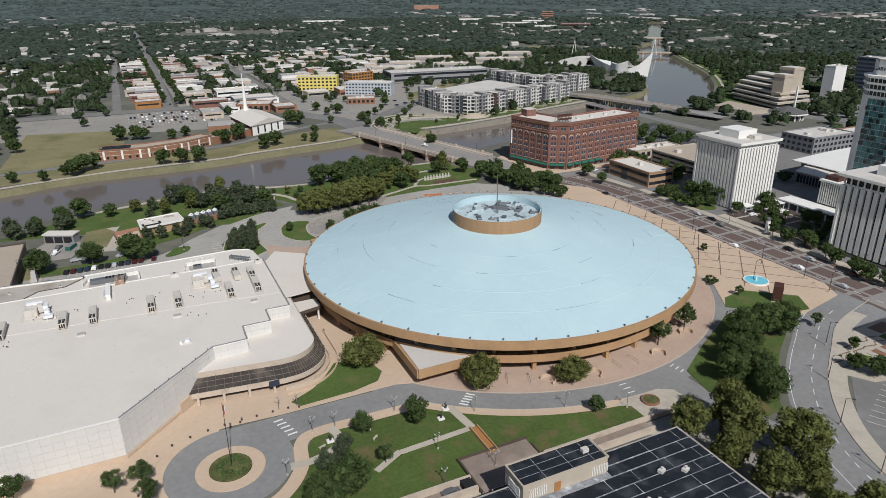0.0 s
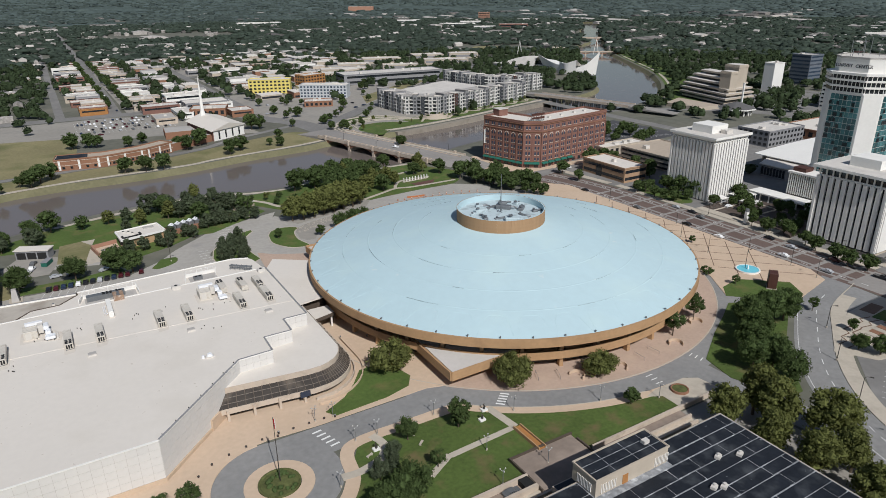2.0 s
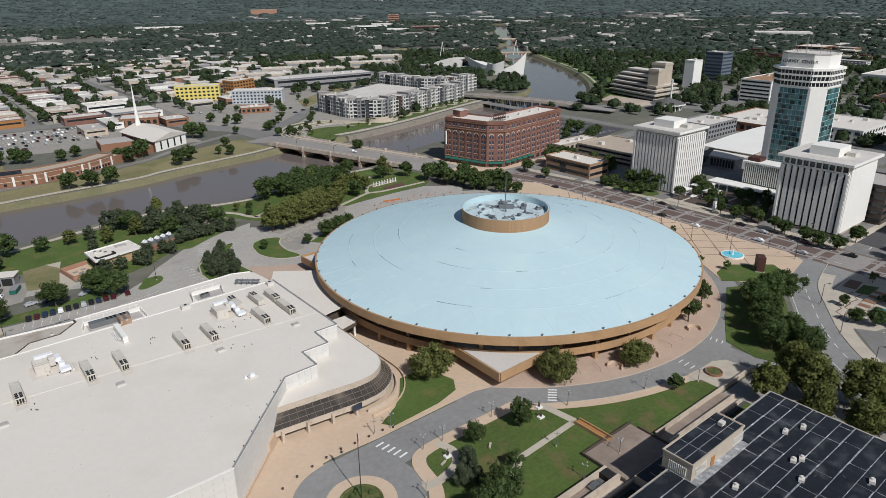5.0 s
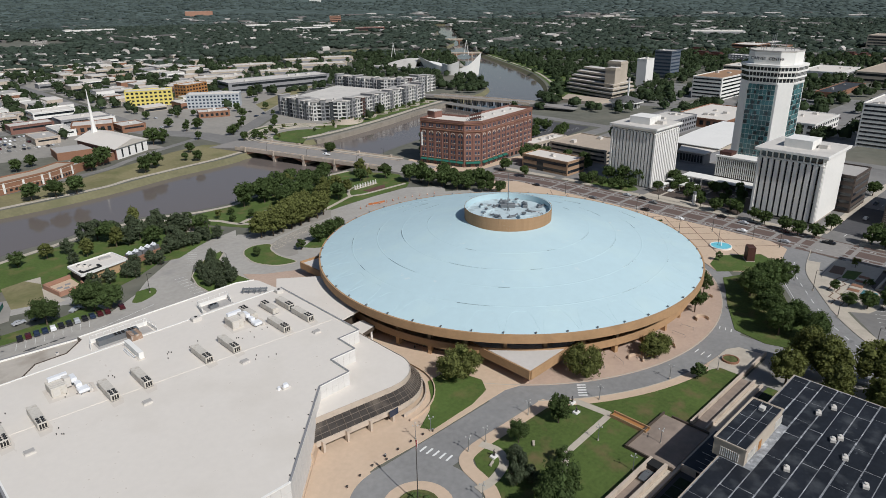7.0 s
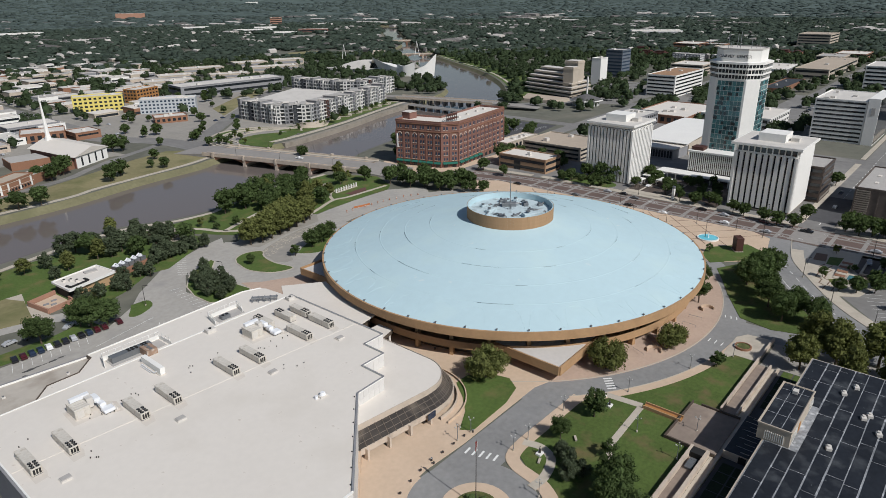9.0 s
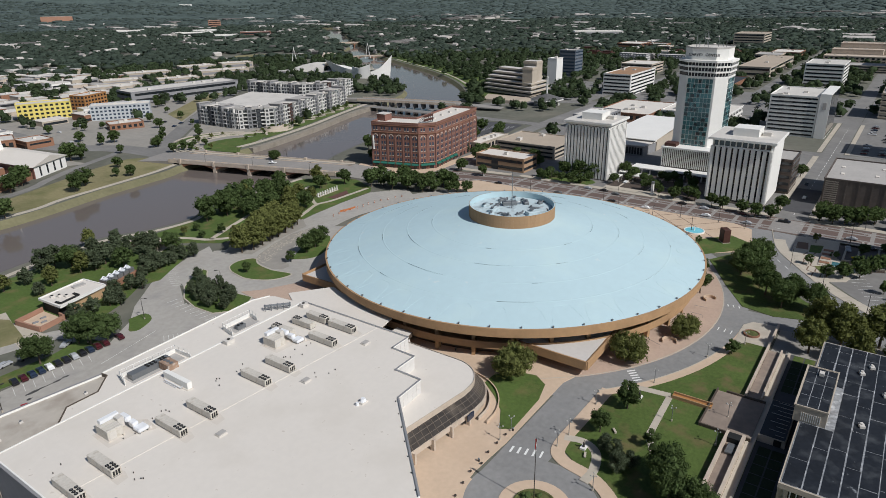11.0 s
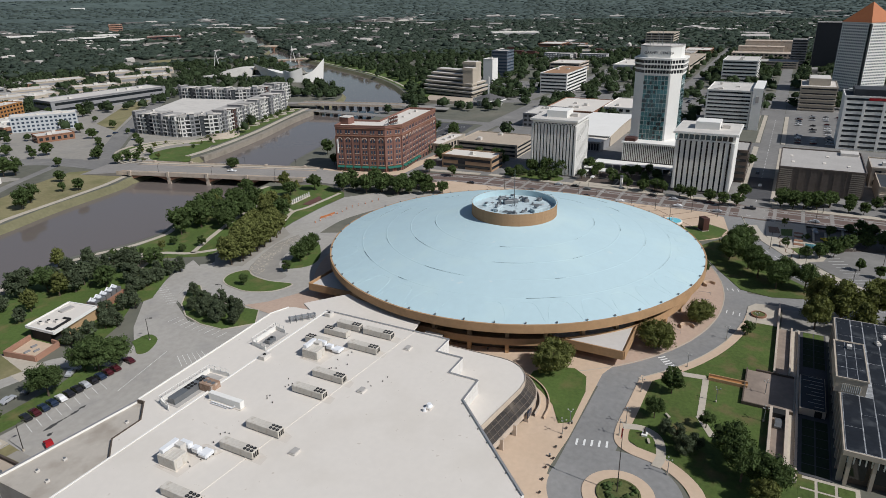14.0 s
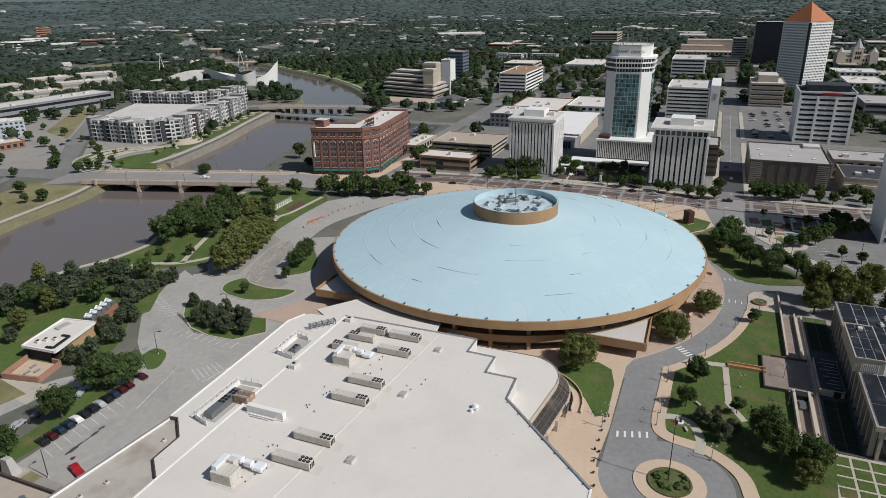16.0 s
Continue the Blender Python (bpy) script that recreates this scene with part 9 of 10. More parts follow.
prism(bm, [(225, 120), (225.6, 115.7), (216.4, 114.5), (215.8, 119.4)], 0, 0.22)
setting("trim_zigzag", bm, DARKLINE, "dark brick zigzag lines in the paving")
setting("lawn_east_garden", prism(bmesh.new(), [(223, 114.4), (225, 109.4), (214.4, 109.5), (213.5, 113.9)], 0, 0.3), GRASS, "small corner garden lawn")
setting("lawn_east_bed", prism(bmesh.new(), [(190, 106), (197, 109.6), (199, 106.4), (192, 103)], 0, 0.3), GRASS, "small planted corner bed")
for x0, x1, y0, y1 in ((210, 224, 95.2, 96.0), (210, 224, 100.2, 101.0), (209.2, 210, 95.2, 101), (212, 230, 88, 88.8), (206, 207, 84, 92)):
    tagged(part("planter_wall", boxes((x0, x1, y0, y1, 0.1, 0.9)), CONCRETE), "low pale planter wall in the corner garden", "wall", "garden planter walls")
ter = thing("garden_terrace", "brown brick garden terraces stepping down", "terrace", pose(199.6, 106.8, 0.1))
for i in range(8):
    part("step", boxes((2.3 * i, 2.3 * i + 2.3, -1.9, 1.9, 0, 0.3 + 0.14 * i)), REDBRICK2 if i % 2 else CONCRETE, ter)
pool = thing("garden_pool", "small green garden pool with a pale rim", "pool", pose(203, 101.4, 0.15))
part("rim", boxes((-3.2, 3.2, -3, 3, 0, 0.35)), CONCRETE, pool)
part("water", boxes((-2.7, 2.7, -2.5, 2.5, 0.3, 0.4)), TEAL, pool)
st = thing("river_steps", "broad pale concrete steps down to the water", "steps", pose(60, 485, 0, 0, 0, 14))
for i in range(5):
    part("step", boxes((-11, 11, 1.6 * i - 4, 1.6 * i - 2.4, -3, -1.9 + 0.45 * i)), CONCRETE, st)
rnd = random.Random(41)
for j in range(5):
    for i in range(22):
        if rnd.random() < 0.55:
            car(0 + 3.3 * i, 634 + 14 * j - 0.12 * i, 96, rnd.choice((0, 1, 2, 4, 6, 1, 2, 3)), "car", "cars in the lot behind the school", False)
bm = bmesh.new()
for j in range(5):
    for i in range(24):
        ribbon(bm, [(-2 + 3.3 * i, 630 + 14 * j), (-2.4 + 3.3 * i, 637 + 14 * j)], 0.16, 0, 0.06)
setting("trim_lot_lines", bm, PAINT, "faded white parking lines")
TREES_PLAZA = [
    (53, 173, 11, "w"), (80.5, 147, 10.5, "w"), (106, 137, 8.5, "w"), (144, 142, 9, "t"), (159, 146, 9, "t"), (56, 138, 8, "r"),
    (103, 121, 5, "r"), (-18, 145, 6, "t"), (-12, 145, 6, "t"), (-11, 137, 7, "t"), (-39, 152, 7, "t"), (220, 197, 3.5, "r"),
    (201, 128, 5, "t"), (197, 157, 4, "t"), (197, 171, 3, "b"), (196, 169, 3, "b"),
]

TREES_PARK = [
    (41.8, 140.2, 5.5, "o"), (35.5, 136.4, 4.5, "c"), (33.6, 133, 5, "c"), (29.2, 130.5, 5.5, "c"), (32.5, 128.4, 4.5, "c"), (43.2, 127, 5, "t"), (32, 120, 8.6, "o"),
    (25, 117, 8.6, "o"), (24, 110.5, 8, "o"), (18, 112, 6.5, "p"),
]

TREES_ISLAND = [
    (178, 131, 10, "o"), (185, 129, 9.5, "o"), (164, 125, 9.5, "o"), (156, 121, 9, "o"), (147, 114, 9, "o"), (154, 112, 9, "o"),
    (150, 104, 9, "o"), (171, 133, 9, "o"), (127.5, 100, 12.5, "p"),
    (127, 93, 12.5, "p"), (133.4, 82.6, 13, "p"),
    (117, 101, 10.5, "p"), (116.5, 88, 10.5, "p"), (118, 76, 11, "p"), (127, 73, 10, "p"), (118, 63, 11, "p"), (128, 60, 10, "p"), (119, 50, 11, "p"),
]

TREES_RIVERSIDE = [
    (-9, 301, 9.5, "o"), (-11, 305, 8, "o"), (-4, 299, 8, "o"), (-25, 302, 8.5, "o"), (-45, 300, 9, "o"), (-2, 324, 6, "c"),
    (4, 323, 6, "c"), (11, 324, 6, "c"), (14, 322, 5, "c"), (-2, 319, 5, "c"), (24, 331, 6, "c"), (27, 328, 6, "c"),
    (36, 339, 7, "c"), (43, 341, 7, "c"), (47, 341, 6, "c"), (55, 342, 6, "c"), (43, 349, 8, "c"), (19, 382, 9, "c"),
    (14, 379, 10, "c"), (22, 373, 9, "o"), (24, 372, 9, "c"), (8, 362, 7, "p"), (33, 375, 9, "c"), (33, 366, 9, "c"),
    (27, 363, 8, "c"), (39, 366, 9, "c"), (45, 365, 9, "c"), (50, 362, 9, "c"), (53, 360, 9, "c"),
]

TREES_ROW = [
    (56.5, 378, 5, "r"), (61.5, 375, 5, "r"), (67.5, 373.5, 3, "r"), (74.5, 368, 5, "s"), (60, 341, 6, "c"), (82, 369, 4, "r"), (77, 357.7, 4, "r"),
    (86.7, 355.6, 5, "r"), (94, 377, 10, "o"), (100, 385, 9, "o"), (106, 376, 10, "o"), (112, 386, 9, "o"), (122, 388, 10, "o"),
    (131, 373, 10, "o"), (143, 375, 10, "o"), (134, 393, 9, "o"), (118, 368, 10, "o"), (148, 366, 8, "p"), (149, 357, 7, "p"), (128, 352, 9, "p"),
    (161, 396, 8, "o"), (170, 371, 7, "o"), (138, 384, 9, "o"), (125, 361, 9, "o"), (110, 362, 8, "o"), (137, 362, 9, "p"),
    (75, 326, 10, "p"), (80.5, 324.5, 10, "p"), (86.5, 325.5, 10, "p"), (92.5, 327, 10, "p"), (98.5, 328, 10, "p"), (104.5, 329.5, 10, "p"), (110.5, 331, 10, "p"), (116, 333.5, 9.5, "p"),
    (79, 331, 10, "p"), (85.5, 332, 10, "p"), (91.5, 333.5, 10, "p"), (97.5, 334.5, 10, "p"), (103.5, 336, 10, "p"), (109.5, 337.5, 10, "p"), (115.5, 340, 9.5, "p"),
    (95, 340, 9, "p"), (101, 341.5, 10, "p"), (107, 343.5, 9.5, "p"), (113, 346, 9, "p"), (121, 342, 8.5, "p"),
    (91, 301.3, 7, "o"), (98, 302.6, 7, "o"), (104.5, 305, 6.5, "o"), (79.6, 299, 5, "r"), (61, 306, 4.5, "r"),
    (44.8, 316.7, 5, "c"), (35.2, 307.4, 5, "c"), (39.8, 306, 6, "c"), (42.4, 299.7, 6, "c"), (33.3, 299.5, 6, "c"), (36, 294.6, 6, "c"), (39.6, 288.6, 5.5, "c"), (33.5, 285, 5.5, "c"), (32, 291.5, 6, "c"),
    (41.4, 292.4, 5.5, "c"), (37.6, 301.5, 6, "c"),
]

TREES_BACK = [
    (179, 383, 9, "p"), (185, 365, 8, "o"), (190, 348, 9, "o"), (192, 333, 9, "o"), (196, 325, 8, "o"), (198, 315, 9, "o"),
    (201, 309, 7, "o"), (204, 301, 6, "o"), (208, 298, 5, "o"), (210, 292, 6, "o"), (138, 350, 8, "o"), (178, 374, 7, "s"),
    (252, 351, 6, "k"), (260, 348, 6, "k"), (272, 347, 7, "k"), (286, 347, 7, "k"), (297, 347, 7, "k"), (277, 326, 10, "o"),
    (250, 322, 7, "o"), (247, 304, 6, "o"), (265, 415, 9, "o"), (242, 392, 6, "o"), (274, 260, 8, "o"), (276, 251, 9, "o"),
    (278, 243, 9, "o"), (263, 265, 6, "o"),
]

TREES_DOWN = [
    (296, 229, 7, "o"), (288, 221, 7, "o"), (281, 212, 6, "o"), (270, 202, 6, "o"), (294, 198, 6, "o"), (261, 188, 6, "o"),
    (266, 182, 6, "o"), (263, 177, 6, "o"), (259, 167, 6, "o"), (257, 161, 6, "o"), (255, 151, 6, "o"), (252, 144, 6, "o"),
    (254, 137, 6, "o"), (270, 135, 7, "o"), (347, 137, 7, "o"), (262, 116, 7, "o"), (260, 110, 8, "o"), (262, 105, 8, "o"),
    (264, 99, 8, "o"), (270, 93, 7, "o"),
]

TREES_FARBANK = [
    (-33, 480, 10, "o"), (-38, 471, 9, "o"), (-27, 485, 9, "o"), (15, 477, 9, "o"), (27, 474, 9, "o"), (38, 473, 9, "o"),
    (-10, 574, 10, "o"), (1, 573, 9, "o"), (7, 570, 8, "o"), (27, 559, 7, "o"), (38, 567, 7, "o"), (58, 533, 8, "o"),
    (63, 524, 9, "o"), (74, 534, 11, "o"), (86, 492, 9, "o"), (96, 500, 9, "o"), (125, 574, 11, "o"), (131, 571, 10, "o"),
    (125, 498, 6, "o"), (119, 505, 5, "o"), (133, 527, 6, "o"), (-80, 563, 9, "o"), (-87, 596, 8, "o"), (-55, 465, 6, "o"),
    (-44, 475, 6, "o"), (-72, 470, 6, "o"), (199, 443, 8, "o"),
]


# ---- trees ----
def crown_mesh(name, seed, rad, hgt, base, clumps, leaves_n, size, material, cone=0.0, core=True):
    """A crown of many small leaf tufts gathered in clumps round an uneven, gappy form."""
    r = np.random.RandomState(seed)
    cs = []
    for i in range(clumps):
        u = r.normal(size=3)
        u /= np.linalg.norm(u)
        k = 0.25 + 0.62 * r.rand() ** 0.5
        z = u[2] * k
        wide = 1.0 - cone * (z * 0.5 + 0.5)
        cs.append((u[0] * k * rad * wide, u[1] * k * rad * wide, base + hgt / 2 + z * hgt / 2, rad * (0.22 + 0.15 * r.rand()) * (1 - 0.5 * cone * (z * 0.5 + 0.5))))
    cs = np.array(cs)
    pick = r.randint(0, clumps, leaves_n)
    d = r.normal(size=(leaves_n, 3))
    d /= np.linalg.norm(d, axis=1)[:, None]
    d[:, 2] *= 0.85
    cen = cs[pick, :3] + d * (cs[pick, 3] * (0.75 + 0.35 * r.rand(leaves_n)))[:, None]
    nrm = d + 0.55 * r.normal(size=(leaves_n, 3))
    nrm /= np.linalg.norm(nrm, axis=1)[:, None]
    side = np.cross(nrm, r.normal(size=(leaves_n, 3)))
    side /= np.linalg.norm(side, axis=1)[:, None]
    up = np.cross(nrm, side)
    s = size * (0.6 + 0.8 * r.rand(leaves_n))[:, None]
    bend = nrm * s * 0.25
    verts = np.stack([cen - side * s, cen - up * s * 0.7 - bend, cen + side * s, cen + up * s * 0.7 - bend], 1).reshape(-1, 3)
    faces = [(4 * i, 4 * i + 1, 4 * i + 2, 4 * i + 3) for i in range(leaves_n)]
    if core:
        iv = np.array([(1, 0, 0), (0, 1, 0), (-1, 0, 0), (0, -1, 0), (0, 0, 1), (0, 0, -1)], float) * 1.15
        jf = [(0, 1, 4), (1, 2, 4), (2, 3, 4), (3, 0, 4), (1, 0, 5), (2, 1, 5), (3, 2, 5), (0, 3, 5)]
        vs = [verts]
        at = len(verts)
        for c in cs:
            vs.append(c[:3] + iv * c[3] * 0.62)
            faces += [tuple(at + k for k in f) for f in jf]
            at += len(iv)
        verts = np.concatenate(vs)
    data = bpy.data.meshes.new(name)
    data.from_pydata(verts.tolist(), [], faces)
    data.materials.append(material)
    return data


def trunk_bm(seed, h, r0):
    rr = random.Random(seed)
    bm = tube(bmesh.new(), [(0, 0, -0.1), (0.05, 0, h * 0.25), (0.1 * h * rr.uniform(-0.3, 0.3), 0.1, h * 0.5), (0, 0.1, h * 0.75)], r0, 6, r0 * 0.4)
    for k in range(5):
        a = 2 * math.pi * (k / 5 + rr.random() * 0.1)
        z = h * rr.uniform(0.28, 0.5)
        L = h * rr.uniform(0.22, 0.34)
        tube(bm, [(0, 0, z), (L * 0.5 * math.cos(a), L * 0.5 * math.sin(a), z + L * 0.5), (L * math.cos(a), L * math.sin(a), z + L * 0.8)], r0 * 0.45, 4, r0 * 0.12)
    return bm


KINDS = {  # per kind: name, label, crown radius, crown height, crown base (for a height of 10), clumps, tufts, tuft size, leaf, cone
    "o": ("tree", "broad dark green shade tree", 4.9, 8.0, 2.0, 52, 4200, 0.23, LEAF_OAK, 0.15),
    "p": ("tree", "tall light green plane tree", 4.4, 8.3, 1.7, 52, 4000, 0.23, LEAF_PLANE, 0.3),
    "w": ("tree", "broad round light green plaza tree", 5.6, 7.4, 1.3, 60, 5200, 0.24, LEAF_PLANE, 0.05),
    "t": ("tree", "thin open young street tree", 3.9, 6.5, 3.3, 26, 1500, 0.27, LEAF_OAK, 0.1),
    "r": ("tree", "small round clipped tree", 4.2, 8.2, 1.8, 32, 2000, 0.34, LEAF_OAK, 0.1),
    "s": ("tree", "small light green ornamental tree", 3.8, 7.5, 2.3, 14, 1300, 0.36, LEAF_PLANE, 0.2),
    "c": ("juniper", "dark spreading juniper on grass", 4.7, 8.6, 0.8, 44, 3200, 0.23, LEAF_DARK, 0.55),
    "k": ("conical_tree", "small dark conical street tree", 2.2, 9.0, 1.0, 16, 1100, 0.32, LEAF_DARK, 0.8),
    "b": ("bush", "low rounded dark bush", 6.0, 8.5, 0.8, 14, 1000, 0.5, LEAF_OAK, 0.0),
}
TEMPLATES = {}
for key, (nm, lab, cr, chh, cb, cl, lv, sz, leaf, cone) in KINDS.items():
    TEMPLATES[key] = []
    for v in range(3 if key in "opc" else 1):
        TEMPLATES[key].append((crown_mesh("crown", 11 * v + ord(key), cr, chh, cb, cl, lv, sz, leaf, cone), crown_mesh("crown", 11 * v + ord(key), cr, chh, cb, cl, int(lv * 0.26), sz * 1.65, leaf, cone)))
_trunks = {}


def plant(x, y, h, key, z=0.0):
    nm, lab = KINDS[key][:2]
    rr = random.Random(int(x * 31 + y * 17))
    t = thing(nm, lab, "bush" if key == "b" else "tree", None, "")
    v = rr.randrange(len(TEMPLATES[key]))
    s = h / 10 * (1.28 if key in "opc" else 1.1)
    m = Matrix.Translation((x, y, z)) @ Matrix.Rotation(rr.uniform(0, 6.28), 4, "Z")
    t.matrix_basis = m
    S = Matrix.Diagonal((s * rr.uniform(0.9, 1.12), s * rr.uniform(0.9, 1.12), s, 1))
    if (key, v) not in _trunks:
        ob = part("trunk", trunk_bm(ord(key) + v, 8.0, 0.28), BARK, t)
        _trunks[key, v] = ob.data
    else:
        ob = shared("trunk", _trunks[key, v], t, Matrix.Identity(4))
    ob.matrix_basis = S
    shared("crown", TEMPLATES[key][v][0 if y < 312 and x < 190 else 1], t, S)
    return t


def inside(P, poly):
    x, y = P[:, 0], P[:, 1]
    res = np.zeros(len(P), bool)
    n = len(poly)
    for i in range(n):
        (x0, y0), (x1, y1) = poly[i], poly[(i + 1) % n]
        if y0 == y1:
            continue
        hit = ((y0 > y) != (y1 > y)) & (x < (x1 - x0) * (y - y0) / (y1 - y0) + x0)
        res ^= hit
    return res


def grove(poly, n, h0, h1, keys, seed, gap=5.0):
    """Trees scattered over a patch of ground, no nearer to one another than gap."""
    rr = random.Random(seed)
    xs, ys = [p[0] for p in poly], [p[1] for p in poly]
    done = []
    for _ in range(n * 30):
        q = np.array([[rr.uniform(min(xs), max(xs)), rr.uniform(min(ys), max(ys))]])
        if len(done) < n and inside(q, poly)[0] and all(math.hypot(q[0][0] - a, q[0][1] - b) > gap for a, b in done):
            done.append((q[0][0], q[0][1]))
            plant(q[0][0], q[0][1], rr.uniform(h0, h1), rr.choice(keys), 0.1)


for rows in (TREES_PLAZA, TREES_PARK, TREES_ISLAND, TREES_RIVERSIDE, TREES_ROW, TREES_BACK, TREES_DOWN, TREES_FARBANK):
    for x, y, h, key in rows:
        if 205 < x < 236 and 350 < y < 403:
            continue
        plant(x, y, h, key, 0.1)
grove([(100, 384), (104, 370), (118, 358), (140, 358), (160, 380), (127, 390)], 7, 7, 9, "oop", 1, 7)
grove([(27, 398), (44, 396), (52, 380), (62, 362), (60, 346), (34, 352), (20, 356), (-6, 356), (-20, 372)], 9, 5, 8, "cccop", 2, 7.5)
grove([(34, 342), (46, 346), (56, 350), (60, 345), (32, 333), (16, 326), (2, 328)], 8, 4, 6, "c", 3, 5)
grove([(-90, 360), (-50, 366), (-30, 380), (-28, 352), (-90, 346)], 12, 6, 9, "coo", 4, 6)
grove([(188, 340), (198, 352), (208, 345), (224, 304), (216, 300), (202, 318)], 12, 6, 9, "o", 5, 6)
grove([(262, 180), (302, 180), (302, 230), (264, 230)], 16, 4, 6.5, "ot", 6, 7)
grove([(258, 238), (273, 240), (273, 272), (260, 280)], 9, 4, 6, "ot", 7, 6)
grove([(286, 282), (304, 282), (304, 336), (288, 332)], 7, 5, 8, "o", 8, 7)
grove([(334, 350), (380, 356), (372, 420), (340, 430)], 16, 6, 9, "o", 9, 8)
for x, y, h, key in ((228, 113, 4.5, "s"), (198, 112, 4.5, "r"), (212, 104, 3, "b"), (187, 104, 4.5, "o"), (189.5, 98.5, 5.5, "o"), (193.4, 93, 5.5, "o"), (199, 93.5, 6, "o"), (201, 89.5, 6, "o"), (205, 87, 6, "o"),
                     (232, 81, 5.5, "o"), (227, 77, 5.5, "o"), (181, 84, 5, "r"), (175.5, 77.3, 5, "r"), (227, 86, 4.5, "o"), (214, 73, 6.5, "o"), (221, 94, 4.5, "o"), (210, 80, 6, "o"), (219, 82, 5.5, "o")):
    plant(x, y, h, key, 0.15)
grove([(218, 516), (300, 536), (410, 562), (414, 574), (316, 549), (270, 540)], 22, 2.5, 4, "so", 13, 6)
grove([(205, 515), (190, 520), (195, 545), (250, 560), (262, 545), (215, 548)], 8, 3, 5, "so", 14, 6)
_street = smooth([(176, 548), (200, 556), (246, 626), (296, 760), (380, 842)], 7)
for side in sides(_street, 14):
    for x, y in side[2::2]:
        plant(x, y, 5 + (int(x) % 3), "o" if int(x) % 2 else "r", 0.1)
grove([(150, 560), (170, 566), (220, 700), (150, 690)], 9, 5, 8, "or", 15, 9)
for i in range(26):
    for x in (33.5, 51.5):
        yy = 735 + 19.5 * i + (x % 7)
        if (i * 7 + int(x)) % 3 and abs(yy - 980) > 12:
            plant(x, yy, 6 + (i * 5 % 4), "o", 0.1)
grove([(285, 60), (262, 60), (262, 118), (286, 118)], 12, 5, 7, "o", 11, 6)
grove([(303, 176), (311, 176), (311, 164), (303, 164)], 5, 5, 7, "o", 12, 6)

# far trees and woods, past counting
ROADS = [([(204, 362), (230, 398)], 17), ([(440, 92), (565, 92)], 36), ([(700, 1110), (790, 1110)], 48), ([(1030, 1530), (1090, 1520)], 60), ([(1180, 1690), (1235, 1630)], 32), ([(1400, 2140), (1440, 2095)], 34), ([(1085, 1845), (1160, 1800)], 30), ([(350, 370), (390, 430)], 36),
         (RIGHT_ROAD, 8), (AVENUE, 15), ([(35, 715), (44, 1228), (52, 2600)], 9), ([(-11, 716), (-9, 1500)], 6), ([(257, 128), (1400, 128)], 9), ([(419, -300), (419, 700)], 8),
         ([(556, 229), (1300, 233)], 9), ([(862, 267), (1020, 267)], 24), ([(712, 272), (800, 272)], 16), ([(-400, 980), (420, 980)], 6), ([(-400, 1250), (500, 1250)], 6), ([(160, 540), (250, 620), (300, 760), (420, 870), (640, 960)], 9),
         ([(700, -300), (700, 520)], 8), ([(-900, 716), (40, 716), (120, 680), (160, 540)], 12), ([(430, 478), (500, 440), (545, 380), (560, 300), (560, 0)], 9),
         ([(235, 330), (340, 342), (420, 350), (900, 360)], 8), ([(150, 700), (150, 1300)], 6)]


def seg_dist(P, line):
    best = np.full(len(P), 1e9)
    for a, b in zip(line, line[1:]):
        a, b = np.array(a, float), np.array(b, float)
        ab = b - a
        f = np.clip(((P - a) @ ab) / (ab @ ab), 0, 1)
        best = np.minimum(best, np.linalg.norm(P - (a + f[:, None] * ab), axis=1))
    return best


BLOCKS = np.array([[min((ob.matrix_world @ Vector(c)).x for c in ob.bound_box), max((ob.matrix_world @ Vector(c)).x for c in ob.bound_box),
                    min((ob.matrix_world @ Vector(c)).y for c in ob.bound_box), max((ob.matrix_world @ Vector(c)).y for c in ob.bound_box)]
                   for ob in (bpy.context.view_layer.update(), bpy.data.objects)[1] if ob.type == "MESH" and ob.name.split(".")[0] in ("wall", "core", "shaft", "ledge", "body", "court", "island_wall", "sail_wall")])


def clear(P, pad):
    ok = ~inside(P, [(x, y) for x, y in RIVER])
    for line, w in ROADS:
        ok &= seg_dist(P, line) > w
    for x0, x1, y0, y1 in BLOCKS:
        if x1 - x0 < 150:
            ok &= ~((P[:, 0] > x0 - pad) & (P[:, 0] < x1 + pad) & (P[:, 1] > y0 - pad) & (P[:, 1] < y1 + pad))
    return ok


# an open dome of three rings, for the mass of a far crown
DOME_V = np.array([(math.cos(radians(45 * k + 22 * j)) * math.cos(radians(e)), math.sin(radians(45 * k + 22 * j)) * math.cos(radians(e)), math.sin(radians(e))) for j, e in enumerate((-40, 5, 48)) for k in range(8)] + [(0, 0, 1)])
DOME_F = np.array([(8 * j + k, 8 * j + (k + 1) % 8, 8 * (j + 1) + k) for j in range(2) for k in range(8)] + [(8 * j + (k + 1) % 8, 8 * (j + 1) + (k + 1) % 8, 8 * (j + 1) + k) for j in range(2) for k in range(8)] + [(16 + k, 16 + (k + 1) % 8, 24) for k in range(8)])


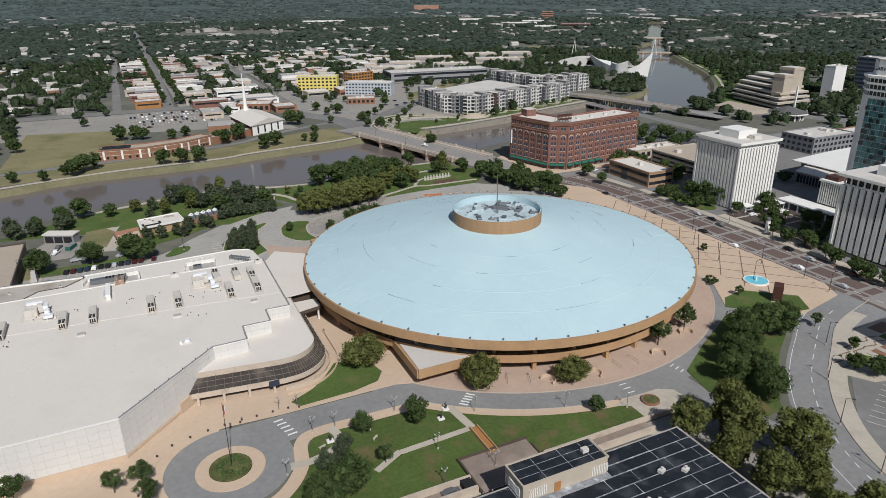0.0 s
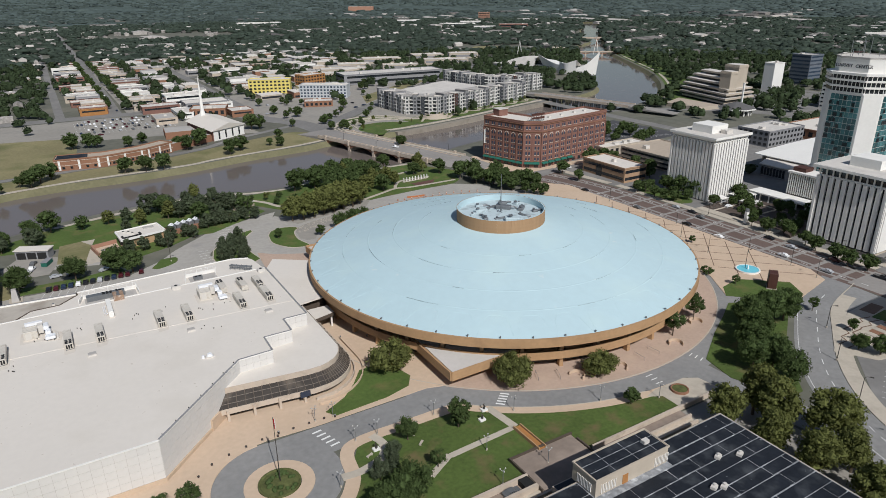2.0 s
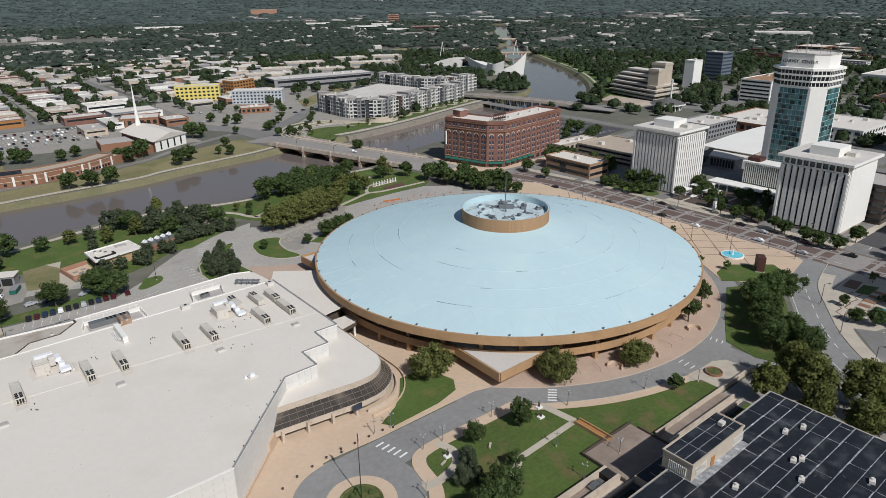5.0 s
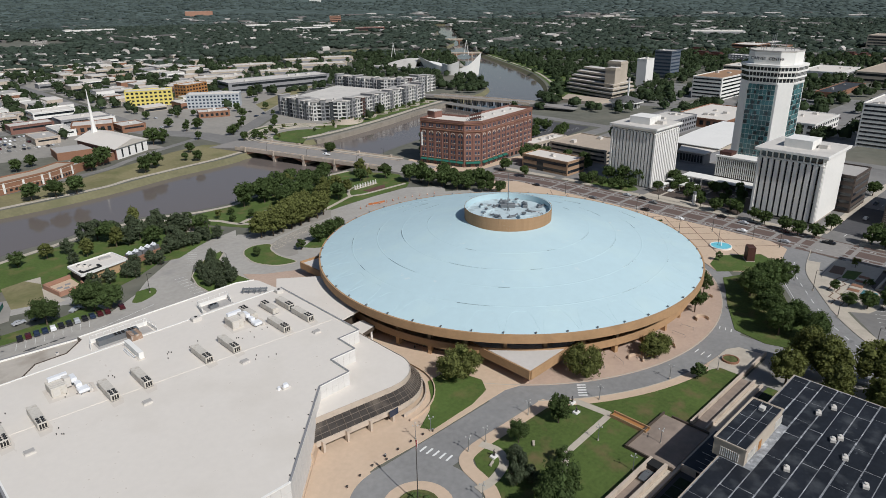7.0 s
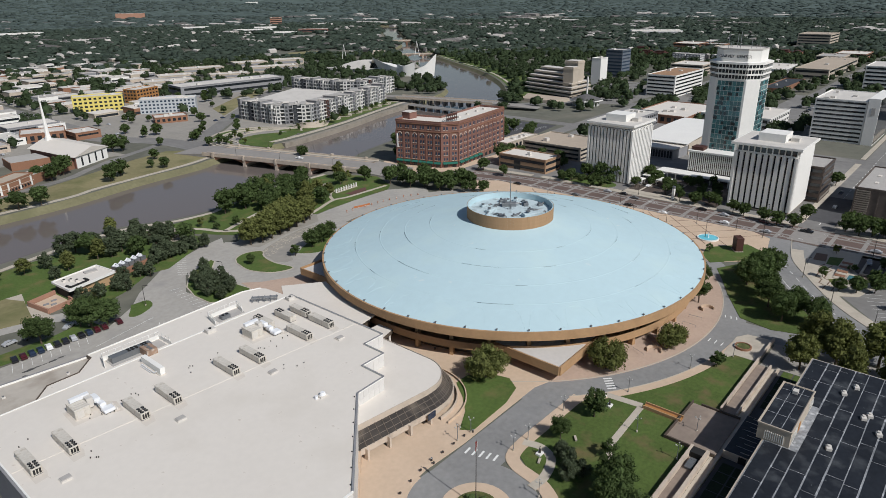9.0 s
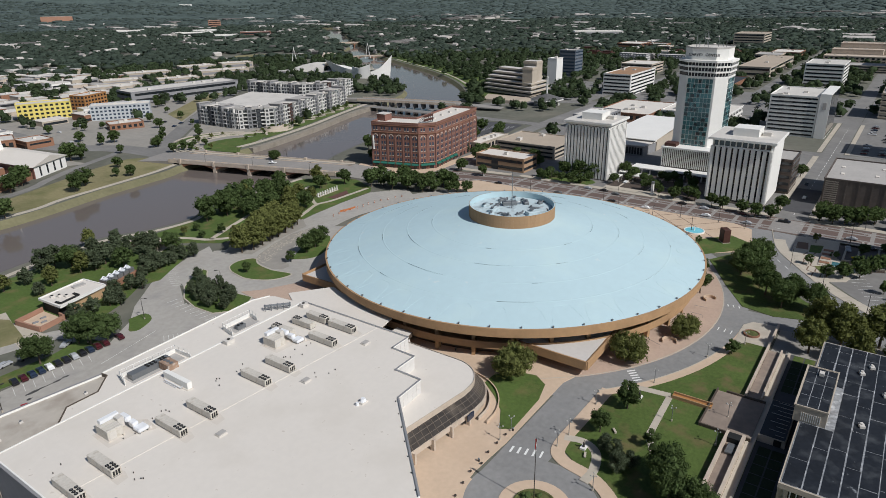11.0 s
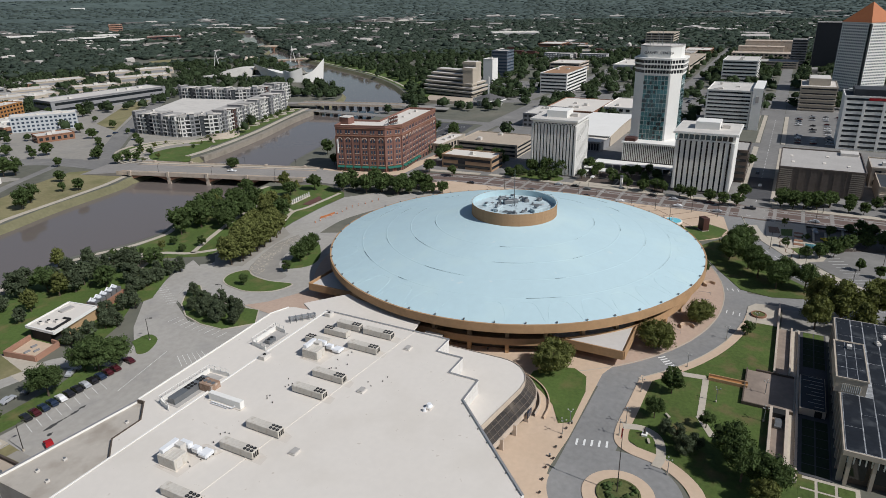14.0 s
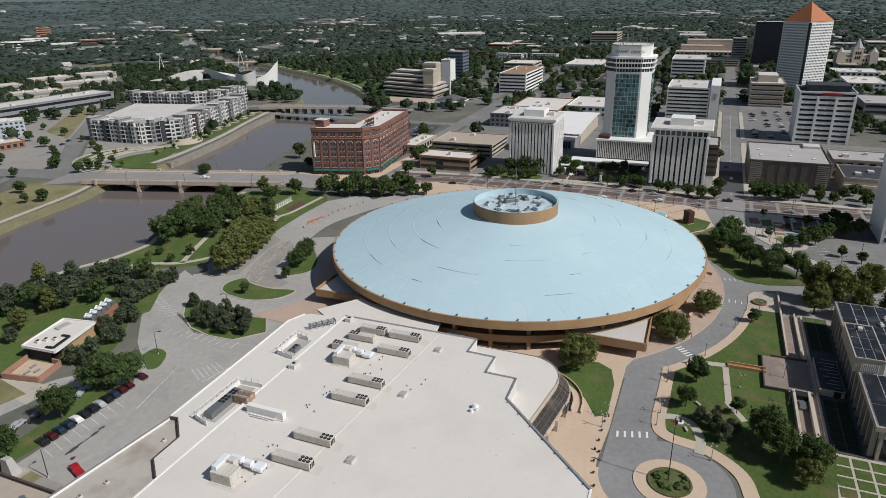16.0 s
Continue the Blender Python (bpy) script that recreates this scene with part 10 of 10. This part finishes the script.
def woods(name, label, P, R, H, tufts, size, seed, material, lift=None, body=1.0):
    """Crowns of leaf tufts round a small core, with uneven outlines, as one joined mesh."""
    r = np.random.RandomState(seed)
    m = len(P)
    n = m * tufts
    rad, hgt = np.repeat(R, tufts), np.repeat(H, tufts)
    lobe = np.repeat(r.normal(size=(m, 3)) * 0.16, tufts, 0)
    d = r.normal(size=(n, 3))
    d /= np.linalg.norm(d, axis=1)[:, None]
    d[:, 2] = np.where(d[:, 2] < -0.45, -d[:, 2], d[:, 2])
    k = (0.62 + 0.45 * r.rand(n))[:, None]
    shape = np.stack([rad, rad, hgt * 0.42], 1)
    cen = np.repeat(np.column_stack([P, H * 0.56]), tufts, 0) + (d * k + lobe) * shape
    nrm = d + 0.5 * r.normal(size=(n, 3)) + np.array([0, 0, 0.25])
    nrm /= np.linalg.norm(nrm, axis=1)[:, None]
    side = np.cross(nrm, r.normal(size=(n, 3)))
    side /= np.linalg.norm(side, axis=1)[:, None]
    up = np.cross(nrm, side)
    s = (rad * size * (0.6 + 0.8 * r.rand(n)))[:, None]
    bend = nrm * s * 0.3
    Q = np.stack([cen - side * s, cen - up * s * 0.8 - bend, cen + side * s, cen + up * s * 0.8 - bend], 1).reshape(-1, 3)
    jit = 1 + 0.22 * r.normal(size=(m, len(DOME_V), 1)).clip(-1.6, 1.6)
    core = DOME_V[None] * jit * body * np.stack([R, R, H * 0.46], 1)[:, None] + np.column_stack([P, H * 0.48])[:, None]
    F = (np.array([(0, 1, 2), (0, 2, 3)])[None] + 4 * np.arange(n)[:, None, None]).reshape(-1, 3)
    F2 = (DOME_F[None] + len(DOME_V) * np.arange(m)[:, None, None]).reshape(-1, 3) + len(Q)
    V, F = np.concatenate([Q, core.reshape(-1, 3)]), np.concatenate([F, F2])
    if lift is not None:
        V[:, 2] += lift(np.hypot(V[:, 0], V[:, 1]))
    ob = mesh_of(name, V, F, material)
    ob.data.shade_smooth()
    return tagged(ob, label, "woods", "", "stuff")


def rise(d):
    """Made-up lift of the far tree tops to fill the strip below the horizon."""
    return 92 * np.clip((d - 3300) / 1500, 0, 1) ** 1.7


def mesh_of(name, V, F, material):
    data = bpy.data.meshes.new(name)
    data.vertices.add(len(V))
    data.vertices.foreach_set("co", V.ravel())
    data.loops.add(F.size)
    data.loops.foreach_set("vertex_index", F.ravel())
    data.polygons.add(len(F))
    data.polygons.foreach_set("loop_start", np.arange(0, F.size, F.shape[1]))
    data.update(calc_edges=True)
    data.materials.append(material)
    return new(name, data)


def wedge(n, r0, r1, seed):
    """Random places ahead of the walk, between two distances."""
    r = np.random.RandomState(seed)
    rad = np.sqrt(r0 ** 2 + (r1 ** 2 - r0 ** 2) * r.rand(n))
    a = np.radians(90 - (-12 + 122 * r.rand(n)))
    return np.column_stack([rad * np.cos(a), rad * np.sin(a)]), rad, r


P, rad, r = wedge(8500, 430, 1250, 5)
dens = np.full(len(P), 0.30)
x, y = P[:, 0], P[:, 1]
west = (y > 560) & (x < 480) & (y < 1250)
dens[west & (x > -12)] = 0.62
dens[west & (x < -12)] = 0.75
dens[(y > 1250)] = 0.8
dens[(x > 430) & (y > 480)] = 0.9
dens[(x > 480) & (y < 480)] = 0.8
dens[(x > 900) & (y < 480)] = 0.85
dens[(x < 480) & (y < 720)] = 0.07
dens[(x < 300) & (y < 610)] = 0
dens[(x < -90) & (y > 480)] = 0.7
keep = (r.rand(len(P)) < dens)
keep[keep] &= clear(P[keep], 3)
keep &= ~((x > 500) & (seg_dist(P, NEAR_BANK) < 9)) | (r.rand(len(P)) < 0.12)
P = P[keep]
woods("town_trees", "scattered green town trees west and north of the river", P, r.uniform(3.2, 6.6, len(P)), r.uniform(7, 12, len(P)), 56, 0.2, 6, LEAF_TOWN, None, 0.82)
P, rad, r = wedge(17500, 1200, 2600, 8)
street = (np.abs((P[:, 0] + 40) % 130) < 16) | (np.abs((P[:, 1] + 20) % 210) < 14)
field = np.array([noise.noise(Vector((a * 0.0018, b * 0.0018, 3))) for a, b in P])
keep = (~street | (r.rand(len(P)) < 0.3)) & (field > -0.52)
keep[keep] &= clear(P[keep], 1)
P = P[keep]
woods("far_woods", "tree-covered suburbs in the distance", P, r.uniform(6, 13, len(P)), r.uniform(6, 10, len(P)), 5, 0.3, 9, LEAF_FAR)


def canopy(name, label, r0, r1, gaps, seed):
    """The closed tops of far woods: one bumpy sheet with clearings."""
    r = np.random.RandomState(seed)
    rs = r0 * np.exp(np.arange(0, math.log(r1 / r0), 0.0056))
    an = np.radians(np.arange(-22, 104, 0.24))
    rr_, aa = np.meshgrid(rs, an, indexing="ij")
    rr_ = rr_ * (1 + 0.0022 * r.normal(size=rr_.shape))
    aa = aa + 0.0011 * r.normal(size=aa.shape)
    X, Y = rr_ * np.cos(aa), rr_ * np.sin(aa)
    Z = 3.0 + 1.0 * r.rand(*X.shape)
    f = np.sin(X * 0.0031 + 1.7 * np.sin(Y * 0.0017)) * np.sin(Y * 0.0027 + 1.3 * np.sin(X * 0.0021 + 2)) + 0.25 * r.rand(*X.shape)
    Z += 1.5 * f
    for gx, gy in gaps:
        Z[(np.abs(X - gx) < 55) & (np.abs(Y - gy) < 75)] = -1.5
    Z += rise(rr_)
    Z[0] = -2
    h, w = X.shape
    i, j = np.meshgrid(np.arange(h - 1), np.arange(w - 1), indexing="ij")
    q = (i * w + j).ravel()
    F = np.concatenate([np.column_stack([q, q + w, q + w + 1]), np.column_stack([q, q + w + 1, q + 1])])
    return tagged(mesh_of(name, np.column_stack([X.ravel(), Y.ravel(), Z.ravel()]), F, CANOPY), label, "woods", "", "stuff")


def far_roofs(name, label, P, seed, s0, s1):
    r = np.random.RandomState(seed)
    n = len(P)
    w, d, h = r.uniform(s0, s1, n), r.uniform(s0, s1, n) * 0.7, r.uniform(3.5, 7, n)
    a = r.choice([0, math.pi / 2], n)
    box_v = np.array([(-1, -1, 0), (1, -1, 0), (1, 1, 0), (-1, 1, 0), (-1, -1, 1), (1, -1, 1), (1, 1, 1), (-1, 1, 1), (-1, 0, 1.45), (1, 0, 1.45)], float)
    V = box_v[None] * np.stack([w, d, h], 1)[:, None]
    c, s = np.cos(a)[:, None], np.sin(a)[:, None]
    V = np.stack([V[..., 0] * c - V[..., 1] * s + P[:, :1], V[..., 0] * s + V[..., 1] * c + P[:, 1:], V[..., 2]], -1).reshape(-1, 3)
    quads = [(0, 1, 5, 4), (1, 2, 6, 5), (2, 3, 7, 6), (3, 0, 4, 7), (4, 5, 9, 8), (6, 7, 8, 9)]
    faces = [tuple(10 * i + k for k in q) for i in range(n) for q in quads] + [tuple(10 * i + k for k in q) for i in range(n) for q in ((5, 6, 9), (7, 4, 8))]
    data = bpy.data.meshes.new(name)
    data.from_pydata(V.tolist(), [], faces)
    data.materials.append(HOUSEROOFS)
    return tagged(new(name, data), label, "houses", "", "stuff")


P, rad, r = wedge(1050, 700, 2300, 21)
P = P[(P[:, 1] > 0.62 * P[:, 0] + 330) & ((P[:, 0] < -20) | (P[:, 1] > 1000)) | (P[:, 0] > 900)]
P = P[clear(P, 4)]
far_roofs("far_houses", "pale roofs of houses among distant trees", P, 22, 4, 9)
P, rad, r = wedge(300, 1500, 3500, 25)
P = P[clear(P, 4)]
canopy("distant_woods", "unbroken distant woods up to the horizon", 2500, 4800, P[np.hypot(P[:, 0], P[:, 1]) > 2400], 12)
Q, rad, r = wedge(10500, 2480, 4780, 31)
fq = np.sin(Q[:, 0] * 0.0031 + 1.7 * np.sin(Q[:, 1] * 0.0017)) * np.sin(Q[:, 1] * 0.0027 + 1.3 * np.sin(Q[:, 0] * 0.0021 + 2))
Q = Q[fq > -0.72]
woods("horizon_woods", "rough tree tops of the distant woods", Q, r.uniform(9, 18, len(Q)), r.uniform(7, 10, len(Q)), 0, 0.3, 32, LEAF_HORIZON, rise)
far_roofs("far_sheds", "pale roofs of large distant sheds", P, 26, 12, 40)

# far horizon: a plain wall with the haze in its colour
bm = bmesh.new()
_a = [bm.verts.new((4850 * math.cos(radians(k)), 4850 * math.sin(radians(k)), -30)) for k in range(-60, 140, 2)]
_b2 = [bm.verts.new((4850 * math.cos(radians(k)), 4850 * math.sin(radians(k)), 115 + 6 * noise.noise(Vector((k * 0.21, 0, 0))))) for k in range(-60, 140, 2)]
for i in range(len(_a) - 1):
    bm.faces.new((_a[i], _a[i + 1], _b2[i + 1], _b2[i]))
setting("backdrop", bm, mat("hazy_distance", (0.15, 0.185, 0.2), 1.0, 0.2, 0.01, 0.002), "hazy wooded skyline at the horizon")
